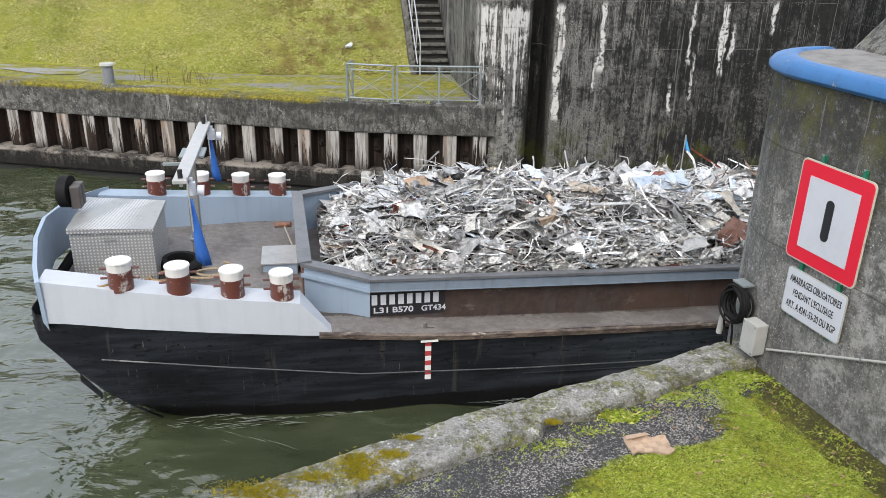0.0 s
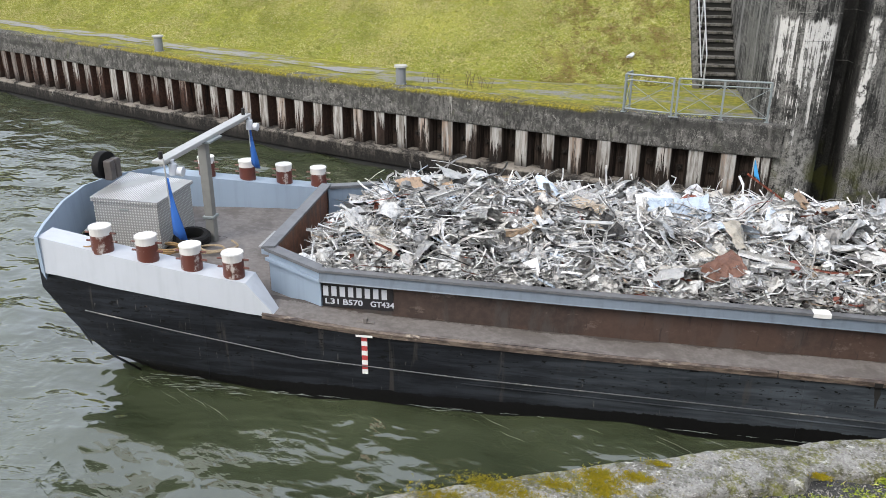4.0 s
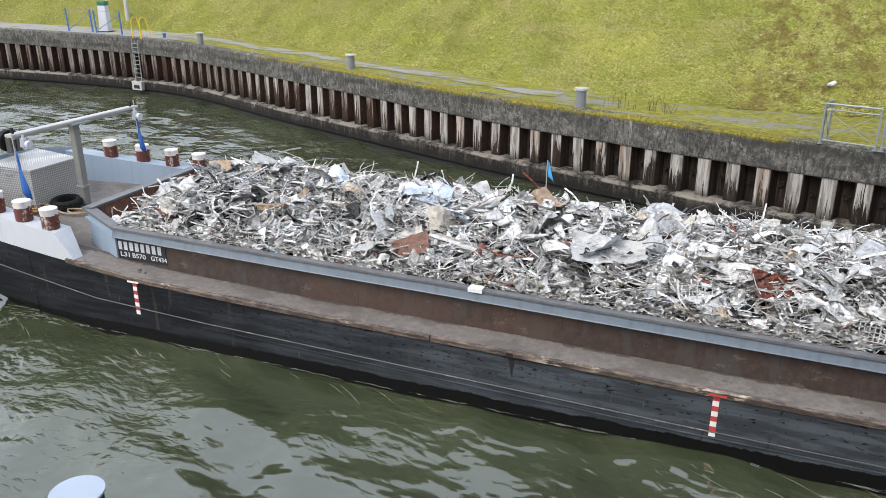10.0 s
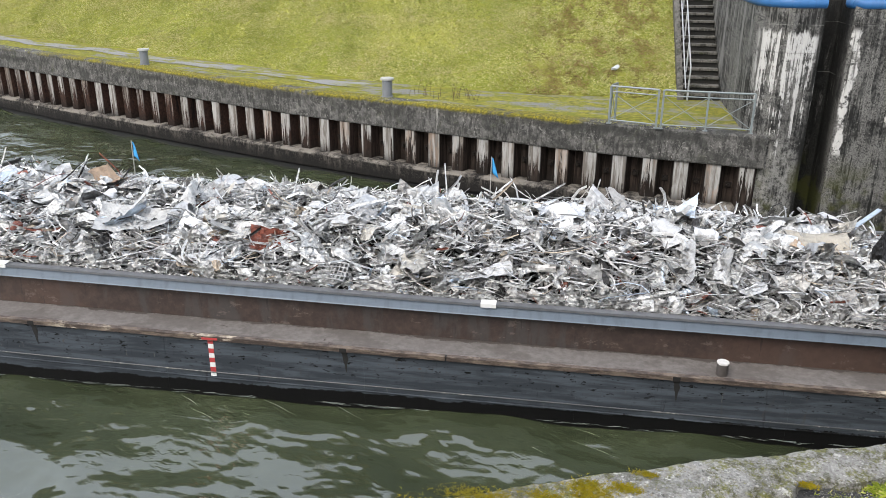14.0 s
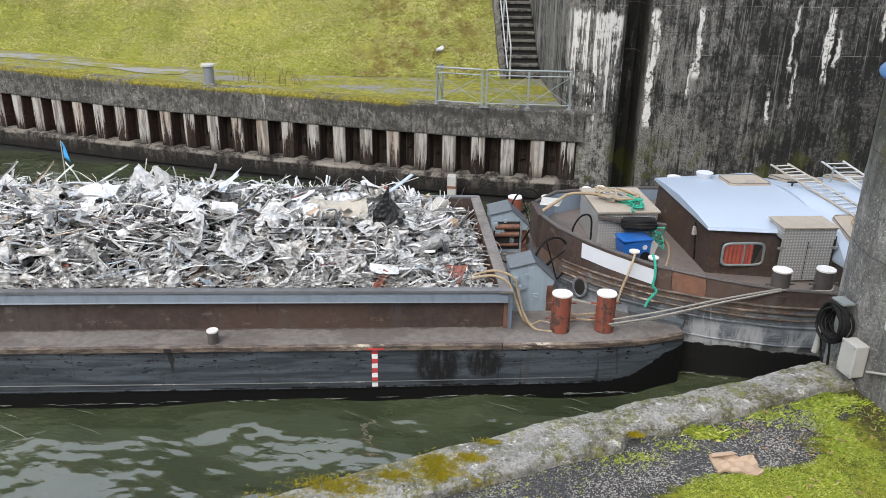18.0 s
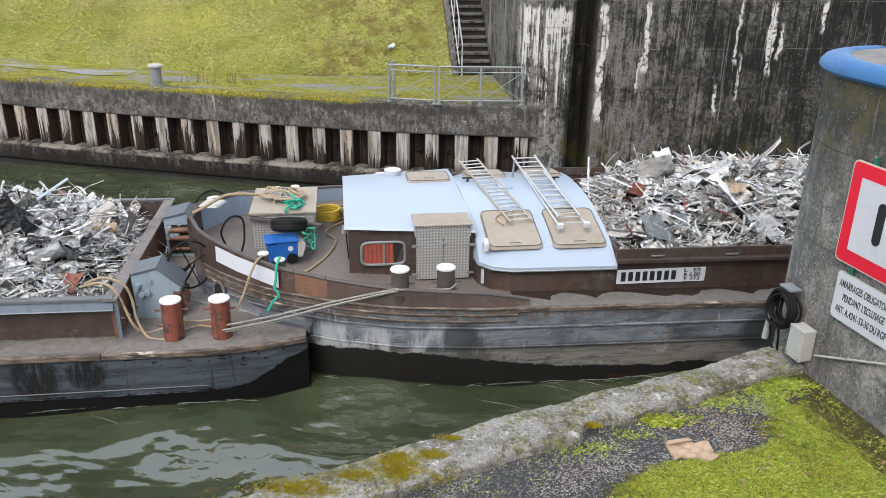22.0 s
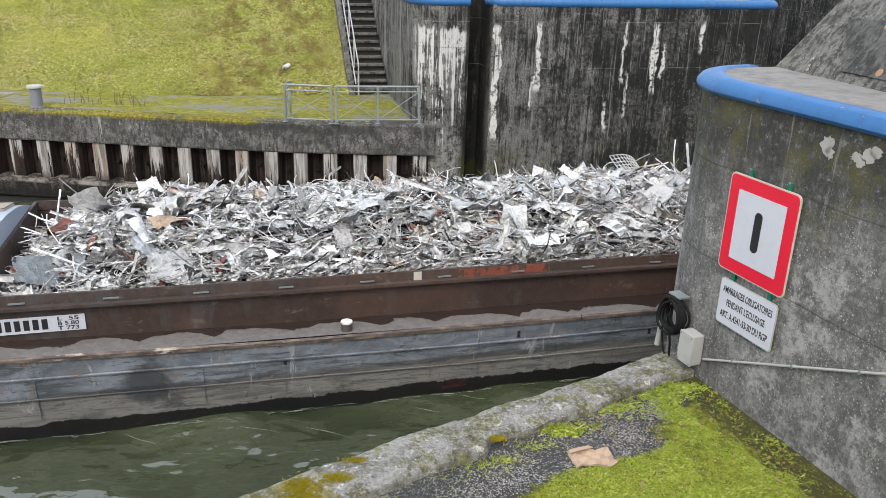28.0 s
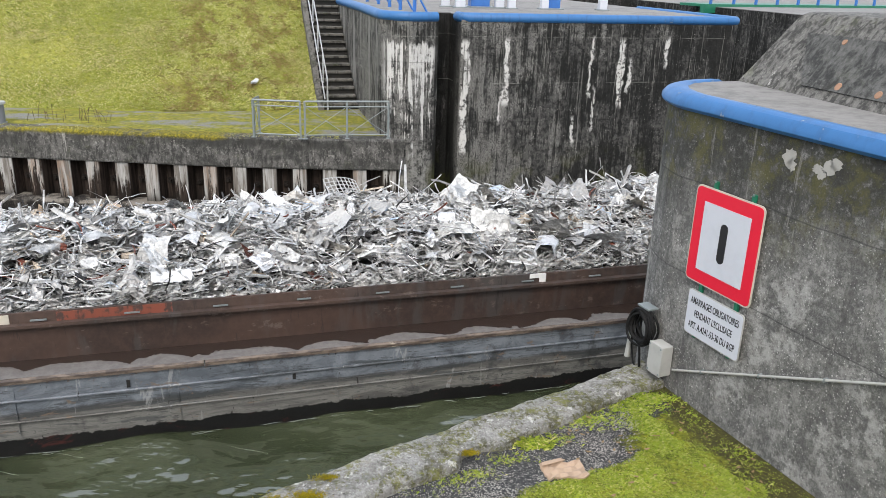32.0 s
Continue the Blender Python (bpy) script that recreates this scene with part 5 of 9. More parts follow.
# ---- near platform, kerb and pier ----
KERB_OUT = [(-14.0, -5.2), (-6.2, 1.85), (-3.4, 4.05), (-2.4, 4.78), (-1.75, 5.2), (-0.9, 5.70), (-0.15, 6.14), (0.36, 6.46), (1.0, 6.75), (1.87, 7.18), (2.55, 7.52), (3.03, 7.80), (3.55, 8.05)]
KERB_IN = [(-13.6, -5.7), (-5.85, 1.45), (-3.05, 3.65), (-2.1, 4.36), (-1.5, 4.75), (-0.65, 5.24), (0.1, 5.65), (0.55, 5.92), (1.1, 6.16), (1.75, 6.56), (2.4, 6.93), (3.08, 7.30), (3.62, 7.55)]
terrace = part("terrace", Shape().prism([(x - 0.05, y + 0.12) for x, y in KERB_IN] + [(4.2, 8.0), (6.5, 5.0), (8, -9), (-10, -9)], -2.6, 2.5), M["terrace"])
tagged(terrace, "gritty asphalt lower terrace grown over with moss", "terrace", kind="structure")


def build_kerb():
    sh = Shape()
    secs = []
    m = 420
    def at(pts, t):
        acc = [0.0]
        for a, b in zip(pts, pts[1:]):
            acc.append(acc[-1] + math.dist(a, b))
        d = t * acc[-1]
        return float(np.interp(d, acc, [p[0] for p in pts])), float(np.interp(d, acc, [p[1] for p in pts]))
    for k in range(m + 1):
        (ox, oy), (ix, iy) = at(KERB_OUT, k / m), at(KERB_IN, k / m)
        # spalled piece missing from the inner edge, chipped arris elsewhere
        chip = 0.035 * max(0.0, noise.noise((ix * 2.1, iy * 2.1, 3))) + 0.02 * max(0.0, noise.noise((ix * 7, iy * 7, 9)))
        chip += 0.13 * max(0.0, 1 - ((ix - 1.32) / 0.24) ** 2)
        ix, iy = ix - chip * 0.45, iy + chip * 0.9
        row = [(ox, oy, -2.6)]
        for w, z in ((0.0, 2.50), (0.02, 2.56), (0.06, 2.583), (0.14, 2.59), (0.22, 2.597), (0.30, 2.60), (0.40, 2.602), (0.50, 2.602), (0.60, 2.60), (0.70, 2.598), (0.80, 2.594), (0.89, 2.59), (0.95, 2.583), (0.985, 2.572), (1.0, 2.552), (1.02, 2.50), (1.02, 2.40)):
            x, y = ox + (ix - ox) * w, oy + (iy - oy) * w
            rough = noise.noise((x * 3, y * 3, z * 3)) * 0.014 + noise.noise((x * 9, y * 9, z * 9)) * 0.011 + noise.noise((x * 23, y * 23, z * 23)) * 0.006
            edge = 2.2 if w < 0.1 or 0.9 < w < 1.003 else 1.0
            row.append((x + rough * edge * 0.8, y + rough * edge * (1 if w < 0.5 else -1), z + rough * (0.9 if z > 2.57 else 0)))
        secs.append(row)
    sh.loft(secs)
    ob = part("kerb", sh, M["kerb"], None, smooth=True)
    return tagged(ob, "broad lichen-covered concrete kerb along the water", "kerb", kind="structure")


build_kerb()
# raised ground from which the view is had
upper = part("upper_terrace", Shape().prism([(-9, -9), (-9, 0.4), (5.2, 0.4), (5.2, -9)], 2.5, 5.2), M["pier"])
tagged(upper, "plain raised concrete terrace behind the lower one", "terrace", kind="structure")

PF = Vector((3.60, 7.75, 0))
PD = Vector((0.2795, -0.9602, 0))
PN = Vector((-0.9602, -0.2795, 0))


def pier_point(along, z, out=0.0):
    return PF + PD * along + PN * out + Vector((0, 0, z))


nose = [(60.0, 8.98 + 56 * 0.167), (4.3, 8.98), (4.05, 8.90), (3.85, 8.76), (3.70, 8.56), (3.61, 8.30), (3.575, 8.0)]
base_line = [tuple(pier_point(a, 0).to_2d()) for a in (0.0, 2.6, 5.0, 8.8)]
pier_poly = nose + base_line + [(60, -0.8)]
pier = part("lock_wall_near", Shape().prism(pier_poly, -2.6, 5.61), M["pier"])
tagged(pier, "mossy grey concrete pier of the near lock head", "lock wall", kind="structure")
pier_top = part("pier_top", Shape().prism([(x + 0.13, y - 0.05) for x, y in pier_poly], 5.60, 5.745), M["gravel"], pier)
cp = [(x + 0.07, y - 0.02) for x, y in nose[1:]] + [(x + 0.06, y) for x, y in base_line]
sh = Shape()
sh.loft([[(x + dx * 0.9, y + dy, z) for dx, dy, z in ((-0.12, 0.04, 5.60), (-0.16, 0.05, 5.635), (-0.155, 0.05, 5.68), (-0.10, 0.03, 5.745), (0.0, 0, 5.77), (0.1, -0.02, 5.765), (0.14, -0.03, 5.74), (0.14, -0.03, 5.60))] for x, y in cp], closed=True, caps=True)
part("coping", sh, M["coping_blue"], pier, "blue painted rounded steel coping", True)
# concrete upstand on the pier
s = Shape()
bl = [(4.72, 9.0), (5.0, 6.9), (5.9, 0.5), (8.2, 1.0), (6.6, 9.3)]
tp = [(5.32, 8.85), (5.5, 6.9), (6.4, 0.5), (8.0, 1.0), (6.4, 9.1)]
s.slab([(x, y, 6.56) for x, y in tp], [(x, y, 5.74) for x, y in bl])
bm_edges = [e for e in s.bm.edges if abs(e.verts[0].co.z - 6.56) < 0.01 and abs(e.verts[1].co.z - 6.56) < 0.01]
bmesh.ops.bevel(s.bm, geom=bm_edges, offset=0.09, segments=3, profile=0.5, affect="EDGES")
upstand = part("upstand", s, M["upstand"], pier, "weathered sloping concrete block", True)

# shallow panel on its face, with two rust-stained anchor spots
pa, pb = Vector((5.16, 8.43, 6.35)), Vector((4.91, 7.97, 5.84))
pd = Vector((0.9, -6.4, 0)).normalized()
po = Vector((-0.89, -0.125, 0.44)).normalized()
quad = [pa, pa + pd * 5.5, pb + pd * 5.0, pb]
s = Shape().slab([p + po * 0.012 for p in quad], [p - po * 0.05 for p in quad])
panel = part("panel", s, M["panel"], upstand, "dark streaked concrete panel")
for c, r in ((Vector((5.21, 7.82, 6.30)), 0.035), (Vector((5.01, 7.48, 5.89)), 0.05), (Vector((5.08, 6.95, 5.89)), 0.045)):
    part("anchor_spot", Shape().cyl(c + po * 0.005, c + po * 0.016, r, r * 0.8, 9), M["rust_spot"], panel, "orange rust-stained mortar spot")

# ---- the front barge; local axes: x towards the stern, y away from the near side, z up from the water ----
RIDERS = []


def rider(ob, m=None):
    """Things that travel with the convoy."""
    RIDERS.append((ob, m or Matrix()))
    return ob


DECK = [(-5.6, 1.92), (-4.2, 1.72), (-2.0, 1.48), (0.0, 1.28), (3.0, 1.20), (7.5, 1.15), (10.4, 1.10), (15.0, 1.04), (20.7, 0.985), (25.7, 0.93)]
COAM = [(-1.75, 2.18), (-0.82, 2.02), (3.0, 1.94), (6.6, 1.89), (10, 1.82), (14, 1.75), (18, 1.71), (22.8, 1.65)]
B1W = 5.70
FAR1 = [(-5.52, 3.95), (-5.42, 4.10), (-5.0, 4.30), (-4.4, 4.51), (-3.7, 4.80), (-2.95, 4.97), (-2.2, 5.15), (-1.3, 5.42), (0.0, 5.70), (24.0, 5.70), (25.7, 5.35)]  # far edge of the hull


def deck1(x):
    return lerp_at(DECK, x)


def coam1(x):
    return lerp_at(COAM, x)


def barge_bollard(parent, x, y, z0, h, r, body, top_h, pins, name="bollard", white=True):
    b = part(name, Shape().cyl((x, y, z0 - 0.03), (x, y, z0 + h - top_h), r, r * 0.98, 20), body, parent, smooth=True)
    part("cap", Shape().cyl((x, y, z0 + h - top_h), (x, y, z0 + h - 0.02), r * 0.985, r * 0.985, 20, False).cyl((x, y, z0 + h - 0.02), (x, y, z0 + h), r * 1.06, r * 1.02, 20), M["boll_white"] if white else body, b, "chipped white painted top", True)
    for k in pins:
        part("pin", Shape().cyl((x - r - 0.09, y, z0 + k), (x + r + 0.09, y, z0 + k), 0.018, seg=8), body, b, smooth=True)
    return b


def build_barge():
    bg = rider(thing("barge", "dark steel push barge with white bow, loaded with scrap", "barge"))
    # hull shell
    def sec(x, nv, top, bilge, low, d=0.9):
        fv = lerp_at(FAR1, x)
        return [(x, nv, top), (x, nv + 0.0, bilge), (x + 0.0, nv + low * 0.4, bilge - d * 0.4), (x, nv + low, bilge - d), (x, fv - low, bilge - d), (x, fv - low * 0.4, bilge - d * 0.4), (x, fv, bilge), (x, fv, top)]
    S = [(-5.50, 0.36, 1.90, 1.78, 0.06, 0.04), (-5.40, 0.16, 1.90, 1.50, 0.06, 0.04), (-5.0, 0.10, 1.84, 1.05, 0.08, 0.04), (-4.62, 0.07, 1.78, 0.70, 0.10, 0.04), (-4.24, 0.04, 1.70, 0.42, 0.3, 0.12), (-3.9, 0.03, 1.67, 0.45, 0.55, 0.6), (-3.5, 0.02, 1.63, 0.50, 0.6, 1.0), (-3.0, 0.0, 1.58, 0.45, 0.55, 1.0), (-1.5, 0.0, 1.42, 0.25, 0.3), (0, 0, deck1(0), -0.5, 0.2), (5, 0, deck1(5), -0.5, 0.15), (14, 0, deck1(14), -0.5, 0.15), (22.6, 0, deck1(22.6), -0.5, 0.15), (24.0, 0.0, deck1(24), -0.5, 0.15), (25.0, 0.10, deck1(25), -0.5, 0.15), (25.72, 0.32, 0.9, -0.5, 0.15)]
    hull = part("hull", Shape().loft([sec(*a) for a in S], caps=True), M["hull_black"], bg, "scuffed black hull plating", True)
    # plate seams and weld lines
    for x in (-2.6, 2.4, 6.4, 9.6, 12.9, 16.2, 19.3, 22.7):
        part("plate_seam", Shape().box(x, x + 0.012, -0.006, 0.01, 0.02, deck1(x) - 0.12), M["hull_black"], hull)
    line = [(-4.6, -0.0, 1.22), (-3, -0.012, 0.98), (-1, -0.012, 0.70), (1.5, -0.012, 0.60), (10, -0.012, 0.43), (20, -0.012, 0.33), (24.2, -0.012, 0.33)]
    part("chine_bar", Shape().tube(line, 0.010, 6), M["chine"], hull, "worn half-round chine bar", True)
    part("chine_bar", Shape().tube([(x, y, z - 0.10) for x, y, z in line[3:]], 0.012, 6), M["hull_black"], hull, smooth=True)
    # rubbing strake
    for s0, s1 in ((-1.6, 6.0), (6.02, 14.2), (14.22, 22.7), (22.72, 25.7)):
        xs = np.linspace(s0, s1, 9)
        ty = lambda x: lerp_at(((24.0, 0.0), (25.0, 0.10), (25.72, 0.32)), x)
        part("rubbing_strake", Shape().loft([[(x, ty(x), deck1(x) - 0.10), (x, ty(x) - 0.045, deck1(x) - 0.085), (x, ty(x) - 0.05, deck1(x) - 0.01), (x, ty(x), deck1(x) + 0.008)] for x in xs], closed=True, caps=True), M["strake"], bg, "scraped rubbing strake along the deck edge")
    # decks
    def deck_strip(x0, x1, y0, y1, n):
        xs = np.linspace(x0, x1, n)
        return Shape().loft([[(x, y0, deck1(x) + 0.004), (x, y1, deck1(x) + 0.004)] for x in xs])
    part("side_deck", deck_strip(-1.9, 22.75, 0.0, 0.62, 24), M["side_deck"], bg, "worn brown-grey side deck")
    part("side_deck", deck_strip(-1.9, 22.75, B1W - 0.62, B1W, 24), M["deck"], bg, "worn brown-grey side deck")
    part("stern_deck", Shape().loft([[(x, y, deck1(x) + 0.004), (x, B1W - y, deck1(x) + 0.004)] for x, y in ((22.75, 0.0), (24.0, 0.0), (25.0, 0.10), (25.7, 0.32))]), M["deck"], bg, "worn brown-grey stern deck")
    fd = [(-5.45, 0.5), (-5.1, 0.35), (-4.2, 0.2), (-2.6, 0.1), (-1.3, 0.05)]
    part("fore_deck", Shape().loft([[(x, v, lerp_at(((-5.6, 1.72), (-2.5, 1.50), (-1.3, 1.36)), x)), (x, lerp_at(FAR1, x) - 0.05, lerp_at(((-5.6, 1.72), (-2.5, 1.50), (-1.3, 1.36)), x))] for x, v in fd]), M["deck"], bg, "worn brown foredeck")
    # raised bow bulwark: outer face, flat ledge, inner face
    ring = [(-1.42, 0.0, 1.43), (-1.85, 0.0, 1.90), (-3.0, 0.0, 2.04), (-4.2, 0.04, 2.21), (-4.62, 0.062, 2.284), (-5.0, 0.07, 2.35), (-5.27, 0.05, 2.41)]
    led = 0.44
    ring_v = lambda x: lerp_at([(p[0], p[1]) for p in reversed(ring)], x)
    def bul(side):
        f = (lambda v, x: v) if side == 0 else (lambda v, x: lerp_at(FAR1, x) - v + ring_v(x))
        secs = []
        for k, (x, v, zt) in enumerate(ring):
            zb = lerp_at(DECK, x) - 0.06 if k else 1.37
            w = led * (0.5 if k == 0 else 1)
            zi = lerp_at(((-5.6, 1.70), (-2.5, 1.48), (-1.3, 1.34)), x)
            if k == 0:
                secs.append([(x, f(v - 0.012, x), zb), (x, f(v - 0.005, x), zt), (x, f(v + w, x), zt), (x, f(v + w, x), zb)])
            else:
                secs.append([(x, f(v - 0.012, x), zb), (x, f(v + 0.02, x), zt), (x, f(v + w, x), zt + 0.01), (x, f(v + w + 0.02, x), zi)])
        return Shape().loft(secs, closed=True, caps=True)
    part("bulwark", bul(0), M["white_paint"], bg, "white painted raised bow bulwark")
    part("bulwark", bul(1), M["blue_grey"], bg, "pale blue painted raised bow bulwark")
    bow = [(-5.27, 0.03), (-5.40, 0.45), (-5.60, 1.30), (-5.68, 2.06), (-5.60, 2.80), (-5.42, 3.60), (-5.22, 4.20)]
    def arc(off, z):
        return [(x + off, y, z + 0.20 * math.sin(math.pi * (y - 0.03) / 4.17)) for x, y in bow]
    part("bow_plate", Shape().loft([list(q) for q in zip(arc(0, 1.84), arc(-0.02, 2.42), arc(0.04, 2.43), arc(0.06, 1.70))], closed=True, caps=True), M["blue_grey"], bg, "pale blue bow plate")
    part("stem_bar", Shape().tube([(-5.50, 0.36, 1.72), (-5.42, 0.25, 1.5), (-5.0, 0.12, 1.05), (-4.62, 0.06, 0.70), (-4.24, 0.04, 0.40), (-3.95, 0.25, 0.05)], 0.02, 6), M["hull_black"], hull, "rounded edge of the raked bow", True)
    part("guide_fin", Shape().slab([(-5.0, 0.3, 0.86), (-4.7, 0.16, 0.60), (-4.72, 0.2, 0.5), (-5.02, 0.36, 0.72)], [(-5.0, 0.3, 0.82), (-4.7, 0.16, 0.56), (-4.72, 0.2, 0.46), (-5.02, 0.36, 0.68)]), M["hull_black"], hull)
    # mooring bollards on the bow
    for k, x in enumerate((-4.25, -3.5, -2.78, -2.10)):
        for side in (0, 1):
            y = (0.21, (4.29, 4.56, 4.75, 4.93)[k])[side]
            xb = x - 0.12 * side
            z0 = lerp_at([(p[0], p[2]) for p in reversed(ring)], xb)
            b = barge_bollard(bg, xb, y, z0, 0.40, 0.165, M["boll_red"], 0.135, (0.14, 0.28), "bollard")
            if y > 1 and k == 0:
                tagged(b, "red bollard with a white top")
    # hold: coaming walls with folded lip, front bulkhead
    def coaming(y_of, name):
        xs = [-0.82, 1, 3, 6, 10, 14, 18, 22.85]
        w = part(name, Shape().loft([[(x, y_of(0.55), deck1(x) - 0.02), (x, y_of(0.55), coam1(x) - 0.13), (x, y_of(0.60), coam1(x) - 0.02), (x, y_of(0.62), deck1(x) - 0.4)] for x in xs], closed=True, caps=True), M["brown"], bg, "rusty brown hold coaming")
        part("lip", Shape().loft([[(x, y_of(0.552), coam1(x) - 0.24), (x, y_of(0.42), coam1(x) - 0.195), (x, y_of(0.43), coam1(x) - 0.18), (x, y_of(0.475), coam1(x) - 0.045), (x, y_of(0.56), coam1(x) - 0.035)] for x in xs], closed=True, caps=True), M["lip_blue"], w, "blue-grey folded coaming lip")
        part("rim", Shape().loft([[(x, y_of(0.44), coam1(x) - 0.04), (x, y_of(0.44), coam1(x)), (x, y_of(0.565), coam1(x) + 0.005), (x, y_of(0.565), coam1(x) - 0.04)] for x in xs], closed=True, caps=True), M["lip_dark"], w, "dark worn coaming rim")
        return w
    near = coaming(lambda v: v, "hold_side")
    coaming(lambda v: B1W - v, "hold_side")
    def corner(f, qx, qv):
        p, q = (-0.82, 0.50), (qx, qv)
        a, b = (p[0], f(p[1])), (q[0], f(q[1]))
        c, d = (q[0] + 0.06, f(q[1] + 0.09)), (p[0] + 0.02, f(p[1] + 0.10))
        pts = [a, b, c, d]
        zt = [coam1(x) for x, _ in pts]
        sh = Shape().slab([(x, y, z - 0.03) for (x, y), z in zip(pts, zt)], [(x, y, deck1(x) - 0.1) for x, y in pts])
        o = part("hold_corner", sh, M["blue_grey"], bg, "blue-grey chamfered corner of the hold")
        a2, b2 = (p[0], f(p[1] - 0.06)), (q[0] - 0.05, f(q[1] - 0.05))
        pts = [a2, b2, (q[0] + 0.1, f(q[1] + 0.12)), (p[0] + 0.02, f(p[1] + 0.14))]
        part("rim", Shape().slab([(x, y, coam1(x) + 0.005) for x, y in pts], [(x, y, coam1(x) - 0.05) for x, y in pts]), M["lip_dark"], o)
        part("ledge", Shape().slab([(x, y, coam1(x) - 0.17) for x, y in pts[:2] + [(b[0], b[1]), (a[0], a[1])]], [(x, y, coam1(x) - 0.22) for x, y in pts[:2] + [(b[0], b[1]), (a[0], a[1])]]), M["blue_grey"], o)
    corner(lambda v: v, -1.78, 0.86)
    corner(lambda v: B1W - v, -1.84, 1.44)
    fb = part("hold_front", Shape().slab([(-1.80, 0.90, 2.16), (-1.74, 0.90, 2.16), (-1.82, 4.24, 2.16), (-1.88, 4.24, 2.16)], [(-1.80, 0.90, 0.8), (-1.74, 0.90, 0.8), (-1.82, 4.24, 0.8), (-1.88, 4.24, 0.8)]), M["rust"], bg, "rust-red front bulkhead of the hold")
    part("rim", Shape().slab([(-1.87, 0.80, 2.20), (-1.66, 0.86, 2.20), (-1.75, 4.26, 2.20), (-1.95, 4.30, 2.20)], [(-1.87, 0.80, 2.155), (-1.66, 0.86, 2.155), (-1.75, 4.26, 2.155), (-1.95, 4.30, 2.155)]), M["lip_dark"], fb)
    rb = part("hold_back", Shape().box(22.80, 22.86, 0.5, B1W - 0.5, 0.6, 1.60), M["rust"], bg, "rust-red rear bulkhead of the hold")
    part("rim", Shape().box(22.72, 22.92, 0.42, B1W - 0.42, 1.60, 1.64, 0.008), M["deck"], rb)
    part("stiffener", Shape().box(22.86, 22.92, 0.46, 0.50, 0.9, 1.6), M["lip_blue"], rb)
    part("hold_floor", Shape().box(-1.6, 22.7, 0.66, B1W - 0.66, 0.3, 0.4), M["rust"], bg)
    # draught marks
    for x, z0, z1 in ((0.0, 0.52, 1.17), (10.41, 0.35, 1.02), (20.74, 0.24, 0.90)):
        n = 8
        for k in range(n):
            za, zb = z1 - (z1 - z0) * k / n, z1 - (z1 - z0) * (k + 1) / n
            part("draught_mark", Shape().box(x - 0.045, x + 0.045, -0.008, 0.002, zb, za), M["red_lead"] if k % 2 == 0 else M["mark_white"], hull, "red draught mark" if k % 2 == 0 else "white draught mark")
        part("draught_mark", Shape().box(x - 0.12, x + 0.14, -0.053, -0.048, z1 + 0.01, z1 + 0.045), M["red_lead"] if x > 1 else M["mark_white"], hull)
    # number board, painted on the coaming
    bd = part("number_board", Shape().box(-0.84, 0.34, 0.538, 0.549, 1.36, 1.76), M["black"], near, "black painted registration panel with white marks")
    for k in range(8):
        part("mark", Shape().box(-0.79 + k * 0.135, -0.79 + k * 0.135 + 0.085, 0.534, 0.5375, 1.55, 1.72), M["sign_white"], bd)
    for tx, x, w in (("L31", -0.77, 0.22), ("B570", -0.48, 0.32), ("GT434", -0.03, 0.38)):
        writing("dimension_text", tx, 0.13, M["sign_white"], bd, pose(x, 0.534, 1.455, 90, 0, 0), width=w)
    for x in (6.6, 14.8):
        part("patch", Shape().box(x - 0.12, x + 0.12, 0.43, 0.60, coam1(x) + 0.005, coam1(x) + 0.012).box(x - 0.12, x + 0.12, 0.425, 0.438, coam1(x) - 0.055, coam1(x) + 0.008), M["mark_white"], near, "white painted patch")
    for x, z in ((-0.03, deck1(0)), ):
        part("cleat", Shape().cyl((x - 0.14, 0.2, z + 0.03), (x + 0.14, 0.2, z + 0.03), 0.022, seg=8).cyl((x, 0.2, z), (x, 0.2, z + 0.10), 0.04, seg=10).box(x - 0.09, x + 0.09, 0.14, 0.26, z - 0.01, z + 0.015), M["deck"], bg, smooth=True)
    barge_bollard(bg, 18.3, 0.10, deck1(18.3), 0.22, 0.085, M["boll_grey"], 0.03, (), "small_bollard")
    # tool chest of tread plate
    ch = part("chest", Shape().box(-5.22, -4.03, 1.58, 2.86, 1.66, 2.52, 0.012), M["tread"], bg, "aluminium tread-plate deck chest")
    part("lid", Shape().slab([(-5.24, 1.55, 2.60), (-4.0, 1.55, 2.56), (-4.0, 2.9, 2.56), (-5.24, 2.9, 2.66)], [(-5.24, 1.55, 2.52), (-4.0, 1.55, 2.50), (-4.0, 2.9, 2.50), (-5.24, 2.9, 2.52)]), M["tread_top"], ch, "aluminium tread-plate lid")
    part("handle", Shape().tube([(-4.72, 1.575, 2.40), (-4.72, 1.54, 2.40), (-4.56, 1.54, 2.40), (-4.56, 1.575, 2.40)], 0.01, 6), M["galv"], ch)
    # signal mast with cross arm, lamps and pennants
    ms = part("mast", Shape().box(-3.57, -3.41, 2.37, 2.53, 1.5, 3.48, 0.015), M["mast"], bg, "grey steel signal mast")
    part("collar", Shape().box(-3.60, -3.38, 2.34, 2.56, 2.02, 2.07, 0.01), M["galv"], ms)
    part("foot_plate", Shape().box(-3.68, -3.30, 2.26, 2.64, 1.50, 1.53), M["deck"], ms)
    part("cross_arm", Shape().box(-3.52, -3.32, 0.72, 4.30, 3.50, 3.56, 0.01).box(-3.44, -3.40, 0.8, 4.2, 3.44, 3.50), M["alu_pale"], ms, "galvanised channel cross arm")
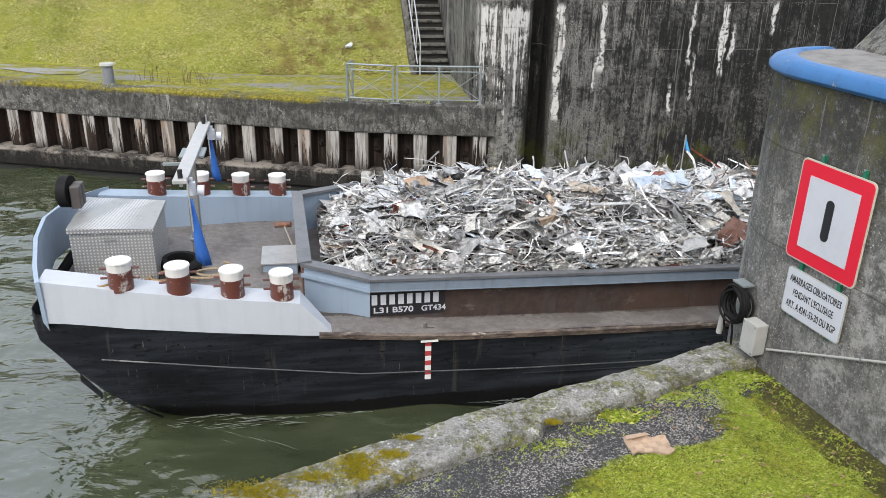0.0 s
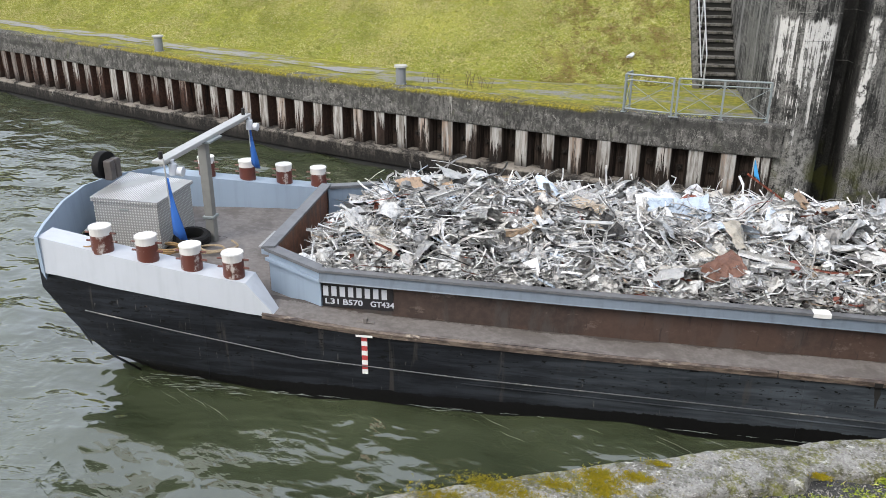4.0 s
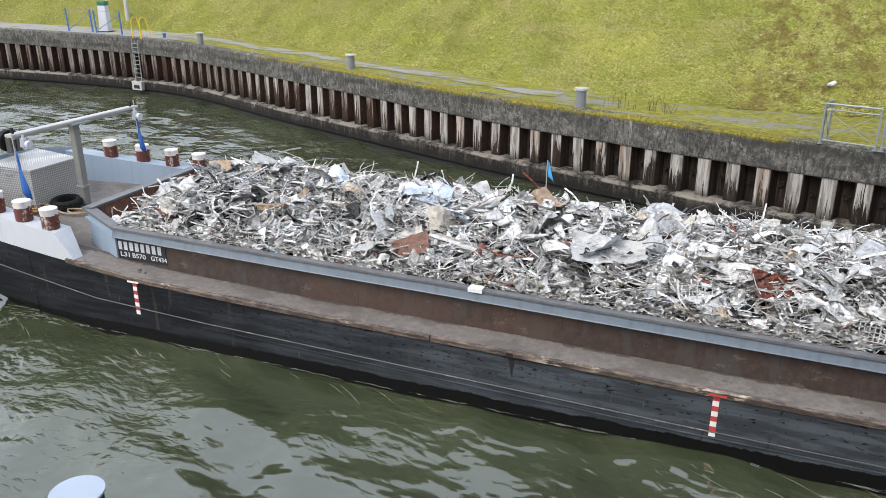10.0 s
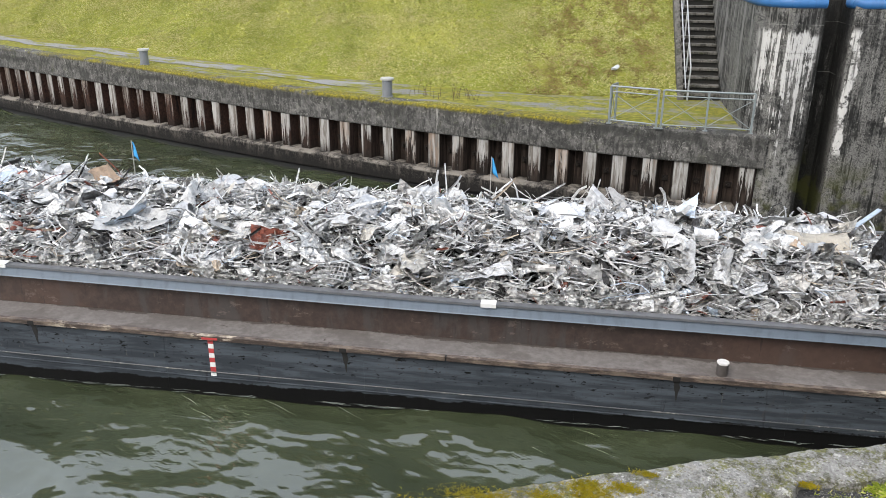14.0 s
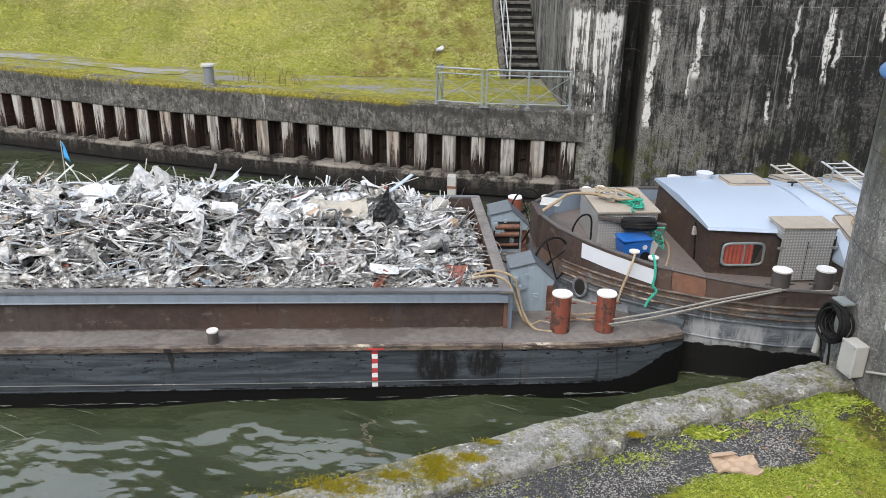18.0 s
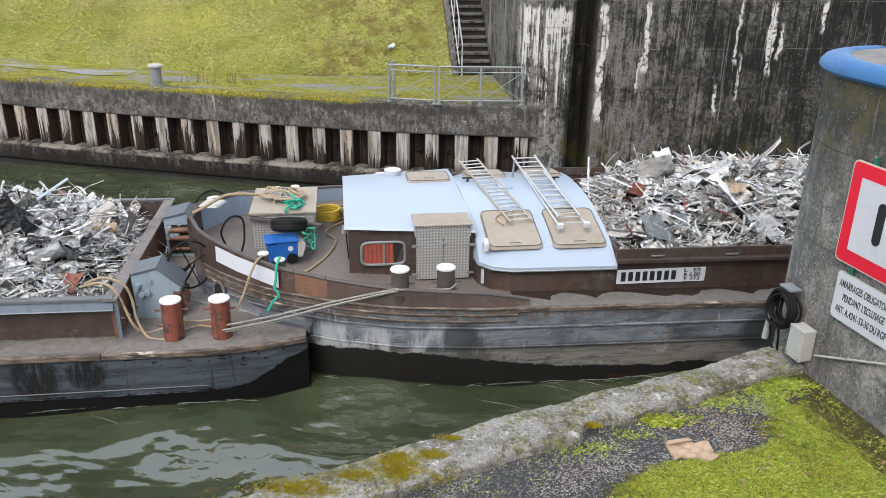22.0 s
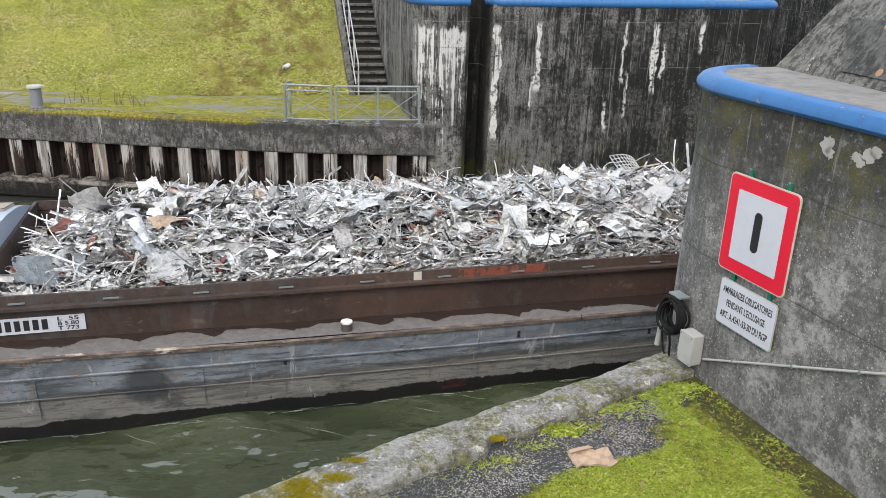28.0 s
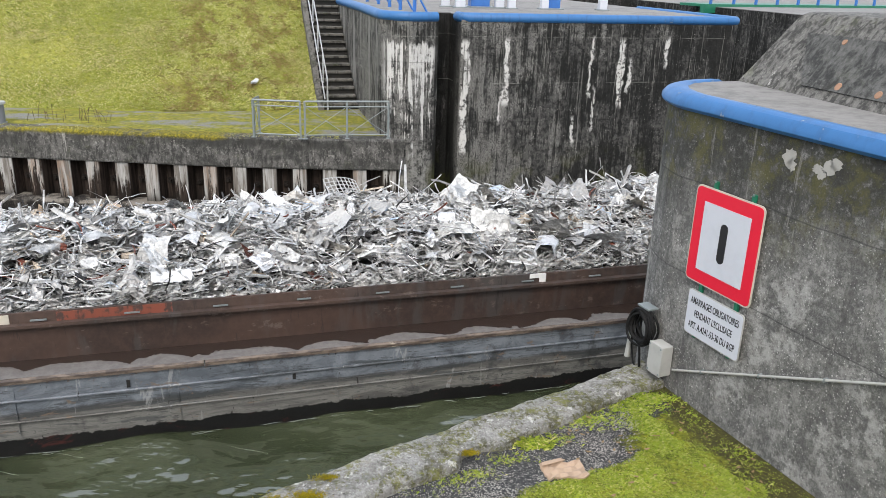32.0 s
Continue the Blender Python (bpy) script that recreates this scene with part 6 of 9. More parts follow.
    part("bracket", Shape().box(-3.62, -3.24, 2.2, 2.72, 3.46, 3.50, 0.01).box(-3.9, -3.6, 2.38, 2.44, 3.3, 3.34), M["galv"], ms)
    for y in (0.95, 4.12):
        lp = part("lamp", Shape().cyl((-3.30, y, 3.28), (-3.30, y, 3.46), 0.075, 0.06, 14).cyl((-3.30, y, 3.46), (-3.30, y, 3.52), 0.03, seg=10), M["sign_white"], ms, "white navigation lamp", True)
        part("visor", Shape().cyl((-3.22, y, 3.34), (-3.13, y, 3.33), 0.07, 0.08, 14), M["sign_white"], lp, smooth=True)
        part("beacon", Shape().cyl((-3.42, y - 0.12 if y < 2 else y + 0.02, 3.56), (-3.42, y - 0.12 if y < 2 else y + 0.02, 3.68), 0.035, seg=10), M["dark"], ms, smooth=True)
    def pennant(x, y, zt, l, w):
        st = part("pennant", Shape().loft([[(x + 0.015, y, zt - l * t * 0.9), (x + 0.03 + w * t * 0.7, y + 0.035 * math.sin(6 * t), zt - l * t * 0.97 - 0.02), (x + 0.05 + w * t * 1.3, y - 0.03 * math.sin(5 * t), zt - l * t)] for t in np.linspace(0, 1, 8)]), M["flag_blue"], ms, "hanging blue pennant", True)
        md = st.modifiers.new("thickness", "SOLIDIFY")
        md.thickness = 0.006
        part("pennant_bar", Shape().cyl((x, y, zt + 0.3), (x + 0.02, y, zt - 0.5), 0.012, seg=6), M["greysteel"], ms)
        return st
    pennant(-3.32, 0.72, 3.30, 1.05, 0.14)
    pennant(-3.38, 4.22, 3.40, 0.95, 0.10)
    # spare wheel fender on its bracket by the stem
    fw = part("bow_fender", Shape().cyl((-5.42, 2.3, 2.96), (-5.28, 2.28, 2.96), 0.25, seg=22), M["rubber"], bg, "black rubber wheel fender", True)
    for y in (2.12, 2.3):
        part("pad", Shape().box(-5.27, -5.12, y, y + 0.15, 2.72, 3.08, 0.02), M["boll_grey"], fw)
    # deck hatch
    dh = part("deck_hatch", Shape().box(-2.45, -1.88, 2.15, 2.90, 1.40, 1.62, 0.015), M["blue_grey"], bg, "low grey deck hatch")
    part("hatch_lid", Shape().box(-2.48, -1.86, 2.12, 2.93, 1.62, 1.65, 0.008), M["tan_grey"], dh)
    # stern: bollards and coupling winches
    for x in (23.7, 24.42):
        barge_bollard(bg, x, 0.42, deck1(x), 0.66, 0.155, M["boll_rust"], 0.03, (0.22, 0.48), "stern_bollard")
        barge_bollard(bg, x, B1W - 0.42, deck1(x), 0.66, 0.155, M["boll_rust"], 0.03, (0.22, 0.48), "stern_bollard")
    def winch(y0, y1, sgn):
        z = 0.92
        w = part("winch", Shape().slab([(22.98, y0, 1.72), (23.4, y0, 1.82), (23.72, y0, 1.5), (23.72, y1, 1.5), (23.4, y1, 1.82), (22.98, y1, 1.72)], [(23.0, y0, z), (23.36, y0, z), (23.6, y0, z), (23.6, y1, z), (23.36, y1, z), (23.0, y1, z)]), M["winch"], bg, "grey hooded coupling winch")
        part("hub", Shape().cyl((23.2, y0 - 0.0, 1.42), (23.2, y0 - 0.05, 1.42), 0.05, seg=12), M["winch"], w, smooth=True)
        part("hub", Shape().cyl((23.26, y0, 1.62), (23.26, y0 - 0.04, 1.62), 0.035, seg=12), M["winch"], w, smooth=True)
        yw = y1 + 0.1
        c = Vector((23.78, yw, 1.62))
        wheel = part("hand_wheel", Shape().tube([c + Vector((0.33 * math.cos(a), 0.16 * math.cos(a), 0.42 * math.sin(a))) for a in np.linspace(0, 2 * math.pi, 25)[:-1]], 0.018, 6, True), M["rubber"], w, "black steel hand wheel", True)
        for a in (0.4, 1.97, 3.54, 5.1):
            part("spoke", Shape().cyl(c, c + Vector((0.33 * math.cos(a), 0.16 * math.cos(a), 0.42 * math.sin(a))), 0.011, seg=6), M["rubber"], wheel)
        part("axle", Shape().cyl((23.5, yw, 1.3), c, 0.03, seg=8).cyl((23.55, yw, 0.92), (23.55, yw, 1.3), 0.04, seg=8), M["rubber"], wheel)
        part("hood_lid", Shape().slab([(23.385, y0 - 0.02, 1.85), (23.755, y0 - 0.02, 1.50), (23.755, y1 + 0.02, 1.50), (23.385, y1 + 0.02, 1.85)], [(23.38, y0 - 0.02, 1.825), (23.73, y0 - 0.02, 1.49), (23.73, y1 + 0.02, 1.49), (23.38, y1 + 0.02, 1.825)]), M["slate"], w, "slate-grey sloping hood lid")
        part("hood_lid", Shape().slab([(22.96, y0 - 0.02, 1.75), (23.38, y0 - 0.02, 1.85), (23.38, y1 + 0.02, 1.85), (22.96, y1 + 0.02, 1.75)], [(22.96, y0 - 0.02, 1.725), (23.38, y0 - 0.02, 1.825), (23.38, y1 + 0.02, 1.825), (22.96, y1 + 0.02, 1.725)]), M["slate"], w, "slate-grey hood top")
        # open stern side with its drum, bosses and latch on the side plate
        part("opening", Shape().slab([(23.690, y0 + 0.04, 1.44), (23.690, y1 - 0.04, 1.44), (23.702, y1 - 0.04, 1.44), (23.702, y0 + 0.04, 1.44)], [(23.612, y0 + 0.04, 0.97), (23.612, y1 - 0.04, 0.97), (23.624, y1 - 0.04, 0.97), (23.624, y0 + 0.04, 0.97)]), M["dark"], w, "dark opening in the winch housing")
        part("drum", Shape().cyl((23.68, y0 + 0.08, 1.17), (23.68, y1 - 0.08, 1.17), 0.11, seg=14), M["rust"], w, "rust-red cable drum", True)
        part("frame_bar", Shape().box(23.60, 23.70, y0 - 0.01, y0 + 0.04, 0.93, 1.42), M["sheet_rust"], w)
        for bx, bz, br in ((23.08, 1.55, 0.05), (23.13, 1.40, 0.06), (23.06, 1.46, 0.035)):
            part("boss", Shape().cyl((bx, y0, bz), (bx - 0.02, y0 - 0.07, bz), br, br * 0.8, 12), M["winch"], w, smooth=True)
        part("latch", Shape().box(23.36, 23.46, y0 - 0.012, y0, 1.12, 1.28, 0.004).tube([(23.38, y0 - 0.02, 1.24), (23.44, y0 - 0.02, 1.22), (23.40, y0 - 0.02, 1.16)], 0.008, 5), M["winch"], w)
        if sgn > 0:
            part("side_opening", Shape().box(23.04, 23.56, y0 - 0.012, y0 - 0.002, 1.02, 1.60), M["dark"], w, "open side of the winch housing")
            for dz in (1.12, 1.34, 1.50):
                part("drum", Shape().cyl((23.06, y0 - 0.03, dz), (23.54, y0 - 0.03, dz), 0.055 if dz > 1.2 else 0.03, seg=10), M["rust"], w, "rust-red winch shaft", True)
        return w
    winch(1.12, 1.62, -1)
    winch(3.75, 4.35, 1)
    for x in (7.35, 12.6, 17.65):
        z = deck1(x)
        part("drain_stain", Shape().prism([(x - 0.06, z - 0.085), (x + 0.055, z - 0.085), (x + 0.05, z - 0.16), (x + 0.07, z - 0.22), (x + 0.045, z - 0.31), (x + 0.035, z - 0.47), (x + 0.012, z - 0.40), (x + 0.0, z - 0.30), (x - 0.02, z - 0.24), (x - 0.03, z - 0.15)], 0.0, 0.006, Matrix(((1, 0, 0, 0), (0, 0, -1, 0), (0, 1, 0, 0), (0, 0, 0, 1)))), M["dark"], hull, "black run below a scupper")
        part("scupper", Shape().box(x - 0.06, x + 0.05, -0.054, -0.049, z - 0.09, z - 0.02), M["dark"], hull)
    return bg


barge = build_barge()

# ---- scrap cargo ----
def heap_z(x, y, x0, x1, y0, y1, rim, crest):
    """Height of the heap over its hold."""
    t = min(1.0, max(0.0, (y - y0) / (y1 - y0)))
    e = min(x - x0, x1 - x)
    side = max(0.0, min(1.0, t * 3.4)) ** 0.75 * max(0.0, min(1.0, (1.0 - t) * 2.6)) ** 0.7
    end = min(1.0, max(0.0, e / 1.5)) ** 0.7
    h = (crest - rim) * side * (0.30 + 0.70 * end) + min(1.0, 0.25 + t * 3) * (0.17 * noise.noise((x * 0.55, y * 0.7, 1.7)) + 0.10 * noise.noise((x * 1.6, y * 1.6, 4.1)))
    return rim + 0.04 - 0.62 * (1 - end) * (1.0 if t > 0.12 else 0.6) + h


def piece_sheet(rng, l, w, nu=4, nv=3):
    u = np.linspace(-0.5, 0.5, nu + 1)
    v = np.linspace(-0.5, 0.5, nv + 1)
    gu, gv = np.meshgrid(u, v, indexing="ij")
    curl, twist = rng.normal(0, 0.6), rng.normal(0, 0.6)
    z = curl * l * gu ** 2 * 0.7 + twist * w * gu * gv + rng.normal(0, 0.085 * w, gu.shape) + rng.normal(0, 0.25) * w * np.abs(gv + rng.uniform(-0.3, 0.3)) + rng.normal(0, 0.22) * l * np.abs(gu + rng.uniform(-0.3, 0.3))
    x = gu * l * (1 + rng.normal(0, 0.05, gu.shape))
    y = gv * w * (1 + rng.normal(0, 0.10, gu.shape)) * (1 + gu * rng.normal(0, 0.7))
    n = nv + 1
    f = [(i * n + j, (i + 1) * n + j, (i + 1) * n + j + 1, i * n + j + 1) for i in range(nu) for j in range(nv)]
    return np.stack([x, y, z], -1).reshape(-1, 3), f


def piece_crumple(rng, l, w, nu=8, nv=6):
    """A sheet folded along several random creases."""
    gu, gv = np.meshgrid(np.linspace(-0.5, 0.5, nu + 1), np.linspace(-0.5, 0.5, nv + 1), indexing="ij")
    x, y = gu * l * (1 + rng.normal(0, 0.04, gu.shape)), gv * w * (1 + gu * rng.normal(0, 0.6)) * (1 + rng.normal(0, 0.07, gu.shape))
    z = np.zeros_like(gu)
    for _ in range(6):
        a, o = rng.uniform(0, 3.14), rng.uniform(-0.4, 0.4)
        z += rng.normal(0, 0.34) * w * np.abs(gu * math.cos(a) + gv * math.sin(a) - o)
    z += rng.normal(0, 0.028 * w, gu.shape) + rng.normal(0, 0.5) * l * gu ** 2
    n = nv + 1
    f = [(i * n + j, (i + 1) * n + j, (i + 1) * n + j + 1, i * n + j + 1) for i in range(nu) for j in range(nv)]
    return np.stack([x, y, z - z.mean()], -1).reshape(-1, 3), f


def piece_strip(rng, l, w, fold=True):
    n = 8
    s = np.linspace(0, 1, n)
    k1, k2 = rng.normal(0, 1.3), rng.normal(0, 1.3)
    ang = k1 * s + k2 * s ** 2 + rng.normal(0, 0.13, n).cumsum()
    ang2 = rng.normal(0, 0.5) * s
    d = np.stack([np.cos(ang) * np.cos(ang2), np.sin(ang) * np.cos(ang2), np.sin(ang2)], -1) * l / n
    p = np.cumsum(d, 0)
    p -= p.mean(0)
    tw = rng.uniform(0, 3.14) + rng.normal(0, 1.5) * s
    a = np.stack([-np.sin(ang) * np.cos(tw), np.cos(ang) * np.cos(tw), np.sin(tw)], -1) * w / 2
    b = np.stack([np.sin(ang) * np.sin(tw), -np.cos(ang) * np.sin(tw), np.cos(tw)], -1) * w * (0.8 if fold else 0.0)
    rows = [p - a, p + a, p + a + b] if fold else [p - a, p + a]
    m = len(rows)
    v = np.stack(rows, 1).reshape(-1, 3)
    f = [(i * m + j, (i + 1) * m + j, (i + 1) * m + j + 1, i * m + j + 1) for i in range(n - 1) for j in range(m - 1)]
    return v, f


def piece_wire(rng, l, r):
    n, seg = 14, 4
    s = np.linspace(0, 1, n)
    k = rng.normal(0, 7)
    ang = k * s + rng.normal(0, 0.35, n).cumsum()
    d = np.stack([np.cos(ang), np.sin(ang), rng.normal(0, 0.12) + 0.3 * np.sin(s * rng.uniform(2, 9))], -1) * l / n
    p = np.cumsum(d, 0)
    p -= p.mean(0)
    v = np.concatenate([p + r * np.stack([np.full(n, math.cos(c)) * -np.sin(ang), np.full(n, math.cos(c)) * np.cos(ang), np.full(n, math.sin(c))], -1) for c in (0, 1.57, 3.14, 4.71)])
    f = [(c * n + i, c * n + i + 1, ((c + 1) % 4) * n + i + 1, ((c + 1) % 4) * n + i) for c in range(4) for i in range(n - 1)]
    return v, f


def piece_bar(rng, l, w, h):
    x, y, z = l / 2, w / 2, h / 2
    v = np.array([(-x, -y, -z), (x, -y, -z), (x, y, -z), (-x, y, -z), (-x, -y, z), (x, -y, z), (x, y, z), (-x, y, z)]) * (1 + rng.normal(0, 0.05, (8, 3)))
    return v, [(3, 2, 1, 0), (4, 5, 6, 7), (0, 1, 5, 4), (1, 2, 6, 5), (2, 3, 7, 6), (3, 0, 4, 7)]


def piece_can(rng, r, l):
    n = 9
    a = np.linspace(0, 2 * np.pi, n, endpoint=False)
    sq = rng.uniform(0.35, 1.0)
    rings = []
    for t in (-0.5, -0.1, 0.3, 0.5):
        k = 1 + rng.normal(0, 0.18, n)
        rings.append(np.stack([np.full(n, t * l), r * np.cos(a) * k, r * sq * np.sin(a) * k], -1))
    v = np.concatenate(rings)
    f = [(i * n + j, i * n + (j + 1) % n, (i + 1) * n + (j + 1) % n, (i + 1) * n + j) for i in range(3) for j in range(n)]
    return v, f


def turn_matrix(rng, tilt):
    e = Euler((rng.normal(0, tilt), rng.normal(0, tilt), rng.uniform(0, 6.283)))
    return np.array(e.to_matrix())


def build_heap(name, label, x0, x1, xd, y0, y1, rim_of, crest_of, seed, count, big, special=(), chamfer=-99.0, far_cut=0.45):
    """The mound below, a layer of shredded pieces, and large single pieces on top."""
    rng = np.random.default_rng(seed)
    hp = rider(thing(name, label, "scrap heap"))
    # mound sheet in near black: gap shade between the pieces is in its colour
    xs = np.arange(x0, x1 + 0.01, 0.35)
    ys = np.linspace(y0, y1, 15)
    sh = Shape()
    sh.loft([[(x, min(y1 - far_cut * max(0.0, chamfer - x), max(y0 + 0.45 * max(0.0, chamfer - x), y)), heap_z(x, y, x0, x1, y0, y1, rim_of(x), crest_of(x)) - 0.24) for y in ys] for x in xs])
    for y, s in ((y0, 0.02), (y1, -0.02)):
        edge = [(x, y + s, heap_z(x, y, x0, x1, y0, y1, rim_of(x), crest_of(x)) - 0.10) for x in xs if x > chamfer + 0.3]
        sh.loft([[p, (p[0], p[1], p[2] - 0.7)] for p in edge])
    part("mound", sh, M["mound"], hp, "near-black sheet painting the shade in the gaps between scrap pieces")
    V, F, base = [], [], 0
    def put(pv, pf, tilt, lift):
        nonlocal base
        x = rng.uniform(x0 + 0.05, xd)
        y = y0 + (y1 - y0) * rng.beta(0.95, 1.0) if rng.random() > 0.06 else y0 + abs(rng.normal(0, 0.10))
        z = heap_z(x, y, x0, x1, y0, y1, rim_of(x), crest_of(x))
        pv = pv @ turn_matrix(rng, tilt).T + np.array([x, y, z + lift])
        cut = 0.45 * np.maximum(0.0, chamfer - pv[:, 0])
        pv[:, 0] = np.maximum(pv[:, 0], x0 - 0.05)
        pv[:, 1] = np.clip(pv[:, 1], y0 - 0.02 + cut, y1 + 0.02 - cut * far_cut / 0.45)
        V.append(pv)
        F.extend([tuple(i + base for i in q) for q in pf])
        base += len(pv)
    for _ in range(int(count * 0.07)):
        l = rng.lognormal(-1.6, 0.40)
        put(*piece_sheet(rng, l, l * rng.uniform(0.3, 0.8), 4, 3), 0.55, rng.uniform(-0.20, 0.03))
    for _ in range(int(count * 0.09)):
        l = rng.lognormal(-1.1, 0.42)
        put(*piece_crumple(rng, l, l * rng.uniform(0.25, 0.7), 7, 5), 0.32, rng.uniform(-0.18, 0.03))
    for _ in range(int(count * 0.46)):
        put(*piece_strip(rng, rng.lognormal(-0.35, 0.45), rng.uniform(0.010, 0.046), rng.random() < 0.7), 0.21, rng.uniform(-0.20, 0.06))
    for _ in range(int(count * 0.21)):
        put(*piece_wire(rng, rng.lognormal(0.0, 0.4), rng.uniform(0.004, 0.011)), 0.13, rng.uniform(-0.16, 0.02))
    for _ in range(int(count * 0.07)):
        put(*piece_bar(rng, rng.lognormal(-0.8, 0.5), rng.uniform(0.012, 0.045), rng.uniform(0.008, 0.035)), 0.2, rng.uniform(-0.15, 0.04))
    for _ in range(int(count * 0.07)):
        put(*piece_can(rng, rng.uniform(0.04, 0.13), rng.uniform(0.1, 0.35)), 0.7, rng.uniform(-0.15, 0.04))
    me = numpy_mesh("shredded_metal", np.concatenate(V).tolist(), F, M["scrap"])
    ob = new("shredded_metal", me)
    ob.parent = hp
    tagged(ob, "tangled shredded aluminium strips, sheets and wire", kind="stuff")
    # large pieces
    for k in range(big):
        kind = rng.random()
        if kind < 0.62:
            l = rng.uniform(0.28, 0.72)
            v, f = piece_crumple(rng, l * 1.15, l * rng.uniform(0.4, 0.8), 9, 7)
            nm = "bent_sheet"
        elif kind < 0.85:
            v, f = piece_strip(rng, rng.uniform(0.9, 2.0), rng.uniform(0.05, 0.11))
            nm = "bent_profile"
        else:
            v, f = piece_can(rng, rng.uniform(0.1, 0.2), rng.uniform(0.3, 0.6))
            nm = "crushed_tube"
        x = rng.uniform(x0 + 0.3, xd - 0.2)
        y = y0 + (y1 - y0) * rng.uniform(0.06, 0.92)
        z = heap_z(x, y, x0, x1, y0, y1, rim_of(x), crest_of(x)) + rng.uniform(0.02, 0.10)
        pv = v @ turn_matrix(rng, 0.12 if nm == "bent_profile" else 0.25).T + np.array([x, y, z])
        pv[:, 1] = np.clip(pv[:, 1], y0, y1)
        cut = 0.45 * np.maximum(0.0, chamfer - pv[:, 0])
        pv[:, 1] = np.clip(pv[:, 1], y0 + cut, y1 - cut * far_cut / 0.45)
        part(nm, numpy_mesh(nm, pv.tolist(), f, M["scrap_big"], nm == "crushed_tube"), None, hp)
    for x, y, l, w, mat, label, tilt, sd in special:
        r2 = np.random.default_rng(sd)
        v, f = piece_crumple(r2, l, w, 9, 7)
        v[:, 2] *= 0.6
        z = heap_z(x, y, x0, x1, y0, y1, rim_of(x), crest_of(x)) + 0.12
        pv = v @ np.array(Euler((radians(tilt[0]), radians(tilt[1]), radians(tilt[2]))).to_matrix()).T + np.array([x, y, z])
        part("bent_sheet", numpy_mesh("bent_sheet", pv.tolist(), f, M[mat], True), None, hp, label)
    return hp


def scrap_bar(hp, x, y, z, l, w, rx, ry, rz, mat, label):
    m = pose(x, y, z, rx, ry, rz)
    part("flat_bar", Shape().box(0, l, -w / 2, w / 2, -0.012, 0.012, 0.004, m), M[mat], hp, label)


def scrap_grating(hp, x, y, z, w, h, n, k, rx, ry, rz):
    """A bent piece of welded wire grating."""
    m = pose(x, y, z, rx, ry, rz)
    sh = Shape()
    bend = lambda u, v: m @ Vector((u * w, v * h, 0.10 * math.sin(3.0 * u) * w + 0.06 * v * v))
    for i in range(n + 1):
        sh.tube([bend(i / n, j / 6) for j in range(7)], 0.011, 5)
    for j in range(k + 1):
        sh.tube([bend(i / 6, j / k) for i in range(7)], 0.011, 5)
    part("wire_grating", sh, M["sheet_pale"], hp, "bent welded wire grating")


def crest1(x):
    return lerp_at(((-1.5, 2.55), (0.5, 2.62), (3.0, 2.50), (8.0, 2.36), (16, 2.34), (20, 2.24), (22.6, 2.0)), x)


heap1 = build_heap("scrap_heap", "heap of tangled silvery scrap metal filling the barge hold", -1.45, 22.6, 22.6, 0.60, 5.10, lambda x: coam1(x) + 0.0, crest1, 21, 17500, 170, [(4.8, 2.8, 1.0, 0.5, "sheet_blue", "pale blue bent sheet", (25, -8, -5), 1), (5.6, 1.6, 0.6, 0.5, "sheet_beige", "grey-beige crumpled box panel", (35, 20, 40), 2), (5.25, 0.95, 0.65, 0.35, "sheet_rust", "rust-brown bent plate", (18, -15, 20), 3), (7.1, 3.3, 0.7, 0.4, "sheet_tan", "tan bent sheet", (10, 12, -20), 4), (8.5, 1.5, 1.2, 0.6, "sheet_pale", "large curved grey panel", (30, 0, 10), 5), (4.5, 1.5, 0.6, 0.3, "sheet_white", "white torn sheet", (60, 20, 80), 6), (20.1, 2.5, 1.0, 0.6, "sheet_beige", "pale beige panel", (12, 0, 0), 7), (16.4, 0.95, 0.5, 0.3, "sheet_pale", "silver rolled sheet", (30, 60, 70), 8), (20.9, 0.75, 0.45, 0.3, "sheet_white", "white square panel", (12, 4, 5), 9), (0.2, 2.6, 0.45, 0.25, "sheet_tan", "tan cardboard-like sheet", (40, 0, 30), 10), (1.0, 3.4, 0.9, 0.4, "sheet_pale", "long pale sheet", (15, 20, 30), 11)], chamfer=-0.75, far_cut=0.95)

scrap_bar(heap1, 20.95, 3.40, 2.30, 0.62, 0.09, 0, -28, 28, "sheet_blue", "grey-blue flat bar jutting from the heap")
scrap_bar(heap1, 12.6, 2.2, 2.30, 1.0, 0.05, 0, -14, 160, "sheet_pale", "pale bent flat bar")
scrap_bar(heap1, 2.9, 2.0, 2.52, 0.9, 0.07, 20, -10, -30, "sheet_pale", "pale flat bar")
scrap_grating(heap1, 9.75, 0.66, 1.98, 0.55, 0.42, 5, 4, 25, 5, 10)
scrap_grating(heap1, 12.1, 0.64, 1.90, 0.40, 0.30, 6, 4, 30, -5, -15)
scrap_grating(heap1, 16.8, 3.2, 2.32, 0.70, 0.50, 8, 6, 20, 10, 30)
scrap_grating(heap1, 1.1, 2.2, 2.55, 0.50, 0.45, 7, 6, 35, 10, 60)

# ---- the motor barge behind, coupled to the stern of the first ----
SHEER = [(23.6, 1.62), (25.0, 1.52), (27.0, 1.44), (30.5, 1.40), (35.2, 1.28), (45, 1.24), (79, 1.3)]
PLAN = [(23.70, 2.55), (23.85, 2.05), (24.2, 1.60), (24.7, 1.18), (25.3, 0.80), (26.2, 0.42), (27.2, 0.16), (28.4, 0.03), (30.0, 0.0), (79.0, 0.0)]
B2W = 5.80
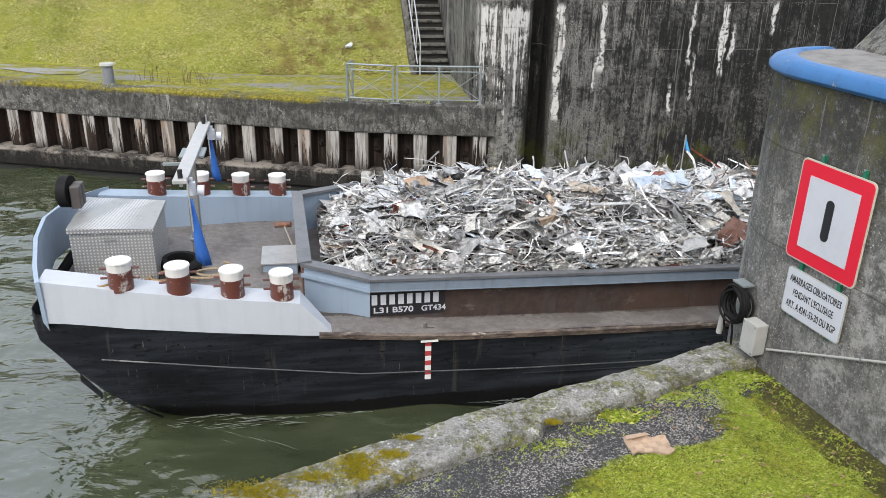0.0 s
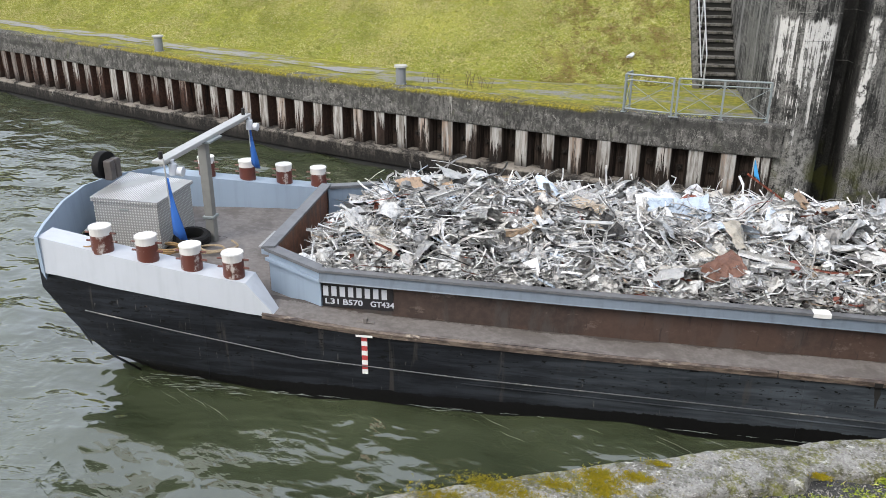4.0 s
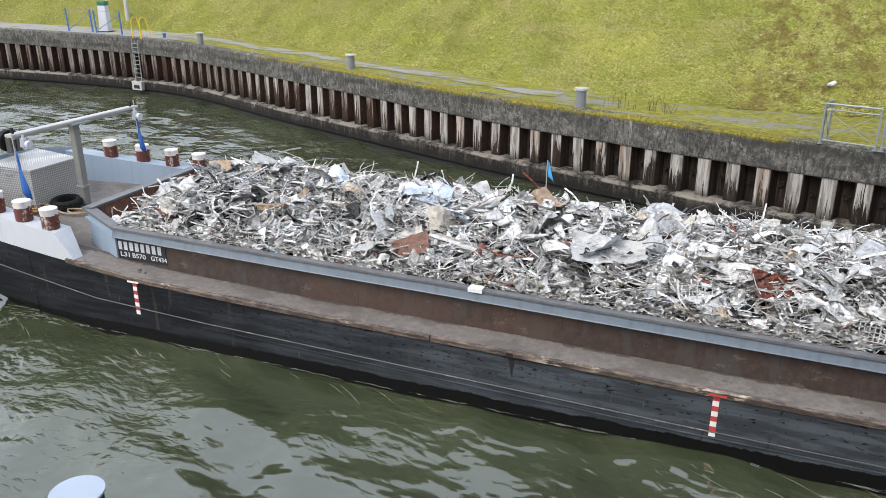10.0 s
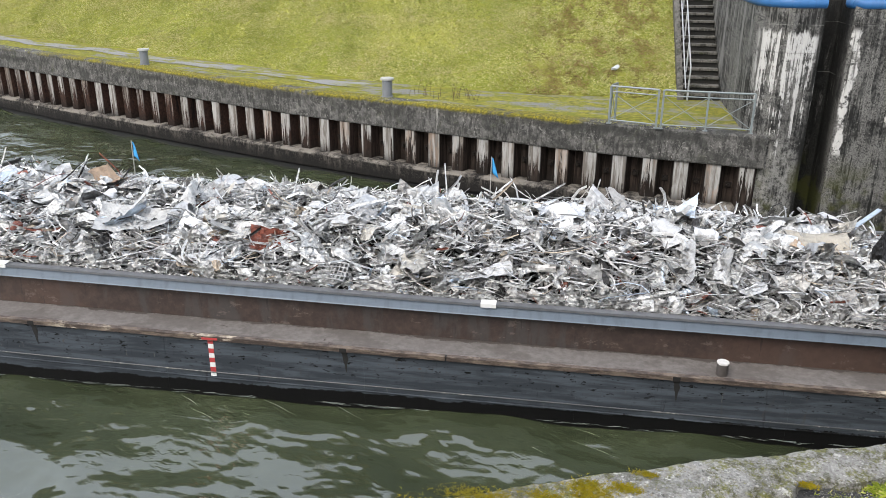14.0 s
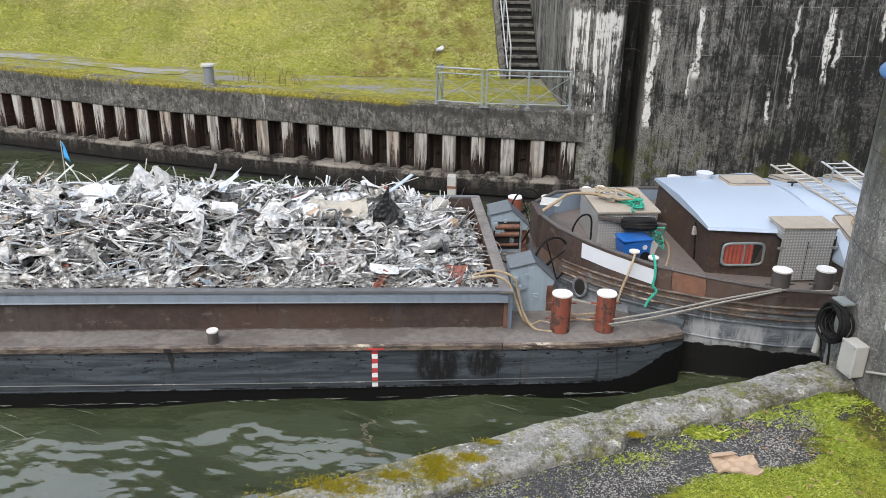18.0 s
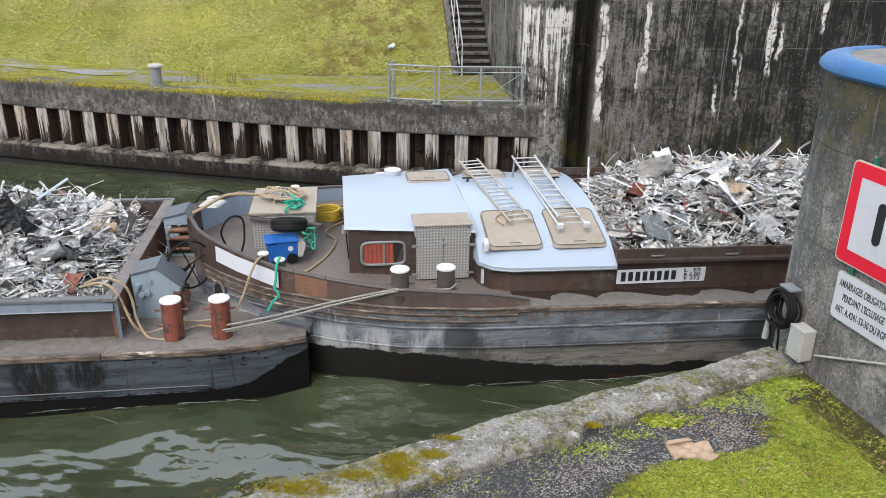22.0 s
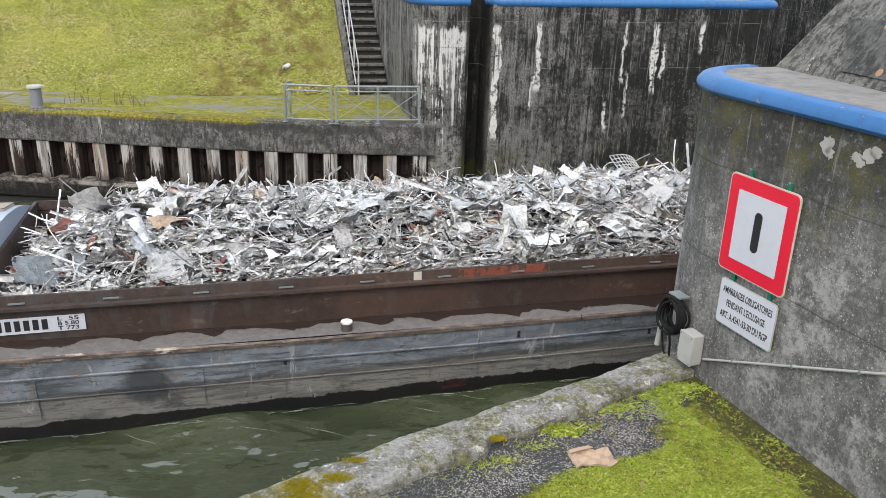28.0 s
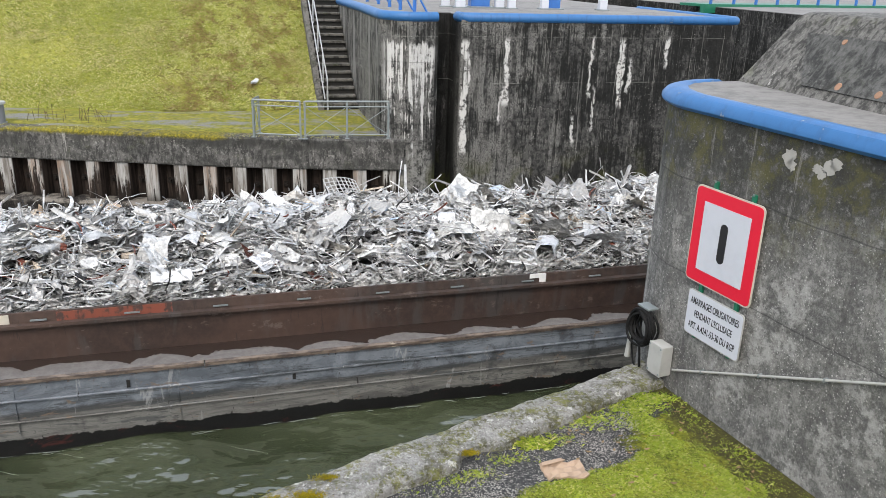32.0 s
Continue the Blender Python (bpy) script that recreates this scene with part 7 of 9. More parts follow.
RAIL = [(23.7, 2.16), (24.5, 2.00), (25.3, 1.86), (27.0, 1.70), (28.6, 1.62), (29.2, 1.50)]


def deck2(x):
    return lerp_at(SHEER, x)


def plan2(x):
    return lerp_at(PLAN, x)


def corner_rounded(x0, x1, y0, y1, r):
    out = []
    for cx, cy, a0 in ((x1 - r, y1 - r, 0), (x0 + r, y1 - r, 90), (x0 + r, y0 + r, 180), (x1 - r, y0 + r, 270)):
        out += [(cx + r * math.cos(radians(a0 + k * 22.5)), cy + r * math.sin(radians(a0 + k * 22.5))) for k in range(5)]
    return out


def build_ship():
    sp = rider(thing("cargo_ship", "old brown and grey cargo ship with a white-roofed cabin", "ship"))
    xs = [23.72, 23.8, 24.0, 24.3, 24.8, 25.4, 26.2, 27.2, 28.4, 30, 34, 38, 44, 52, 62, 72, 78.6]
    def sec(x):
        v, t = plan2(x), deck2(x) - 0.02
        under = min(0.5, 0.1 + max(0, 27 - x) * 0.2)
        pts = [(v, t), (v + 0.01, 0.75), (v + 0.03 + under * 0.2, 0.1), (v + 0.1 + under, -0.7)]
        return [(x + (0.25 if z < 0 and x < 25 else 0), a, z) for a, z in pts] + [(x + (0.25 if z < 0 and x < 25 else 0), B2W - a, z) for a, z in reversed(pts)]
    hull = part("hull", Shape().loft([sec(x) for x in xs], caps=True), M["hull_grey"], sp, "scraped grey hull plating over black boot-topping", True)
    px = [x for x in xs if x < 30.1]
    for z, r in ((1.06, 0.02), (0.72, 0.013)):
        part("hull_bar", Shape().tube([(x, plan2(x) - 0.01, deck2(x) - 1.42 + z) for x in (24.0, 24.3, 24.8, 25.4, 26.2, 27.2, 28.4, 30, 38, 50, 65)], r, 6), M["hull_grey"], hull, smooth=True)
    for x in (31.6, 33.9, 35.1, 37.4, 39.6, 42.0, 44.1, 46.4):
        part("plate_seam", Shape().box(x, x + 0.014, -0.006, 0.01, 0.35, deck2(x) - 0.16), M["hull_grey"], hull)
    for x, z in ((35.1, 0.86), (38.9, 0.95), (41.3, 0.78)):
        part("scupper", Shape().box(x, x + 0.05, -0.009, 0.0, z, z + 0.12), M["dark"], hull)
    # rubbing bands
    q = np.linspace(24.0, 29.0, 16)
    for dz, r in ((0.02, 0.026), (0.13, 0.019), (0.24, 0.019)):
        part("rubbing_strake", Shape().tube([(x, plan2(x) - 0.012, deck2(x) - dz) for x in q], r, 7), M["strake"], sp, "scuffed half-round rubbing bar", True)
    for s0, s1 in ((29.02, 40.0), (40.02, 54.0)):
        q = np.linspace(s0, s1, 14)
        part("rubbing_strake", Shape().loft([[(x, plan2(x), deck2(x) - 0.085), (x, plan2(x) - 0.035, deck2(x) - 0.075), (x, plan2(x) - 0.035, deck2(x) - 0.02), (x, plan2(x), deck2(x) + 0.004)] for x in q], closed=True, caps=True), M["strake"], sp, "scuffed rubbing strake")
    # hawse pocket and guide ledge at the bow
    hc, ht = Vector((24.27, 1.50, 1.22)), Vector((0.77, -0.64, 0.0))
    hn = Vector((-0.64, -0.77, 0.0))
    rim = [hc + ht * 0.12 * math.cos(a) + Vector((0, 0, 0.17 * math.sin(a))) + hn * 0.02 for a in np.linspace(0, 2 * math.pi, 21)[:-1]]
    hp = part("hawse_pipe", Shape().tube(rim, 0.028, 7, True), M["hull_grey"], hull, "oval hawse pipe rim", True)
    part("hole", Shape().slab([p + hn * 0.012 for p in rim], [p - hn * 0.05 for p in rim]), M["dark"], hp)
    part("guide_ledge", Shape().slab([(24.95, 0.86, 1.06), (25.75, 0.50, 0.98), (25.82, 0.62, 1.02), (25.0, 1.05, 1.10)], [(25.0, 0.86, 0.94), (25.75, 0.50, 0.88), (25.82, 0.62, 0.88), (25.0, 1.05, 0.94)]), M["slate"], sp, "dark grey steel guide ledge")
    # decks
    dx = [23.8, 24.3, 25, 26, 27.5, 29]
    part("fore_deck", Shape().loft([[(x, plan2(x) + 0.05, deck2(x) + 0.004), (x, B2W - plan2(x) - 0.05, deck2(x) + 0.004)] for x in dx]), M["deck2"], sp, "worn grey-brown foredeck")
    sx = list(np.linspace(29, 78, 12))
    for y0, y1 in ((0.0, 0.6), (B2W - 0.6, B2W)):
        part("side_deck", Shape().loft([[(x, y0, deck2(x) + 0.004), (x, y1, deck2(x) + 0.004)] for x in sx]), M["wet_deck"], sp, "half-wet brown side deck")
    part("after_deck", Shape().box(70, 78.5, 0.1, B2W - 0.1, 1.3, 1.32), M["deck2"], sp)
    # bow bulwark in segments, dark brown with a lighter repair
    def bulwark(f, x0, x1, mat, label):
        q = np.linspace(x0, x1, 10)
        part("bulwark", Shape().loft([[(x, f(plan2(x) - 0.012), deck2(x) - 0.02), (x, f(plan2(x) + 0.05), lerp_at(RAIL, x)), (x, f(plan2(x) + 0.10), lerp_at(RAIL, x)), (x, f(plan2(x) + 0.05), deck2(x) - 0.02)] for x in q], closed=True, caps=True), mat, sp, label)
        part("rail", Shape().tube([(x, f(plan2(x) + 0.07), lerp_at(RAIL, x) + 0.005) for x in q], 0.036, 8), M["boll_grey"], sp, "worn dark rail", True)
    near, far = (lambda v: v), (lambda v: B2W - v)
    bulwark(near, 23.72, 25.55, M["cabin"], "dark brown bow bulwark")
    bulwark(near, 25.56, 26.05, M["rust"], "rust-brown repaired bulwark plate")
    bulwark(near, 26.06, 29.2, M["brown"], "rusty brown bulwark")
    bulwark(far, 23.72, 29.2, M["blue_grey"], "far bow bulwark with pale inside")
    q = np.linspace(2.5, B2W - 2.5, 6)
    part("stem_plate", Shape().loft([[(23.70 - 0.04, y, 1.55), (23.66, y, 2.17), (23.76, y, 2.17), (23.78, y, 1.55)] for y in q], closed=True, caps=True), M["cabin"], sp, "dark brown stem plate")
    # blank name board, white
    nb = [24.25, 24.6, 25.0, 25.3]
    part("name_board", Shape().loft([[(x, plan2(x) - 0.03, lerp_at(RAIL, x) - 0.30), (x, plan2(x) + 0.005, lerp_at(RAIL, x) - 0.05), (x, plan2(x) + 0.02, lerp_at(RAIL, x) - 0.05), (x, plan2(x) - 0.01, lerp_at(RAIL, x) - 0.30)] for x in nb], closed=True, caps=True), M["sign_white"], sp, "blank white board on the bow")
    # fore cabin
    cb = part("fore_cabin", Shape().slab([(26.46, 1.5, 2.27), (28.5, 1.2, 2.27), (28.5, B2W - 1.2, 2.27), (26.46, B2W - 1.5, 2.27)], [(26.42, 1.46, 1.36), (28.5, 1.16, 1.36), (28.5, B2W - 1.16, 1.36), (26.42, B2W - 1.46, 1.36)]), M["cabin"], sp, "dark brown painted cabin")
    def roof_sec(x, v, ze, zc):
        c = B2W / 2
        ys = [v, v + 0.05, v + (c - v) * 0.4, c, c + (c - v) * 0.6, B2W - v - 0.05, B2W - v]
        zs = [ze - 0.05, ze, ze + (zc - ze) * 0.6, zc, ze + (zc - ze) * 0.6, ze, ze - 0.05]
        return [(x, y, z) for y, z in zip(ys, zs)]
    part("fore_roof", Shape().loft([roof_sec(26.36, 1.44, 2.31, 2.40), roof_sec(28.5, 1.10, 2.31, 2.42)], caps=True), M["roof_white"], sp, "white painted cabin roof", True)
    # after part of the house, lower at the side and rounded at its fore corner
    hw = [(28.48, 1.2), (28.52, 0.9), (28.7, 0.68), (29.0, 0.58), (30.72, 0.52)]
    hs = part("house", Shape().slab([(x, v + 0.03, 1.80) for x, v in hw] + [(x, B2W - v - 0.03, 1.80) for x, v in reversed(hw)], [(x, v, 1.34) for x, v in hw] + [(x, B2W - v, 1.34) for x, v in reversed(hw)]), M["cabin"], sp, "dark brown deckhouse side")
    rh = Shape()
    rows = []
    for x, v in hw:
        k = 0.0 if x > 28.6 else 0.0
        ze, zc = 1.86, 2.46
        c = B2W / 2
        ys = np.linspace(v - 0.07, B2W - v + 0.07, 13)
        rows.append([(x, v - 0.07, ze - 0.06)] + [(x, y, ze + (zc - ze) * (math.sin(math.pi * min(1, max(0, (y - v + 0.07) / (B2W - 2 * v + 0.14)))) ** 0.62)) for y in ys] + [(x, B2W - v + 0.07, ze - 0.06)])
    rh.loft(rows, caps=True)
    part("house_roof", rh, M["roof_white"], sp, "white cambered deckhouse roof", True)
    part("eave", Shape().tube([(x, v - 0.06, 1.80) for x, v in hw], 0.02, 6), M["galv"], hs, smooth=True)
    # window with curtain
    w = part("window", Shape().box(26.62, 27.36, 1.36, 1.40, 1.64, 2.06, 0.0), M["dark"], cb, "rounded window with red curtains")
    fr = []
    for a in np.linspace(0, 2 * math.pi, 33)[:-1]:
        ca, sa = math.cos(a), math.sin(a)
        fr.append((26.99 + 0.36 * math.copysign(abs(ca) ** 0.35, ca), 1.352, 1.85 + 0.20 * math.copysign(abs(sa) ** 0.35, sa)))
    part("frame", Shape().tube(fr, 0.024, 6, True), M["galv"], w, "pale aluminium window frame", True)
    for x0, x1 in ((26.66, 26.99), (27.02, 27.16)):
        part("curtain", Shape().loft([[(x, 1.350 + 0.006 * math.sin(x * 90), 1.67), (x, 1.350 + 0.006 * math.sin(x * 90), 2.03)] for x in np.linspace(x0, x1, 22)]), M["curtain"], w, "red curtain")
    part("mullion", Shape().box(26.99, 27.015, 1.335, 1.35, 1.66, 2.04), M["galv"], w)
    # tread-plate wardrobe door and its hood
    dr = part("cabin_door", Shape().box(27.52, 28.40, 1.10, 1.16, 1.46, 2.20, 0.008), M["tread"], cb, "aluminium tread-plate double door")
    part("door_gap", Shape().box(27.955, 27.965, 1.096, 1.10, 1.48, 2.18), M["dark"], dr)
    part("hood", Shape().box(27.50, 28.42, 1.10, 1.62, 2.20, 2.40, 0.01), M["tread"], dr)
    part("hood_top", Shape().box(27.48, 28.44, 1.07, 1.66, 2.40, 2.425, 0.006), M["tan"], dr, "tan non-slip hood top")
    for x, z in ((27.50, 2.06), (27.50, 1.56), (28.42, 2.06), (28.42, 1.56)):
        part("hinge", Shape().box(x - 0.06, x + 0.06, 1.085, 1.10, z - 0.02, z + 0.02), M["galv"], dr)
    part("latch", Shape().cyl((27.96, 1.09, 2.1), (28.0, 1.06, 2.1), 0.02, seg=8), M["galv"], dr)
    # hatches on the roofs
    def hatch(x0, x1, y0, y1, z, slope=0.0, name="roof_hatch"):
        def lie(pts, up):
            return [(x, y, z + up + slope * (y - y0) / (y1 - y0)) for x, y in pts]
        h = part(name, Shape().slab(lie(corner_rounded(x0, x1, y0, y1, 0.09), 0.05), lie(corner_rounded(x0 - 0.02, x1 + 0.02, y0 - 0.02, y1 + 0.02, 0.10), 0.0)), M["tan"], sp, "tan non-slip roof hatch")
        part("seam", Shape().tube([(x, y, z + 0.052 + slope * (y - y0) / (y1 - y0)) for x, y in corner_rounded(x0, x1, y0, y1, 0.10)], 0.008, 5, True), M["boll_grey"], h)
        part("grip", Shape().tube([((x0 + x1) / 2 - 0.09, y0 + 0.08, z + 0.05), ((x0 + x1) / 2 - 0.09, y0 + 0.08, z + 0.085), ((x0 + x1) / 2 + 0.09, y0 + 0.08, z + 0.085), ((x0 + x1) / 2 + 0.09, y0 + 0.08, z + 0.05)], 0.008, 6), M["galv"], h)
    hatch(28.68, 29.55, 0.78, 1.78, 2.08, 0.26)
    hatch(29.75, 30.62, 0.76, 1.78, 2.08, 0.26)
    hatch(27.6, 28.4, 3.5, 4.2, 2.38, -0.03)
    hatch(28.75, 29.5, 3.6, 4.4, 2.42, -0.12)
    hatch(29.9, 30.6, 3.6, 4.4, 2.42, -0.12)
    part("vent", Shape().cyl((27.35, 4.25, 2.33), (27.35, 4.25, 2.44), 0.14, 0.17, 16), M["sign_white"], sp, "white mushroom vent", True)
    part("vent", Shape().tube([(28.62, 0.92, 1.92), (28.62, 0.92, 2.15), (28.62, 0.84, 2.22), (28.62, 0.76, 2.18), (28.62, 0.76, 2.08)], 0.045, 10), M["sign_white"], sp, "white gooseneck vent", True)
    part("roof_light", Shape().box(29.2, 29.45, 2.75, 2.95, 2.44, 2.50, 0.012), M["roof_white"], sp)
    for x, y in ((28.7, 3.3), (30.35, 3.2)):
        part("cleat", Shape().cyl((x - 0.1, y, 2.52), (x + 0.1, y, 2.52), 0.016, seg=8).cyl((x, y, 2.42), (x, y, 2.52), 0.02, seg=8), M["dark"], sp, smooth=True)
    for x, y in ((29.62, 3.6), (30.35, 3.7)):
        part("stanchion", Shape().cyl((x, y, 2.35), (x + 0.04, y + 0.02, 2.75), 0.02, seg=8), M["galv"], sp, smooth=True)
    # lamp hook on the cabin's fore side
    part("hook_rod", Shape().tube([(26.42, 2.0, 1.50), (26.38, 2.0, 2.1), (26.35, 1.98, 2.2)], 0.012, 6), M["rubber"], cb)
    part("rag", Shape().cyl((26.36, 2.0, 1.98), (26.35, 2.0, 2.12), 0.05, 0.03, 8), M["rope_grey"], cb)
    part("small_sign", Shape().box(28.56, 28.60, 0.80, 1.04, 1.48, 1.72), M["sign_white"], hs, "small pale notice plate")
    # deck bollards
    for x in (27.19, 27.91):
        for y in (0.36, B2W - 0.36):
            barge_bollard(sp, x, y, 1.60, 0.40, 0.145, M["boll_grey"], 0.03, (0.14,), "bollard")
            part("bollard_base", Shape().cyl((x, y, 1.40), (x, y, 1.60), 0.19, seg=18), M["brown"], sp, smooth=True)
    for x, y, z in ((25.05, 1.20, 1.90), (25.32, 1.02, 1.86), (25.05, B2W - 1.2, 1.92), (25.4, B2W - 1.0, 1.88)):
        barge_bollard(sp, x, y, z - 0.30, 0.40, 0.085, M["boll_grey"], 0.03, (), "small_bollard")
    # hold coaming
    def coaming(f):
        q = [30.72, 34, 40, 46, 52, 60, 69]
        tz = lambda x: lerp_at(((30, 1.92), (35, 1.86), (46, 1.80), (70, 1.8)), x)
        c = part("hold_side", Shape().loft([[(x, f(0.56), deck2(x) - 0.02), (x, f(0.54), tz(x)), (x, f(0.60), tz(x)), (x, f(0.62), deck2(x) - 0.4)] for x in q], closed=True, caps=True), M["cabin"], sp, "dark brown hold coaming")
        part("lip", Shape().loft([[(x, f(0.54), tz(x) - 0.03), (x, f(0.44), tz(x) - 0.02), (x, f(0.44), tz(x) + 0.03), (x, f(0.54), tz(x) + 0.04)] for x in q], closed=True, caps=True), M["brown"], c)
        part("upper_board", Shape().loft([[(x, f(0.52), tz(x) + 0.02), (x, f(0.53), tz(x) + 0.19), (x, f(0.57), tz(x) + 0.19), (x, f(0.58), tz(x) + 0.02)] for x in q], closed=True, caps=True), M["brown"], c, "rusty brown upper board")
        for x in np.arange(31.3, 50, 1.27):
            part("batten_clip", Shape().box(x, x + 0.22, f(0.50) - 0.012, f(0.50) + 0.012, tz(x) + 0.07, tz(x) + 0.09), M["galv"], c)
        return c
    c = coaming(near)
    coaming(far)
    part("repair_patch", Shape().box(37.25, 37.38, 0.515, 0.524, 1.84, 2.03), M["sign_edge"], c, "tan repair patch")
    part("repair_patch", Shape().box(38.0, 39.6, 0.514, 0.523, 1.87, 2.02), M["boll_rust"], c, "red primer patch")
    part("white_patch", Shape().box(45.42, 45.72, 0.512, 0.522, 1.92, 2.0).box(45.60, 45.72, 0.512, 0.522, 1.82, 1.92), M["mark_white"], c, "white painted patch")
    bd = part("number_board", Shape().box(30.76, 32.28, 0.528, 0.538, 1.49, 1.74), M["sign_white"], c, "white registration plate with black marks")
    for k in range(8):
        part("mark", Shape().box(30.83 + k * 0.123, 30.83 + k * 0.123 + 0.08, 0.525, 0.5275, 1.535, 1.70), M["black"], bd)
    for k, tx in enumerate(("L  55", "B 5.80", "T 773")):
        writing("dimension_text", tx, 0.085, M["black"], bd, pose(31.90, 0.525, 1.69 - k * 0.077, 90, 0, 0), width=0.29)
    barge_bollard(sp, 36.1, 0.14, deck2(36.1), 0.17, 0.09, M["boll_grey"], 0.03, (), "small_bollard")
    part("hold_floor", Shape().box(30.8, 69, 0.66, B2W - 0.66, 0.3, 0.4), M["rust"], sp)
    part("hold_front", Shape().box(30.72, 30.78, 0.6, B2W - 0.6, 0.4, 2.1), M["cabin"], sp)
    # chest at the bow
    ch = part("chest", Shape().box(24.75, 25.85, 2.5, 3.85, 1.5, 2.20, 0.012), M["tread"], sp, "aluminium tread-plate bow chest")
    part("lid", Shape().box(24.72, 25.88, 2.46, 3.9, 2.20, 2.24, 0.006), M["tan"], ch, "tan chest lid")
    return sp


ship = build_ship()
heap2 = build_heap("scrap_heap", "heap of tangled silvery scrap metal in the ship's hold", 30.85, 66.0, 50.5, 0.66, 5.14, lambda x: 1.98, lambda x: lerp_at(((30.8, 2.38), (32, 2.50), (36, 2.44), (41, 2.50), (50, 2.48), (66, 2.45)), x), 33, 13500, 110, [(31.8, 1.15, 0.95, 0.6, "sheet_dark", "flat dark grey plate", (30, 0, 5), 1), (33.1, 1.7, 0.5, 0.45, "sheet_white", "white crumpled sheet", (40, 20, 60), 2), (33.5, 0.9, 0.7, 0.5, "sheet_pale", "shiny foil sheet", (20, 10, 20), 3), (32.3, 2.9, 0.8, 0.6, "sheet_pale", "grey bent panel", (-20, 30, 40), 4), (42.2, 1.9, 0.8, 0.5, "sheet_pale", "curved silver panel", (25, -30, 10), 5), (45.2, 1.7, 0.9, 0.5, "sheet_white", "white upright panel", (70, 10, 0), 6), (39.6, 0.95, 0.6, 0.3, "sheet_white", "white square panel", (10, 0, 5), 7), (48.4, 2.2, 0.9, 0.6, "sheet_beige", "beige bent sheet", (20, 10, 30), 8)])

scrap_bar(heap2, 44.0, 3.6, 2.45, 0.8, 0.05, 0, -60, 80, "sheet_pale", "pale bar standing out of the heap")
scrap_bar(heap2, 38.2, 2.0, 2.50, 1.2, 0.08, 15, -5, 25, "sheet_pale", "long pale flat bar")
scrap_grating(heap2, 42.6, 3.9, 2.50, 0.75, 0.6, 8, 6, 25, 10, 20)

# ---- signs and fittings on the near pier ----
def on_pier(along, z, out):
    """A frame with x along the pier's face, y up and z out of the face."""
    o = pier_point(along, z, out)
    return Matrix(((PD.x, 0, PN.x, o.x), (PD.y, 0, PN.y, o.y), (0, 1, 0, o.z), (0, 0, 0, 1)))


def rounded(w, h, r, n=5):
    pts = []
    for cx, cy, a0 in ((w / 2 - r, h / 2 - r, 0), (-w / 2 + r, h / 2 - r, 90), (-w / 2 + r, -h / 2 + r, 180), (w / 2 - r, -h / 2 + r, 270)):
        for k in range(n + 1):
            a = radians(a0 + 90 * k / n)
            pts.append((cx + r * math.cos(a), cy + r * math.sin(a)))
    return pts


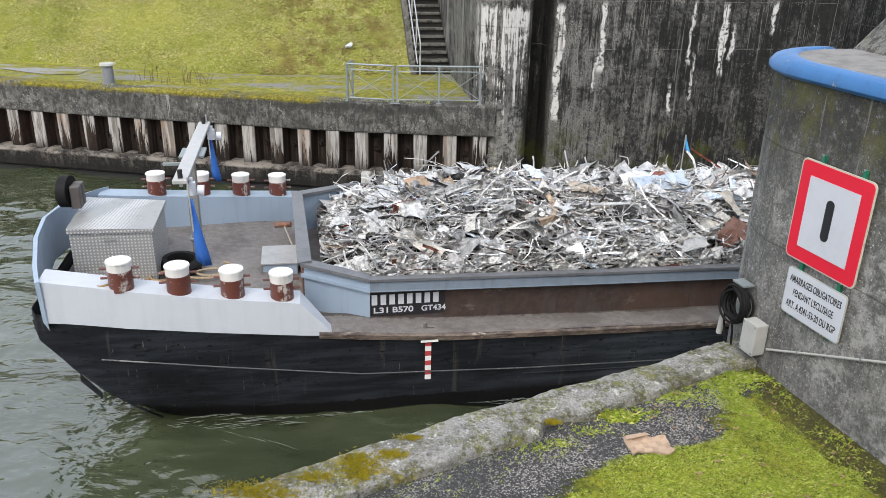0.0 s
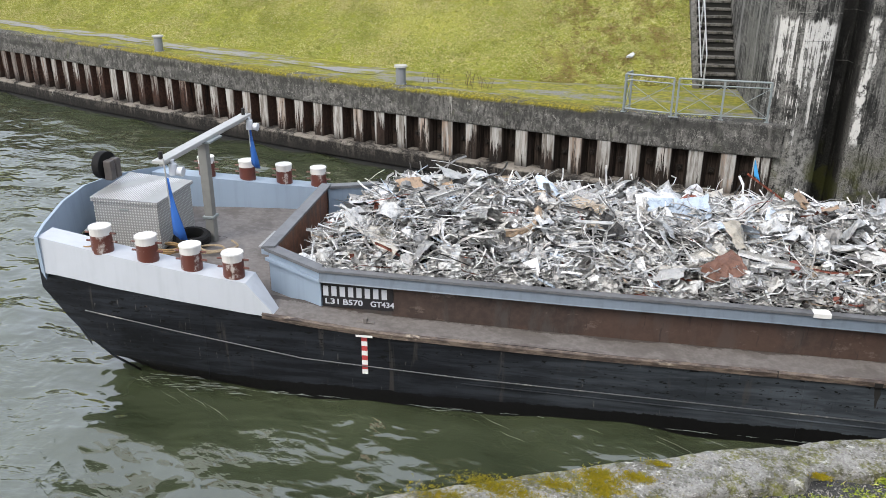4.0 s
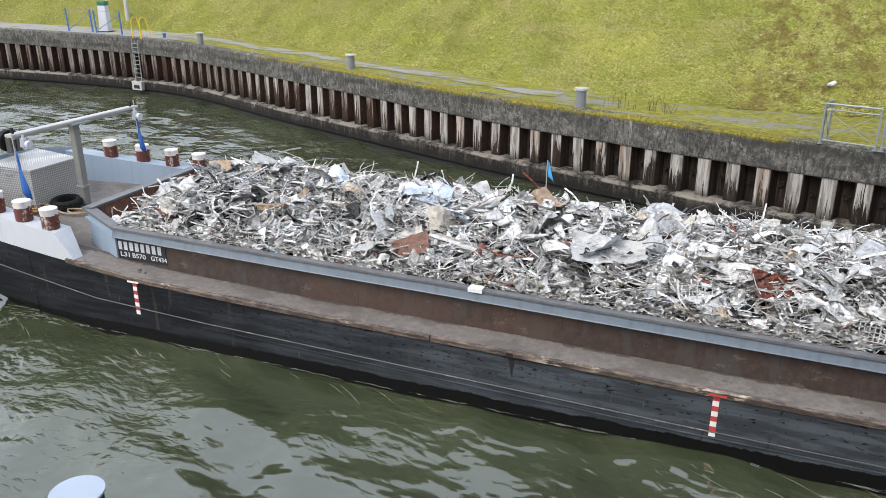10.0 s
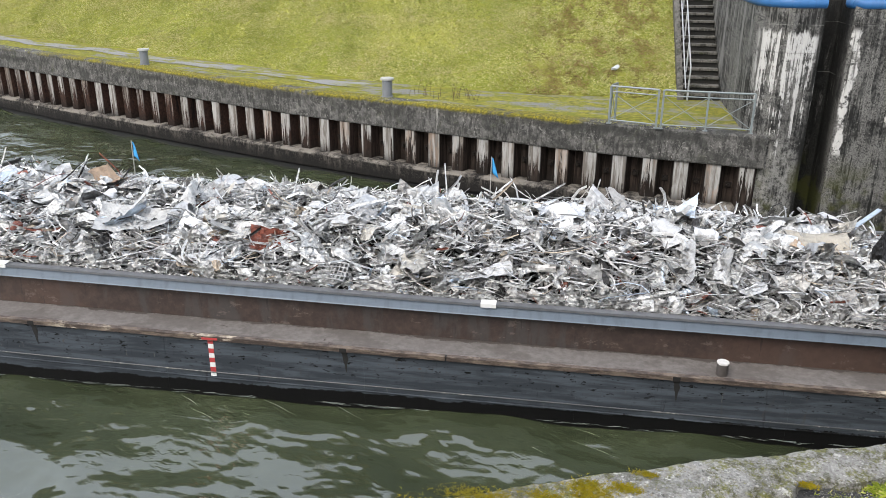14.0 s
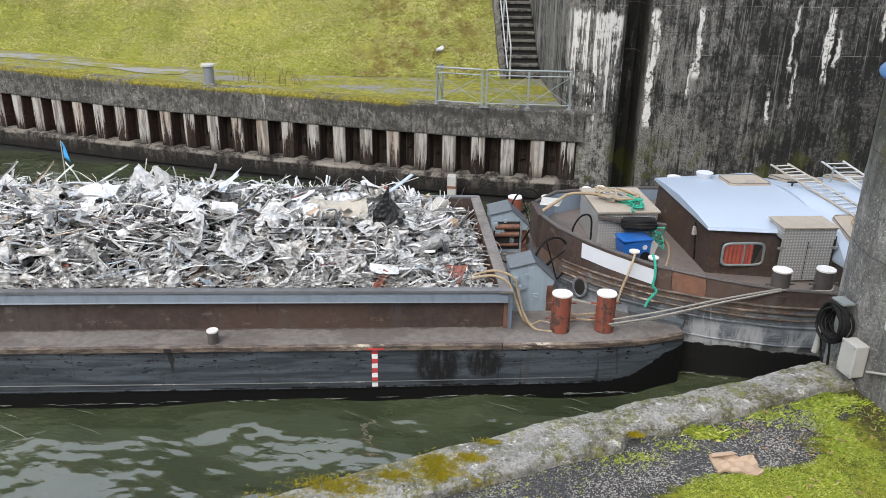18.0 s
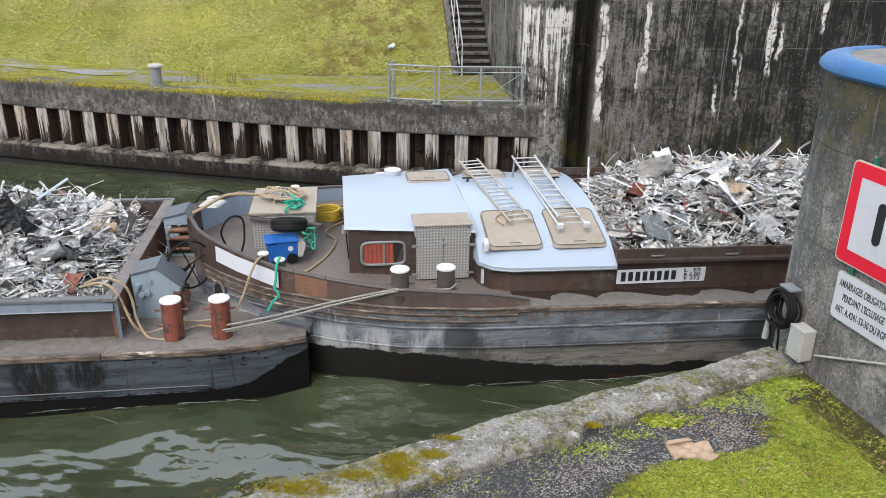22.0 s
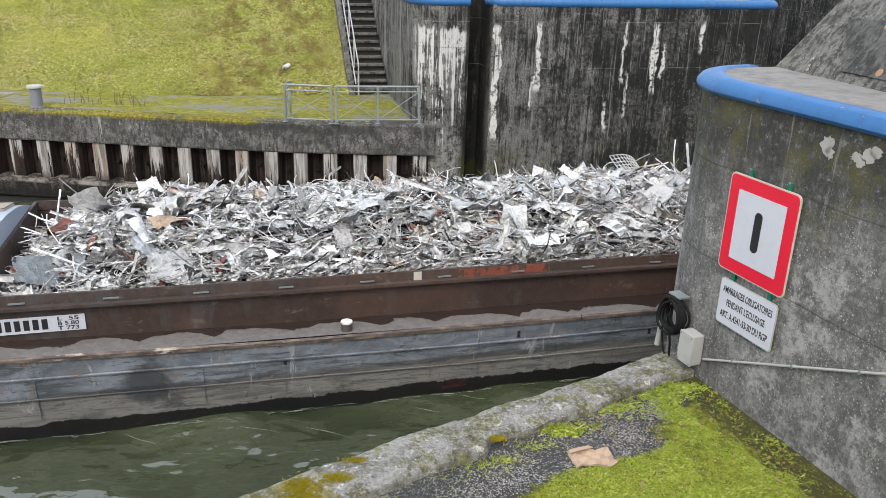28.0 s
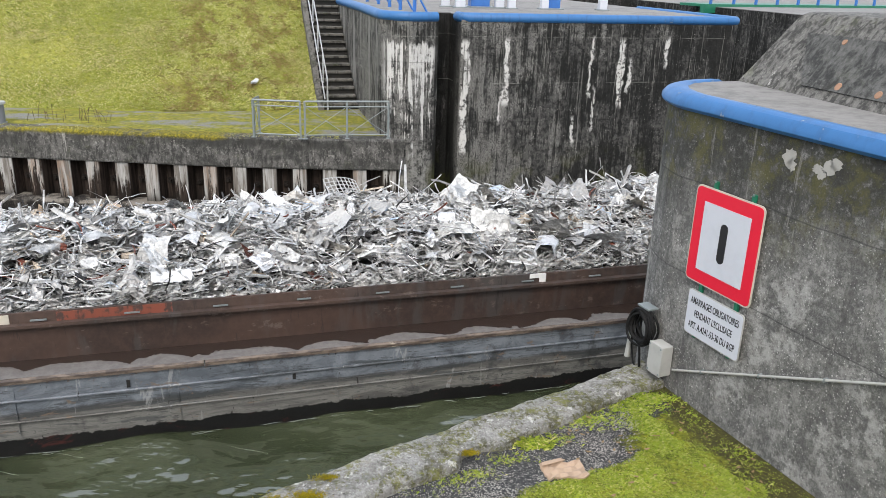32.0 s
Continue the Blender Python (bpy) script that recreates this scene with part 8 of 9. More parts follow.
def build_signs():
    m = on_pier(0.79, 4.41, 0.05)
    sg = thing("mooring_sign", "square red-bordered white waterway sign with a black bar", "sign", m)
    part("panel", Shape().prism(rounded(0.93, 1.02, 0.06), -0.012, 0.0), M["sign_edge"], sg, "pale sign backing edge")
    part("border", Shape().prism(rounded(0.90, 0.99, 0.05), 0.0, 0.004), M["red"], sg, "red border")
    part("field", Shape().prism(rounded(0.64, 0.72, 0.005), 0.004, 0.008), M["sign_white"], sg, "scratched white field")
    part("bar", Shape().prism(rounded(0.10, 0.41, 0.049, 8), 0.008, 0.012), M["black"], sg, "upright black bar")
    for x in (-0.23, 0.28):
        part("bracket", Shape().box(x - 0.02, x + 0.02, -1.12, 0.58, -0.045, -0.014), M["green"], sg, "green mounting rail")
        part("bolt", Shape().cyl((x, 0.58, -0.014), (x, 0.58, -0.004), 0.012, seg=6), M["galv"], sg)
    m2 = on_pier(0.82, 3.565, 0.05)
    pl = thing("notice_plate", "white plate with three lines of black French text", "sign", m2)
    part("panel", Shape().prism(rounded(0.80, 0.50, 0.04), -0.012, 0.0), M["plastic"], pl, "grey plate edge")
    part("face", Shape().prism(rounded(0.78, 0.48, 0.035), 0.0, 0.003), M["sign_white"], pl)
    for k, (tx, w) in enumerate((("AMARRAGES OBLIGATOIRES", 0.70), ("PENDANT L'ECLUSAGE", 0.55), ("ART. A.4241-53-30 DU RGP", 0.68))):
        t = writing("text_line", tx, 0.105, M["black"], pl, pose(-w / 2, 0.135 - 0.135 * k, 0.004), width=w, bold=0.012)
    # cable coil, conduit and junction box
    b = thing("junction_box", "weathered grey plastic junction box on the pier", "junction box", on_pier(0.16, 2.86, 0.11))
    part("body", Shape().box(-0.11, 0.11, -0.18, 0.18, -0.10, 0.04, 0.012), M["plastic"], b)
    part("lid", Shape().box(-0.115, 0.115, -0.185, 0.185, 0.04, 0.06, 0.01), M["plastic"], b)
    for x, y in ((-0.09, -0.155), (0.09, -0.155), (-0.09, 0.155), (0.09, 0.155)):
        part("screw", Shape().cyl((x, y, 0.06), (x, y, 0.065), 0.012, seg=8), M["galv"], b)
    c = thing("cable_coil", "coiled black electric cable hung on a bracket", "cable", on_pier(-0.16, 3.12, 0.12))
    rng = random.Random(2)
    for k in range(15):
        r, dz = rng.uniform(0.14, 0.215), rng.uniform(-0.06, 0.06)
        dx, dy = rng.uniform(-0.02, 0.02), rng.uniform(-0.03, 0.01)
        part("turn", Shape().tube([(dx + r * math.cos(a) * 0.9, dy + r * math.sin(a), dz + 0.02 * math.sin(2 * a + k)) for a in np.linspace(0, 2 * math.pi, 26)[:-1]], 0.015, 6, True), M["rubber"], c, smooth=True)
    part("tail", Shape().tube([(-0.15, -0.1, 0.02), (-0.16, -0.3, 0.0), (-0.1, -0.5, 0.0), (0.05, -0.62, 0.02)], 0.012, 6), M["rubber"], c, smooth=True)
    part("tail", Shape().tube([(0.0, -0.18, 0.03), (0.04, -0.35, 0.03), (0.02, -0.52, 0.0), (0.1, -0.6, 0.0)], 0.014, 6), M["rubber"], c, smooth=True)
    part("bracket", Shape().box(-0.10, 0.10, 0.22, 0.245, -0.11, 0.03, 0.005), M["galv"], c, "pale metal bracket")
    cd = thing("conduit", "grey plastic conduit standing on the kerb", "pipe", on_pier(-0.40, 2.62, 0.10))
    part("tube", Shape().cyl((0, 0, 0), (0.05, 0.45, 0), 0.035, seg=12), M["plastic"], cd, smooth=True)
    part("cap", Shape().cyl((0.05, 0.45, 0), (0.051, 0.47, 0), 0.04, seg=12), M["sign_white"], cd, smooth=True)
    pp = thing("wall_pipe", "thin pale cable pipe clipped along the pier", "pipe", on_pier(0, 0, 0))
    part("tube", Shape().cyl((0.32, 2.78, 0.03), (3.2, 4.08, 0.03), 0.013, seg=8), M["plastic"], pp, smooth=True)
    for x in (0.75, 1.5, 2.2):
        zc = 2.78 + (x - 0.32) * 0.451
        part("clip", Shape().box(x - 0.008, x + 0.008, zc - 0.02, zc + 0.02, 0.0, 0.047), M["galv"], pp)
    # mortar repairs below the coping
    rp = thing("mortar_patch", "rough pale mortar repair on the pier's face", "patch", on_pier(0, 0, 0))
    rng = random.Random(5)
    for x, y, w, h in ((1.36, 5.42, 0.075, 0.085), (1.40, 5.36, 0.05, 0.06), (1.68, 5.38, 0.06, 0.04), (1.80, 5.42, 0.075, 0.06), (1.86, 5.46, 0.06, 0.05), (1.73, 5.34, 0.05, 0.04)):
        pts = [(x + w * math.cos(a) * rng.uniform(0.55, 1.25), y + h * math.sin(a) * rng.uniform(0.55, 1.25)) for a in np.linspace(0, 6.28, 20)[:-1]]
        part("patch", Shape().prism(pts, -0.01, 0.005), M["mortar"], rp)


build_signs()

# crumpled paper on the terrace
def build_paper():
    pb = thing("paper_bag", "flattened crumpled brown paper bag on the asphalt", "paper bag", pose(2.07, 6.08, 2.505, 0, 0, 8))
    v = []
    for i in range(7):
        for j in range(6):
            x, y = -0.20 + 0.40 * i / 6, -0.13 + 0.24 * j / 5 + 0.03 * math.sin(i)
            v.append((x + 0.01 * math.sin(j * 3), y, 0.02 + 0.014 * math.sin(i * 2.3 + j * 1.7) + 0.012 * (j == 5)))
    f = [(i * 6 + j, (i + 1) * 6 + j, (i + 1) * 6 + j + 1, i * 6 + j + 1) for i in range(6) for j in range(5)]
    ob = part("sheet", numpy_mesh("sheet", v, f, M["paper"]), None, pb)
    md = ob.modifiers.new("thickness", "SOLIDIFY")
    md.thickness = 0.02
    part("fold", Shape().slab([(-0.2, 0.05, 0.05), (0.05, 0.09, 0.055), (0.02, 0.14, 0.045), (-0.17, 0.12, 0.04)], [(-0.2, 0.05, 0.042), (0.05, 0.09, 0.047), (0.02, 0.14, 0.037), (-0.17, 0.12, 0.03)]), M["paper"], pb)


build_paper()


MOSS_LINE = [(5.0, 0.9), (5.67, 1.32), (5.91, 1.86), (6.19, 2.73), (6.82, 2.97), (7.35, 3.39)]


def terrace_spots():
    rng = np.random.default_rng(17)
    out = []
    while len(out) < 26000:
        x, y = rng.uniform(-0.5, 4.3), rng.uniform(4.6, 7.7)
        if x - 3.57 > (7.75 - y) * 0.291 or y > 5.58 + x * 0.55:
            continue
        d = x - lerp_at(MOSS_LINE, y) + 0.5 * noise.noise((x * 2.2, y * 2.2, 0.5)) + 0.25 * noise.noise((x * 7, y * 7, 2))
        wall = 3.6 + (7.75 - y) * 0.291 - x
        if d > 0.0 and rng.random() < (0.9 if wall > 0.5 + 0.45 * noise.noise((x * 2, y * 2, 5)) else 0.12):
            out.append((x, y, 2.50, 0.45 + 0.6 * max(-0.4, noise.noise((x * 3, y * 3, 1))) + (0.35 if rng.random() < 0.06 else 0)))
    # tufts along the kerb's foot
    for cx, cy, r, k, s in ((1.25, 6.10, 0.10, 90, 0.8), (1.9, 6.52, 0.09, 160, 1.9), (2.1, 6.6, 0.14, 80, 1.0), (0.05, 5.55, 0.25, 70, 0.7), (-0.35, 5.3, 0.3, 70, 0.6), (0.6, 5.85, 0.22, 50, 0.6), (1.0, 6.0, 0.13, 70, 0.8), (1.6, 6.3, 0.12, 70, 0.8), (2.6, 6.92, 0.2, 260, 1.0), (3.1, 7.15, 0.2, 300, 1.2), (3.4, 7.3, 0.1, 160, 1.6)):
        for _ in range(k):
            x, y = rng.normal(cx, r), rng.normal(cy, r * 0.45)
            if y < 5.62 + x * 0.55:
                out.append((x, y, 2.50, s * rng.uniform(0.5, 1.2)))
    return out


blades("terrace_grass", terrace_spots(), M["moss"], 0.036, "bright green moss and short grass on the terrace")


def moss_spots():
    """Cushions of golden moss on the kerb, smaller green ones further along."""
    rng = np.random.default_rng(29)
    out = []
    for cx, cy, rx, ry, k in ((-0.55, 5.65, 0.13, 0.10, 900), (-0.52, 5.50, 0.08, 0.08, 260), (-0.27, 5.77, 0.12, 0.05, 300), (-0.90, 5.44, 0.14, 0.07, 260), (-1.35, 5.26, 0.30, 0.10, 800), (-1.75, 4.98, 0.25, 0.12, 500), (1.21, 6.29, 0.06, 0.03, 260), (-0.12, 6.02, 0.08, 0.03, 160)):
        for _ in range(k):
            x, y = rng.normal(cx, rx * 0.6), rng.normal(cy, ry * 0.6)
            out.append((x, y, 2.60, 0.5 + 0.3 * rng.random()))
    return out


blades("kerb_moss", moss_spots(), M["gold_moss"], 0.03, "golden and green moss cushions on the kerb")


def build_gravel():
    rng = np.random.default_rng(41)
    v, f = [], []
    tries = 0
    while len(v) < 6 * 4200 and tries < 90000:
        tries += 1
        x, y = rng.uniform(-0.6, 3.6), rng.uniform(4.8, 7.3)
        d = x - lerp_at(MOSS_LINE, y)
        if d > 0.12 or y > 5.58 + x * 0.55:
            continue
        dense = 0.10 + 0.9 * max(math.exp(-((x - 2.54) ** 2 + (y - 6.45) ** 2) / 0.05), math.exp(-((x - 2.95) ** 2 + (y - 6.9) ** 2) / 0.03), 0.8 * math.exp(-((x - 0.9) ** 2 + (y - 5.62) ** 2) / 0.04), max(0, noise.noise((x * 3, y * 3, 4))) * 0.9)
        if rng.random() > dense:
            continue
        s = rng.uniform(0.004, 0.0095)
        b = len(v)
        a = rng.uniform(0, 6.28)
        c, t = math.cos(a) * s, math.sin(a) * s
        z = 2.5 + s * 0.4
        v += [(x + c, y + t, z), (x - t, y + c, z), (x - c, y - t, z), (x + t, y - c, z), (x, y, z + s * 0.8), (x, y, z - s * 0.8)]
        f += [(b, b + 1, b + 4), (b + 1, b + 2, b + 4), (b + 2, b + 3, b + 4), (b + 3, b, b + 4)]
    ob = new("gravel", numpy_mesh("gravel", v, f, M["pebble"]))
    tagged(ob, "loose pale grit scattered over the asphalt", "gravel", kind="stuff")


build_gravel()
# dead leaves
def build_leaves():
    rng = np.random.default_rng(23)
    lv = thing("dead_leaves", "scattered small dead leaves on the moss", "leaves")
    for k in range(80):
        x, y = rng.uniform(2.2, 4.3), rng.uniform(5.0, 7.3)
        if x - 3.5 > (7.75 - y) * 0.291:
            continue
        a, s = rng.uniform(0, 6.28), rng.uniform(0.015, 0.035)
        c, t = math.cos(a), math.sin(a)
        pts = [(x + s * (c * u - t * w), y + s * (t * u + c * w), 2.53 + 0.01 * abs(u)) for u, w in ((-1, 0), (-0.3, 0.45), (0.6, 0.35), (1.1, 0), (0.6, -0.4), (-0.3, -0.45))]
        part("leaf", numpy_mesh("leaf", pts, [(0, 1, 2, 3, 4, 5)], M["leaf"]), None, lv)


build_leaves()

# ---- things along the far quay ----
def quay_bollard(x, y):
    b = thing("quay_bollard", "grey cylindrical mooring bollard on the quay edge", "bollard", pose(x, y, 2.55), group="bollards along the quay")
    part("barrel", Shape().cyl((0, 0, 0), (0, 0, 0.50), 0.155, seg=18), M["boll_quay"], b, smooth=True)
    part("cap", Shape().cyl((0, 0, 0.50), (0, 0, 0.52), 0.155, 0.21, 18).cyl((0, 0, 0.52), (0, 0, 0.575), 0.21, 0.20, 18), M["plastic"], b, "paler cap plate", True)
    part("foot", Shape().cyl((0, 0, 0), (0, 0, 0.02), 0.19, seg=18), M["boll_quay"], b, smooth=True)
    return b


qb = quay_bollard(-9.13, 22.78)
for x, y in ((-19.81, 25.28), (-31.68, 28.47), (-55.0, 26.2)):
    copy_thing(qb, pose(x, y, 2.55 + lift(x)))
sb = thing("small_bollard", "short dark blue bollard beside the ladder", "bollard", pose(-35.26, 29.29, 2.83))
part("barrel", Shape().cyl((0, 0, 0), (0, 0, 0.20), 0.085, seg=14), M["blue_post"], sb, smooth=True)
part("cap", Shape().cyl((0, 0, 0.20), (0, 0, 0.235), 0.125, seg=14), M["blue_post"], sb, smooth=True)

ld = thing("quay_ladder", "steel rung ladder down the quay wall with yellow hoops", "ladder", pose(-36.41, edge_y(-36.41), 0.28, 0, 0, 4))
for x in (-0.22, 0.22):
    part("rail", Shape().cyl((x, -0.22, -0.1), (x, -0.18, 2.45), 0.03, seg=8), M["galv"], ld, smooth=True)
for k in range(10):
    part("rung", Shape().cyl((-0.22, -0.22, 0.32 + 0.22 * k), (0.22, -0.22, 0.32 + 0.22 * k), 0.018, seg=6), M["galv"], ld)
for x in (-0.27, 0.33):
    part("hoop", Shape().tube([(x, 0.0, 2.55), (x, 0.0, 3.42), (x + 0.03, 0.04, 3.56), (x + 0.09, 0.16, 3.62), (x + 0.14, 0.28, 3.54), (x + 0.24, 0.48, 2.55)], 0.027, 8), M["yellow"], ld, "bright yellow grab hoop", True)
part("foot_block", Shape().box(-0.36, 0.36, -0.42, -0.19, -0.12, 0.34, 0.02), M["plastic"], ld, "white painted frame at the foot")
part("opening", Shape().box(-0.2, 0.2, -0.43, -0.415, -0.03, 0.16), M["dark"], ld)


def barrier(p, q, label):
    b = thing("barrier", label, "barrier", group="blue barriers by the ladder")
    p, q = Vector(p), Vector(q)
    for c in (p, q):
        part("post", Shape().cyl(c, c + Vector((-0.07, 0, 1.23)), 0.045, seg=8), M["blue_post"], b, smooth=True)
    part("brace", Shape().tube([p + Vector((0, 0, 0.1)), q + Vector((-0.07, 0, 1.05))], 0.025, 6), M["galv"], b)
    part("rail", Shape().tube([p + Vector((-0.07, 0, 1.18)), q + Vector((-0.07, 0, 1.18))], 0.010, 6), M["galv"], b)


barrier((-42.36, 28.61, 2.92), (-40.81, 29.01, 2.89), "pair of blue posts with a diagonal steel brace")
barrier((-40.39, 28.95, 2.89), (-38.32, 29.02, 2.86), "pair of blue posts with a diagonal brace near the ladder")
gp = thing("service_pillar", "white service pillar with a green cap on the towpath", "pillar", pose(-40.51, 29.66, 2.89, 0, 0, 15))
part("body", Shape().slab([(-0.23, -0.17, 1.42), (0.23, -0.17, 1.42), (0.23, 0.17, 1.42), (-0.23, 0.17, 1.42)], [(-0.29, -0.21, 0.04), (0.29, -0.21, 0.04), (0.29, 0.21, 0.04), (-0.29, 0.21, 0.04)]), M["sign_white"], gp)
part("cap", Shape().box(-0.25, 0.25, -0.19, 0.19, 1.42, 1.66, 0.04), M["green"], gp)
part("plinth", Shape().box(-0.40, 0.40, -0.32, 0.32, 0.0, 0.045, 0.01), M["dark"], gp, "dark rubber base plate")
lp = thing("lamp_post", "slim grey lamp post on the embankment foot", "lamp post", pose(-40.88, 31.50, 3.26))
part("pole", Shape().cyl((0, 0, 0), (0, 0, 6.5), 0.13, 0.08, 12), M["plastic"], lp, smooth=True)
part("head", Shape().box(-0.15, 0.15, -0.9, 0.1, 6.4, 6.55, 0.03), M["plastic"], lp)

wb = thing("plastic_bag", "white plastic bag caught on the grass slope", "bag", pose(-2.64, 25.72, 3.24))
part("film", Shape().loft([[(0.11 * math.cos(a) * s + 0.04 * k, 0.09 * math.sin(a) * s, 0.05 + 0.05 * k + 0.02 * math.sin(3 * a + k)) for a in np.linspace(0, 6.28, 10)] for k, s in enumerate((0.7, 1.1, 0.9, 0.25))], caps=True), M["sign_white"], wb, smooth=True)

# dry weeds on the towpath
def build_weeds():
    rng = np.random.default_rng(31)
    wd = thing("dry_weeds", "clump of dry brown weeds at the path edge", "weeds")
    for k in range(26):
        x = rng.uniform(-8.6, -6.3)
        y = edge_y(x) + rng.uniform(0.9, 1.5)
        h = rng.uniform(0.2, 0.48)
        dx, dy = rng.normal(0, 0.08, 2)
        part("stem", Shape().tube([(x, y, 2.55), (x + dx * 0.4, y + dy * 0.4, 2.55 + h * 0.6), (x + dx, y + dy, 2.55 + h)], 0.007, 4), M["bark"], wd)


build_weeds()

# timber mooring post before the quay, pale cap pile in the near water
mp = thing("timber_post", "weathered pale timber fender post before the quay", "post", pose(-1.68, 20.36, 0))
part("shaft", Shape().box(-0.12, 0.12, -0.12, 0.12, -2.4, 0.80, 0.03), M["plastic"], mp)
part("band", Shape().box(-0.13, 0.13, -0.13, 0.13, 0.45, 0.52), M["rust"], mp)
dp = thing("mooring_pile", "steel mooring pile with a pale blue-grey round cap", "pile", pose(-8.04, 4.43, 0))
part("shaft", Shape().cyl((0, 0, -2.4), (0, 0, 0.84), 0.29, seg=24), M["hull_black"], dp, smooth=True)
part("cap", Shape().cyl((0, 0, 0.84), (0, 0, 0.87), 0.32, 0.32, 32), M["roof_white"], dp, smooth=True)

# ---- on the lock platform ----
def platform_rail():
    r = thing("blue_railing", "blue steel railing along the lock stairs", "railing")
    pts = [(2.0, 21.4), (1.75, 23.0), (1.55, 24.6), (1.3, 26.2), (1.0, 27.8)]
    for x, y in pts:
        part("post", Shape().cyl((x, y, LOCK_Z), (x, y, LOCK_Z + 1.05), 0.05, seg=8), M["blue_post"], r, smooth=True)
        part("strut", Shape().cyl((x + 0.35, y, LOCK_Z), (x, y, LOCK_Z + 0.6), 0.03, seg=6), M["blue_post"], r)
    for z in (0.55, 1.05):
        part("rail", Shape().tube([(x, y, LOCK_Z + z) for x, y in pts], 0.03, 6), M["blue_post"], r, smooth=True)


platform_rail()
for k, (x, y, mat, w) in enumerate(((3.35, 25.6, "sign_white", 0.12), (3.75, 25.2, "sign_white", 0.15), (4.45, 25.9, "blue_post", 0.3), (5.05, 25.6, "sign_white", 0.14), (5.4, 25.4, "sign_white", 0.12), (6.5, 25.6, "sign_white", 0.12), (6.85, 25.9, "blue_post", 0.2), (8.5, 25.9, "sign_white", 0.13))):
    p = thing("guard_post", "blue painted guard post" if mat == "blue_post" else "white painted guard post on the lock platform", "post", pose(x, y, LOCK_Z), group="posts on the lock platform")
    part("shaft", Shape().box(-w, w, -w, w, 0, 1.1, 0.02), M[mat], p)
    part("foot", Shape().box(-w * 1.5, w * 1.5, -w * 1.5, w * 1.5, 0, 0.04), M["galv"], p)


def footbridge():
    f = thing("gate_footbridge", "green steel gate walkway with blue railings", "footbridge")
    d = Vector((0.93, 0.36, 0)).normalized()
    o = Vector((14.6, 31.6, 0))
    side = Vector((-d.y, d.x, 0))
    m = Matrix(((d.x, side.x, 0, o.x), (d.y, side.y, 0, o.y), (0, 0, 1, 0), (0, 0, 0, 1)))
    part("deck", Shape().box(0, 30, 0, 1.4, 5.75, 5.85, 0.0, m), M["green"], f)
    part("beam", Shape().box(2.2, 30, 0.1, 0.3, 5.42, 5.75, 0.0, m), M["green"], f)
    part("edge_beam", Shape().box(0.0, 2.6, 0.0, 0.25, 5.5, 5.75, 0.0, m), M["green"], f)
    part("column", Shape().box(2.0, 2.6, 0.2, 0.6, 2.5, 5.5, 0.0, m), M["green"], f)
    part("bearing", Shape().box(1.2, 4.6, -0.2, 1.2, 3.2, 4.0, 0.05, m), M["hull_black"], f)
    for k in range(14):
        part("rail_post", Shape().box(0.3 + k * 1.3, 0.4 + k * 1.3, 0.02, 0.1, 5.85, 6.95, 0.0, m), M["blue_post"], f)
    for z in (6.4, 6.95):
        part("rail", Shape().box(0.3, 18, 0.03, 0.08, z - 0.03, z, 0.0, m), M["blue_post"], f)
    gate = part("gate_leaf", Shape().box(3.0, 30, 1.5, 1.9, -2, 5.5, 0.0, m), M["dark"], f)


footbridge()


def parked_car(x, y, rz):
    c = thing("car", "dark parked car far behind the lock", "car", pose(x, y, LOCK_Z + 0.03, 0, 0, rz))
    prof = [(-2.1, 0.35), (-2.1, 0.75), (-1.9, 0.95), (-1.2, 1.0), (-0.6, 1.42), (0.9, 1.45), (1.6, 1.02), (2.1, 0.9), (2.15, 0.35)]
    part("body", Shape().loft([[(px, -0.85 + 0.12 * (pz > 1.1), pz) for px, pz in prof], [(px, 0.85 - 0.12 * (pz > 1.1), pz) for px, pz in prof]], caps=True, closed=True), M["hull_black"], c, smooth=True)
    for wx in (-1.3, 1.3):
        for wy in (-0.86, 0.7):
            part("wheel", Shape().cyl((wx, wy, 0.32), (wx, wy + 0.16, 0.32), 0.32, seg=16), M["rubber"], c, smooth=True)
    part("window", Shape().box(-0.5, 0.9, -0.87, -0.84, 1.05, 1.36), M["dark"], c)


parked_car(8.2, 55.0, 5)

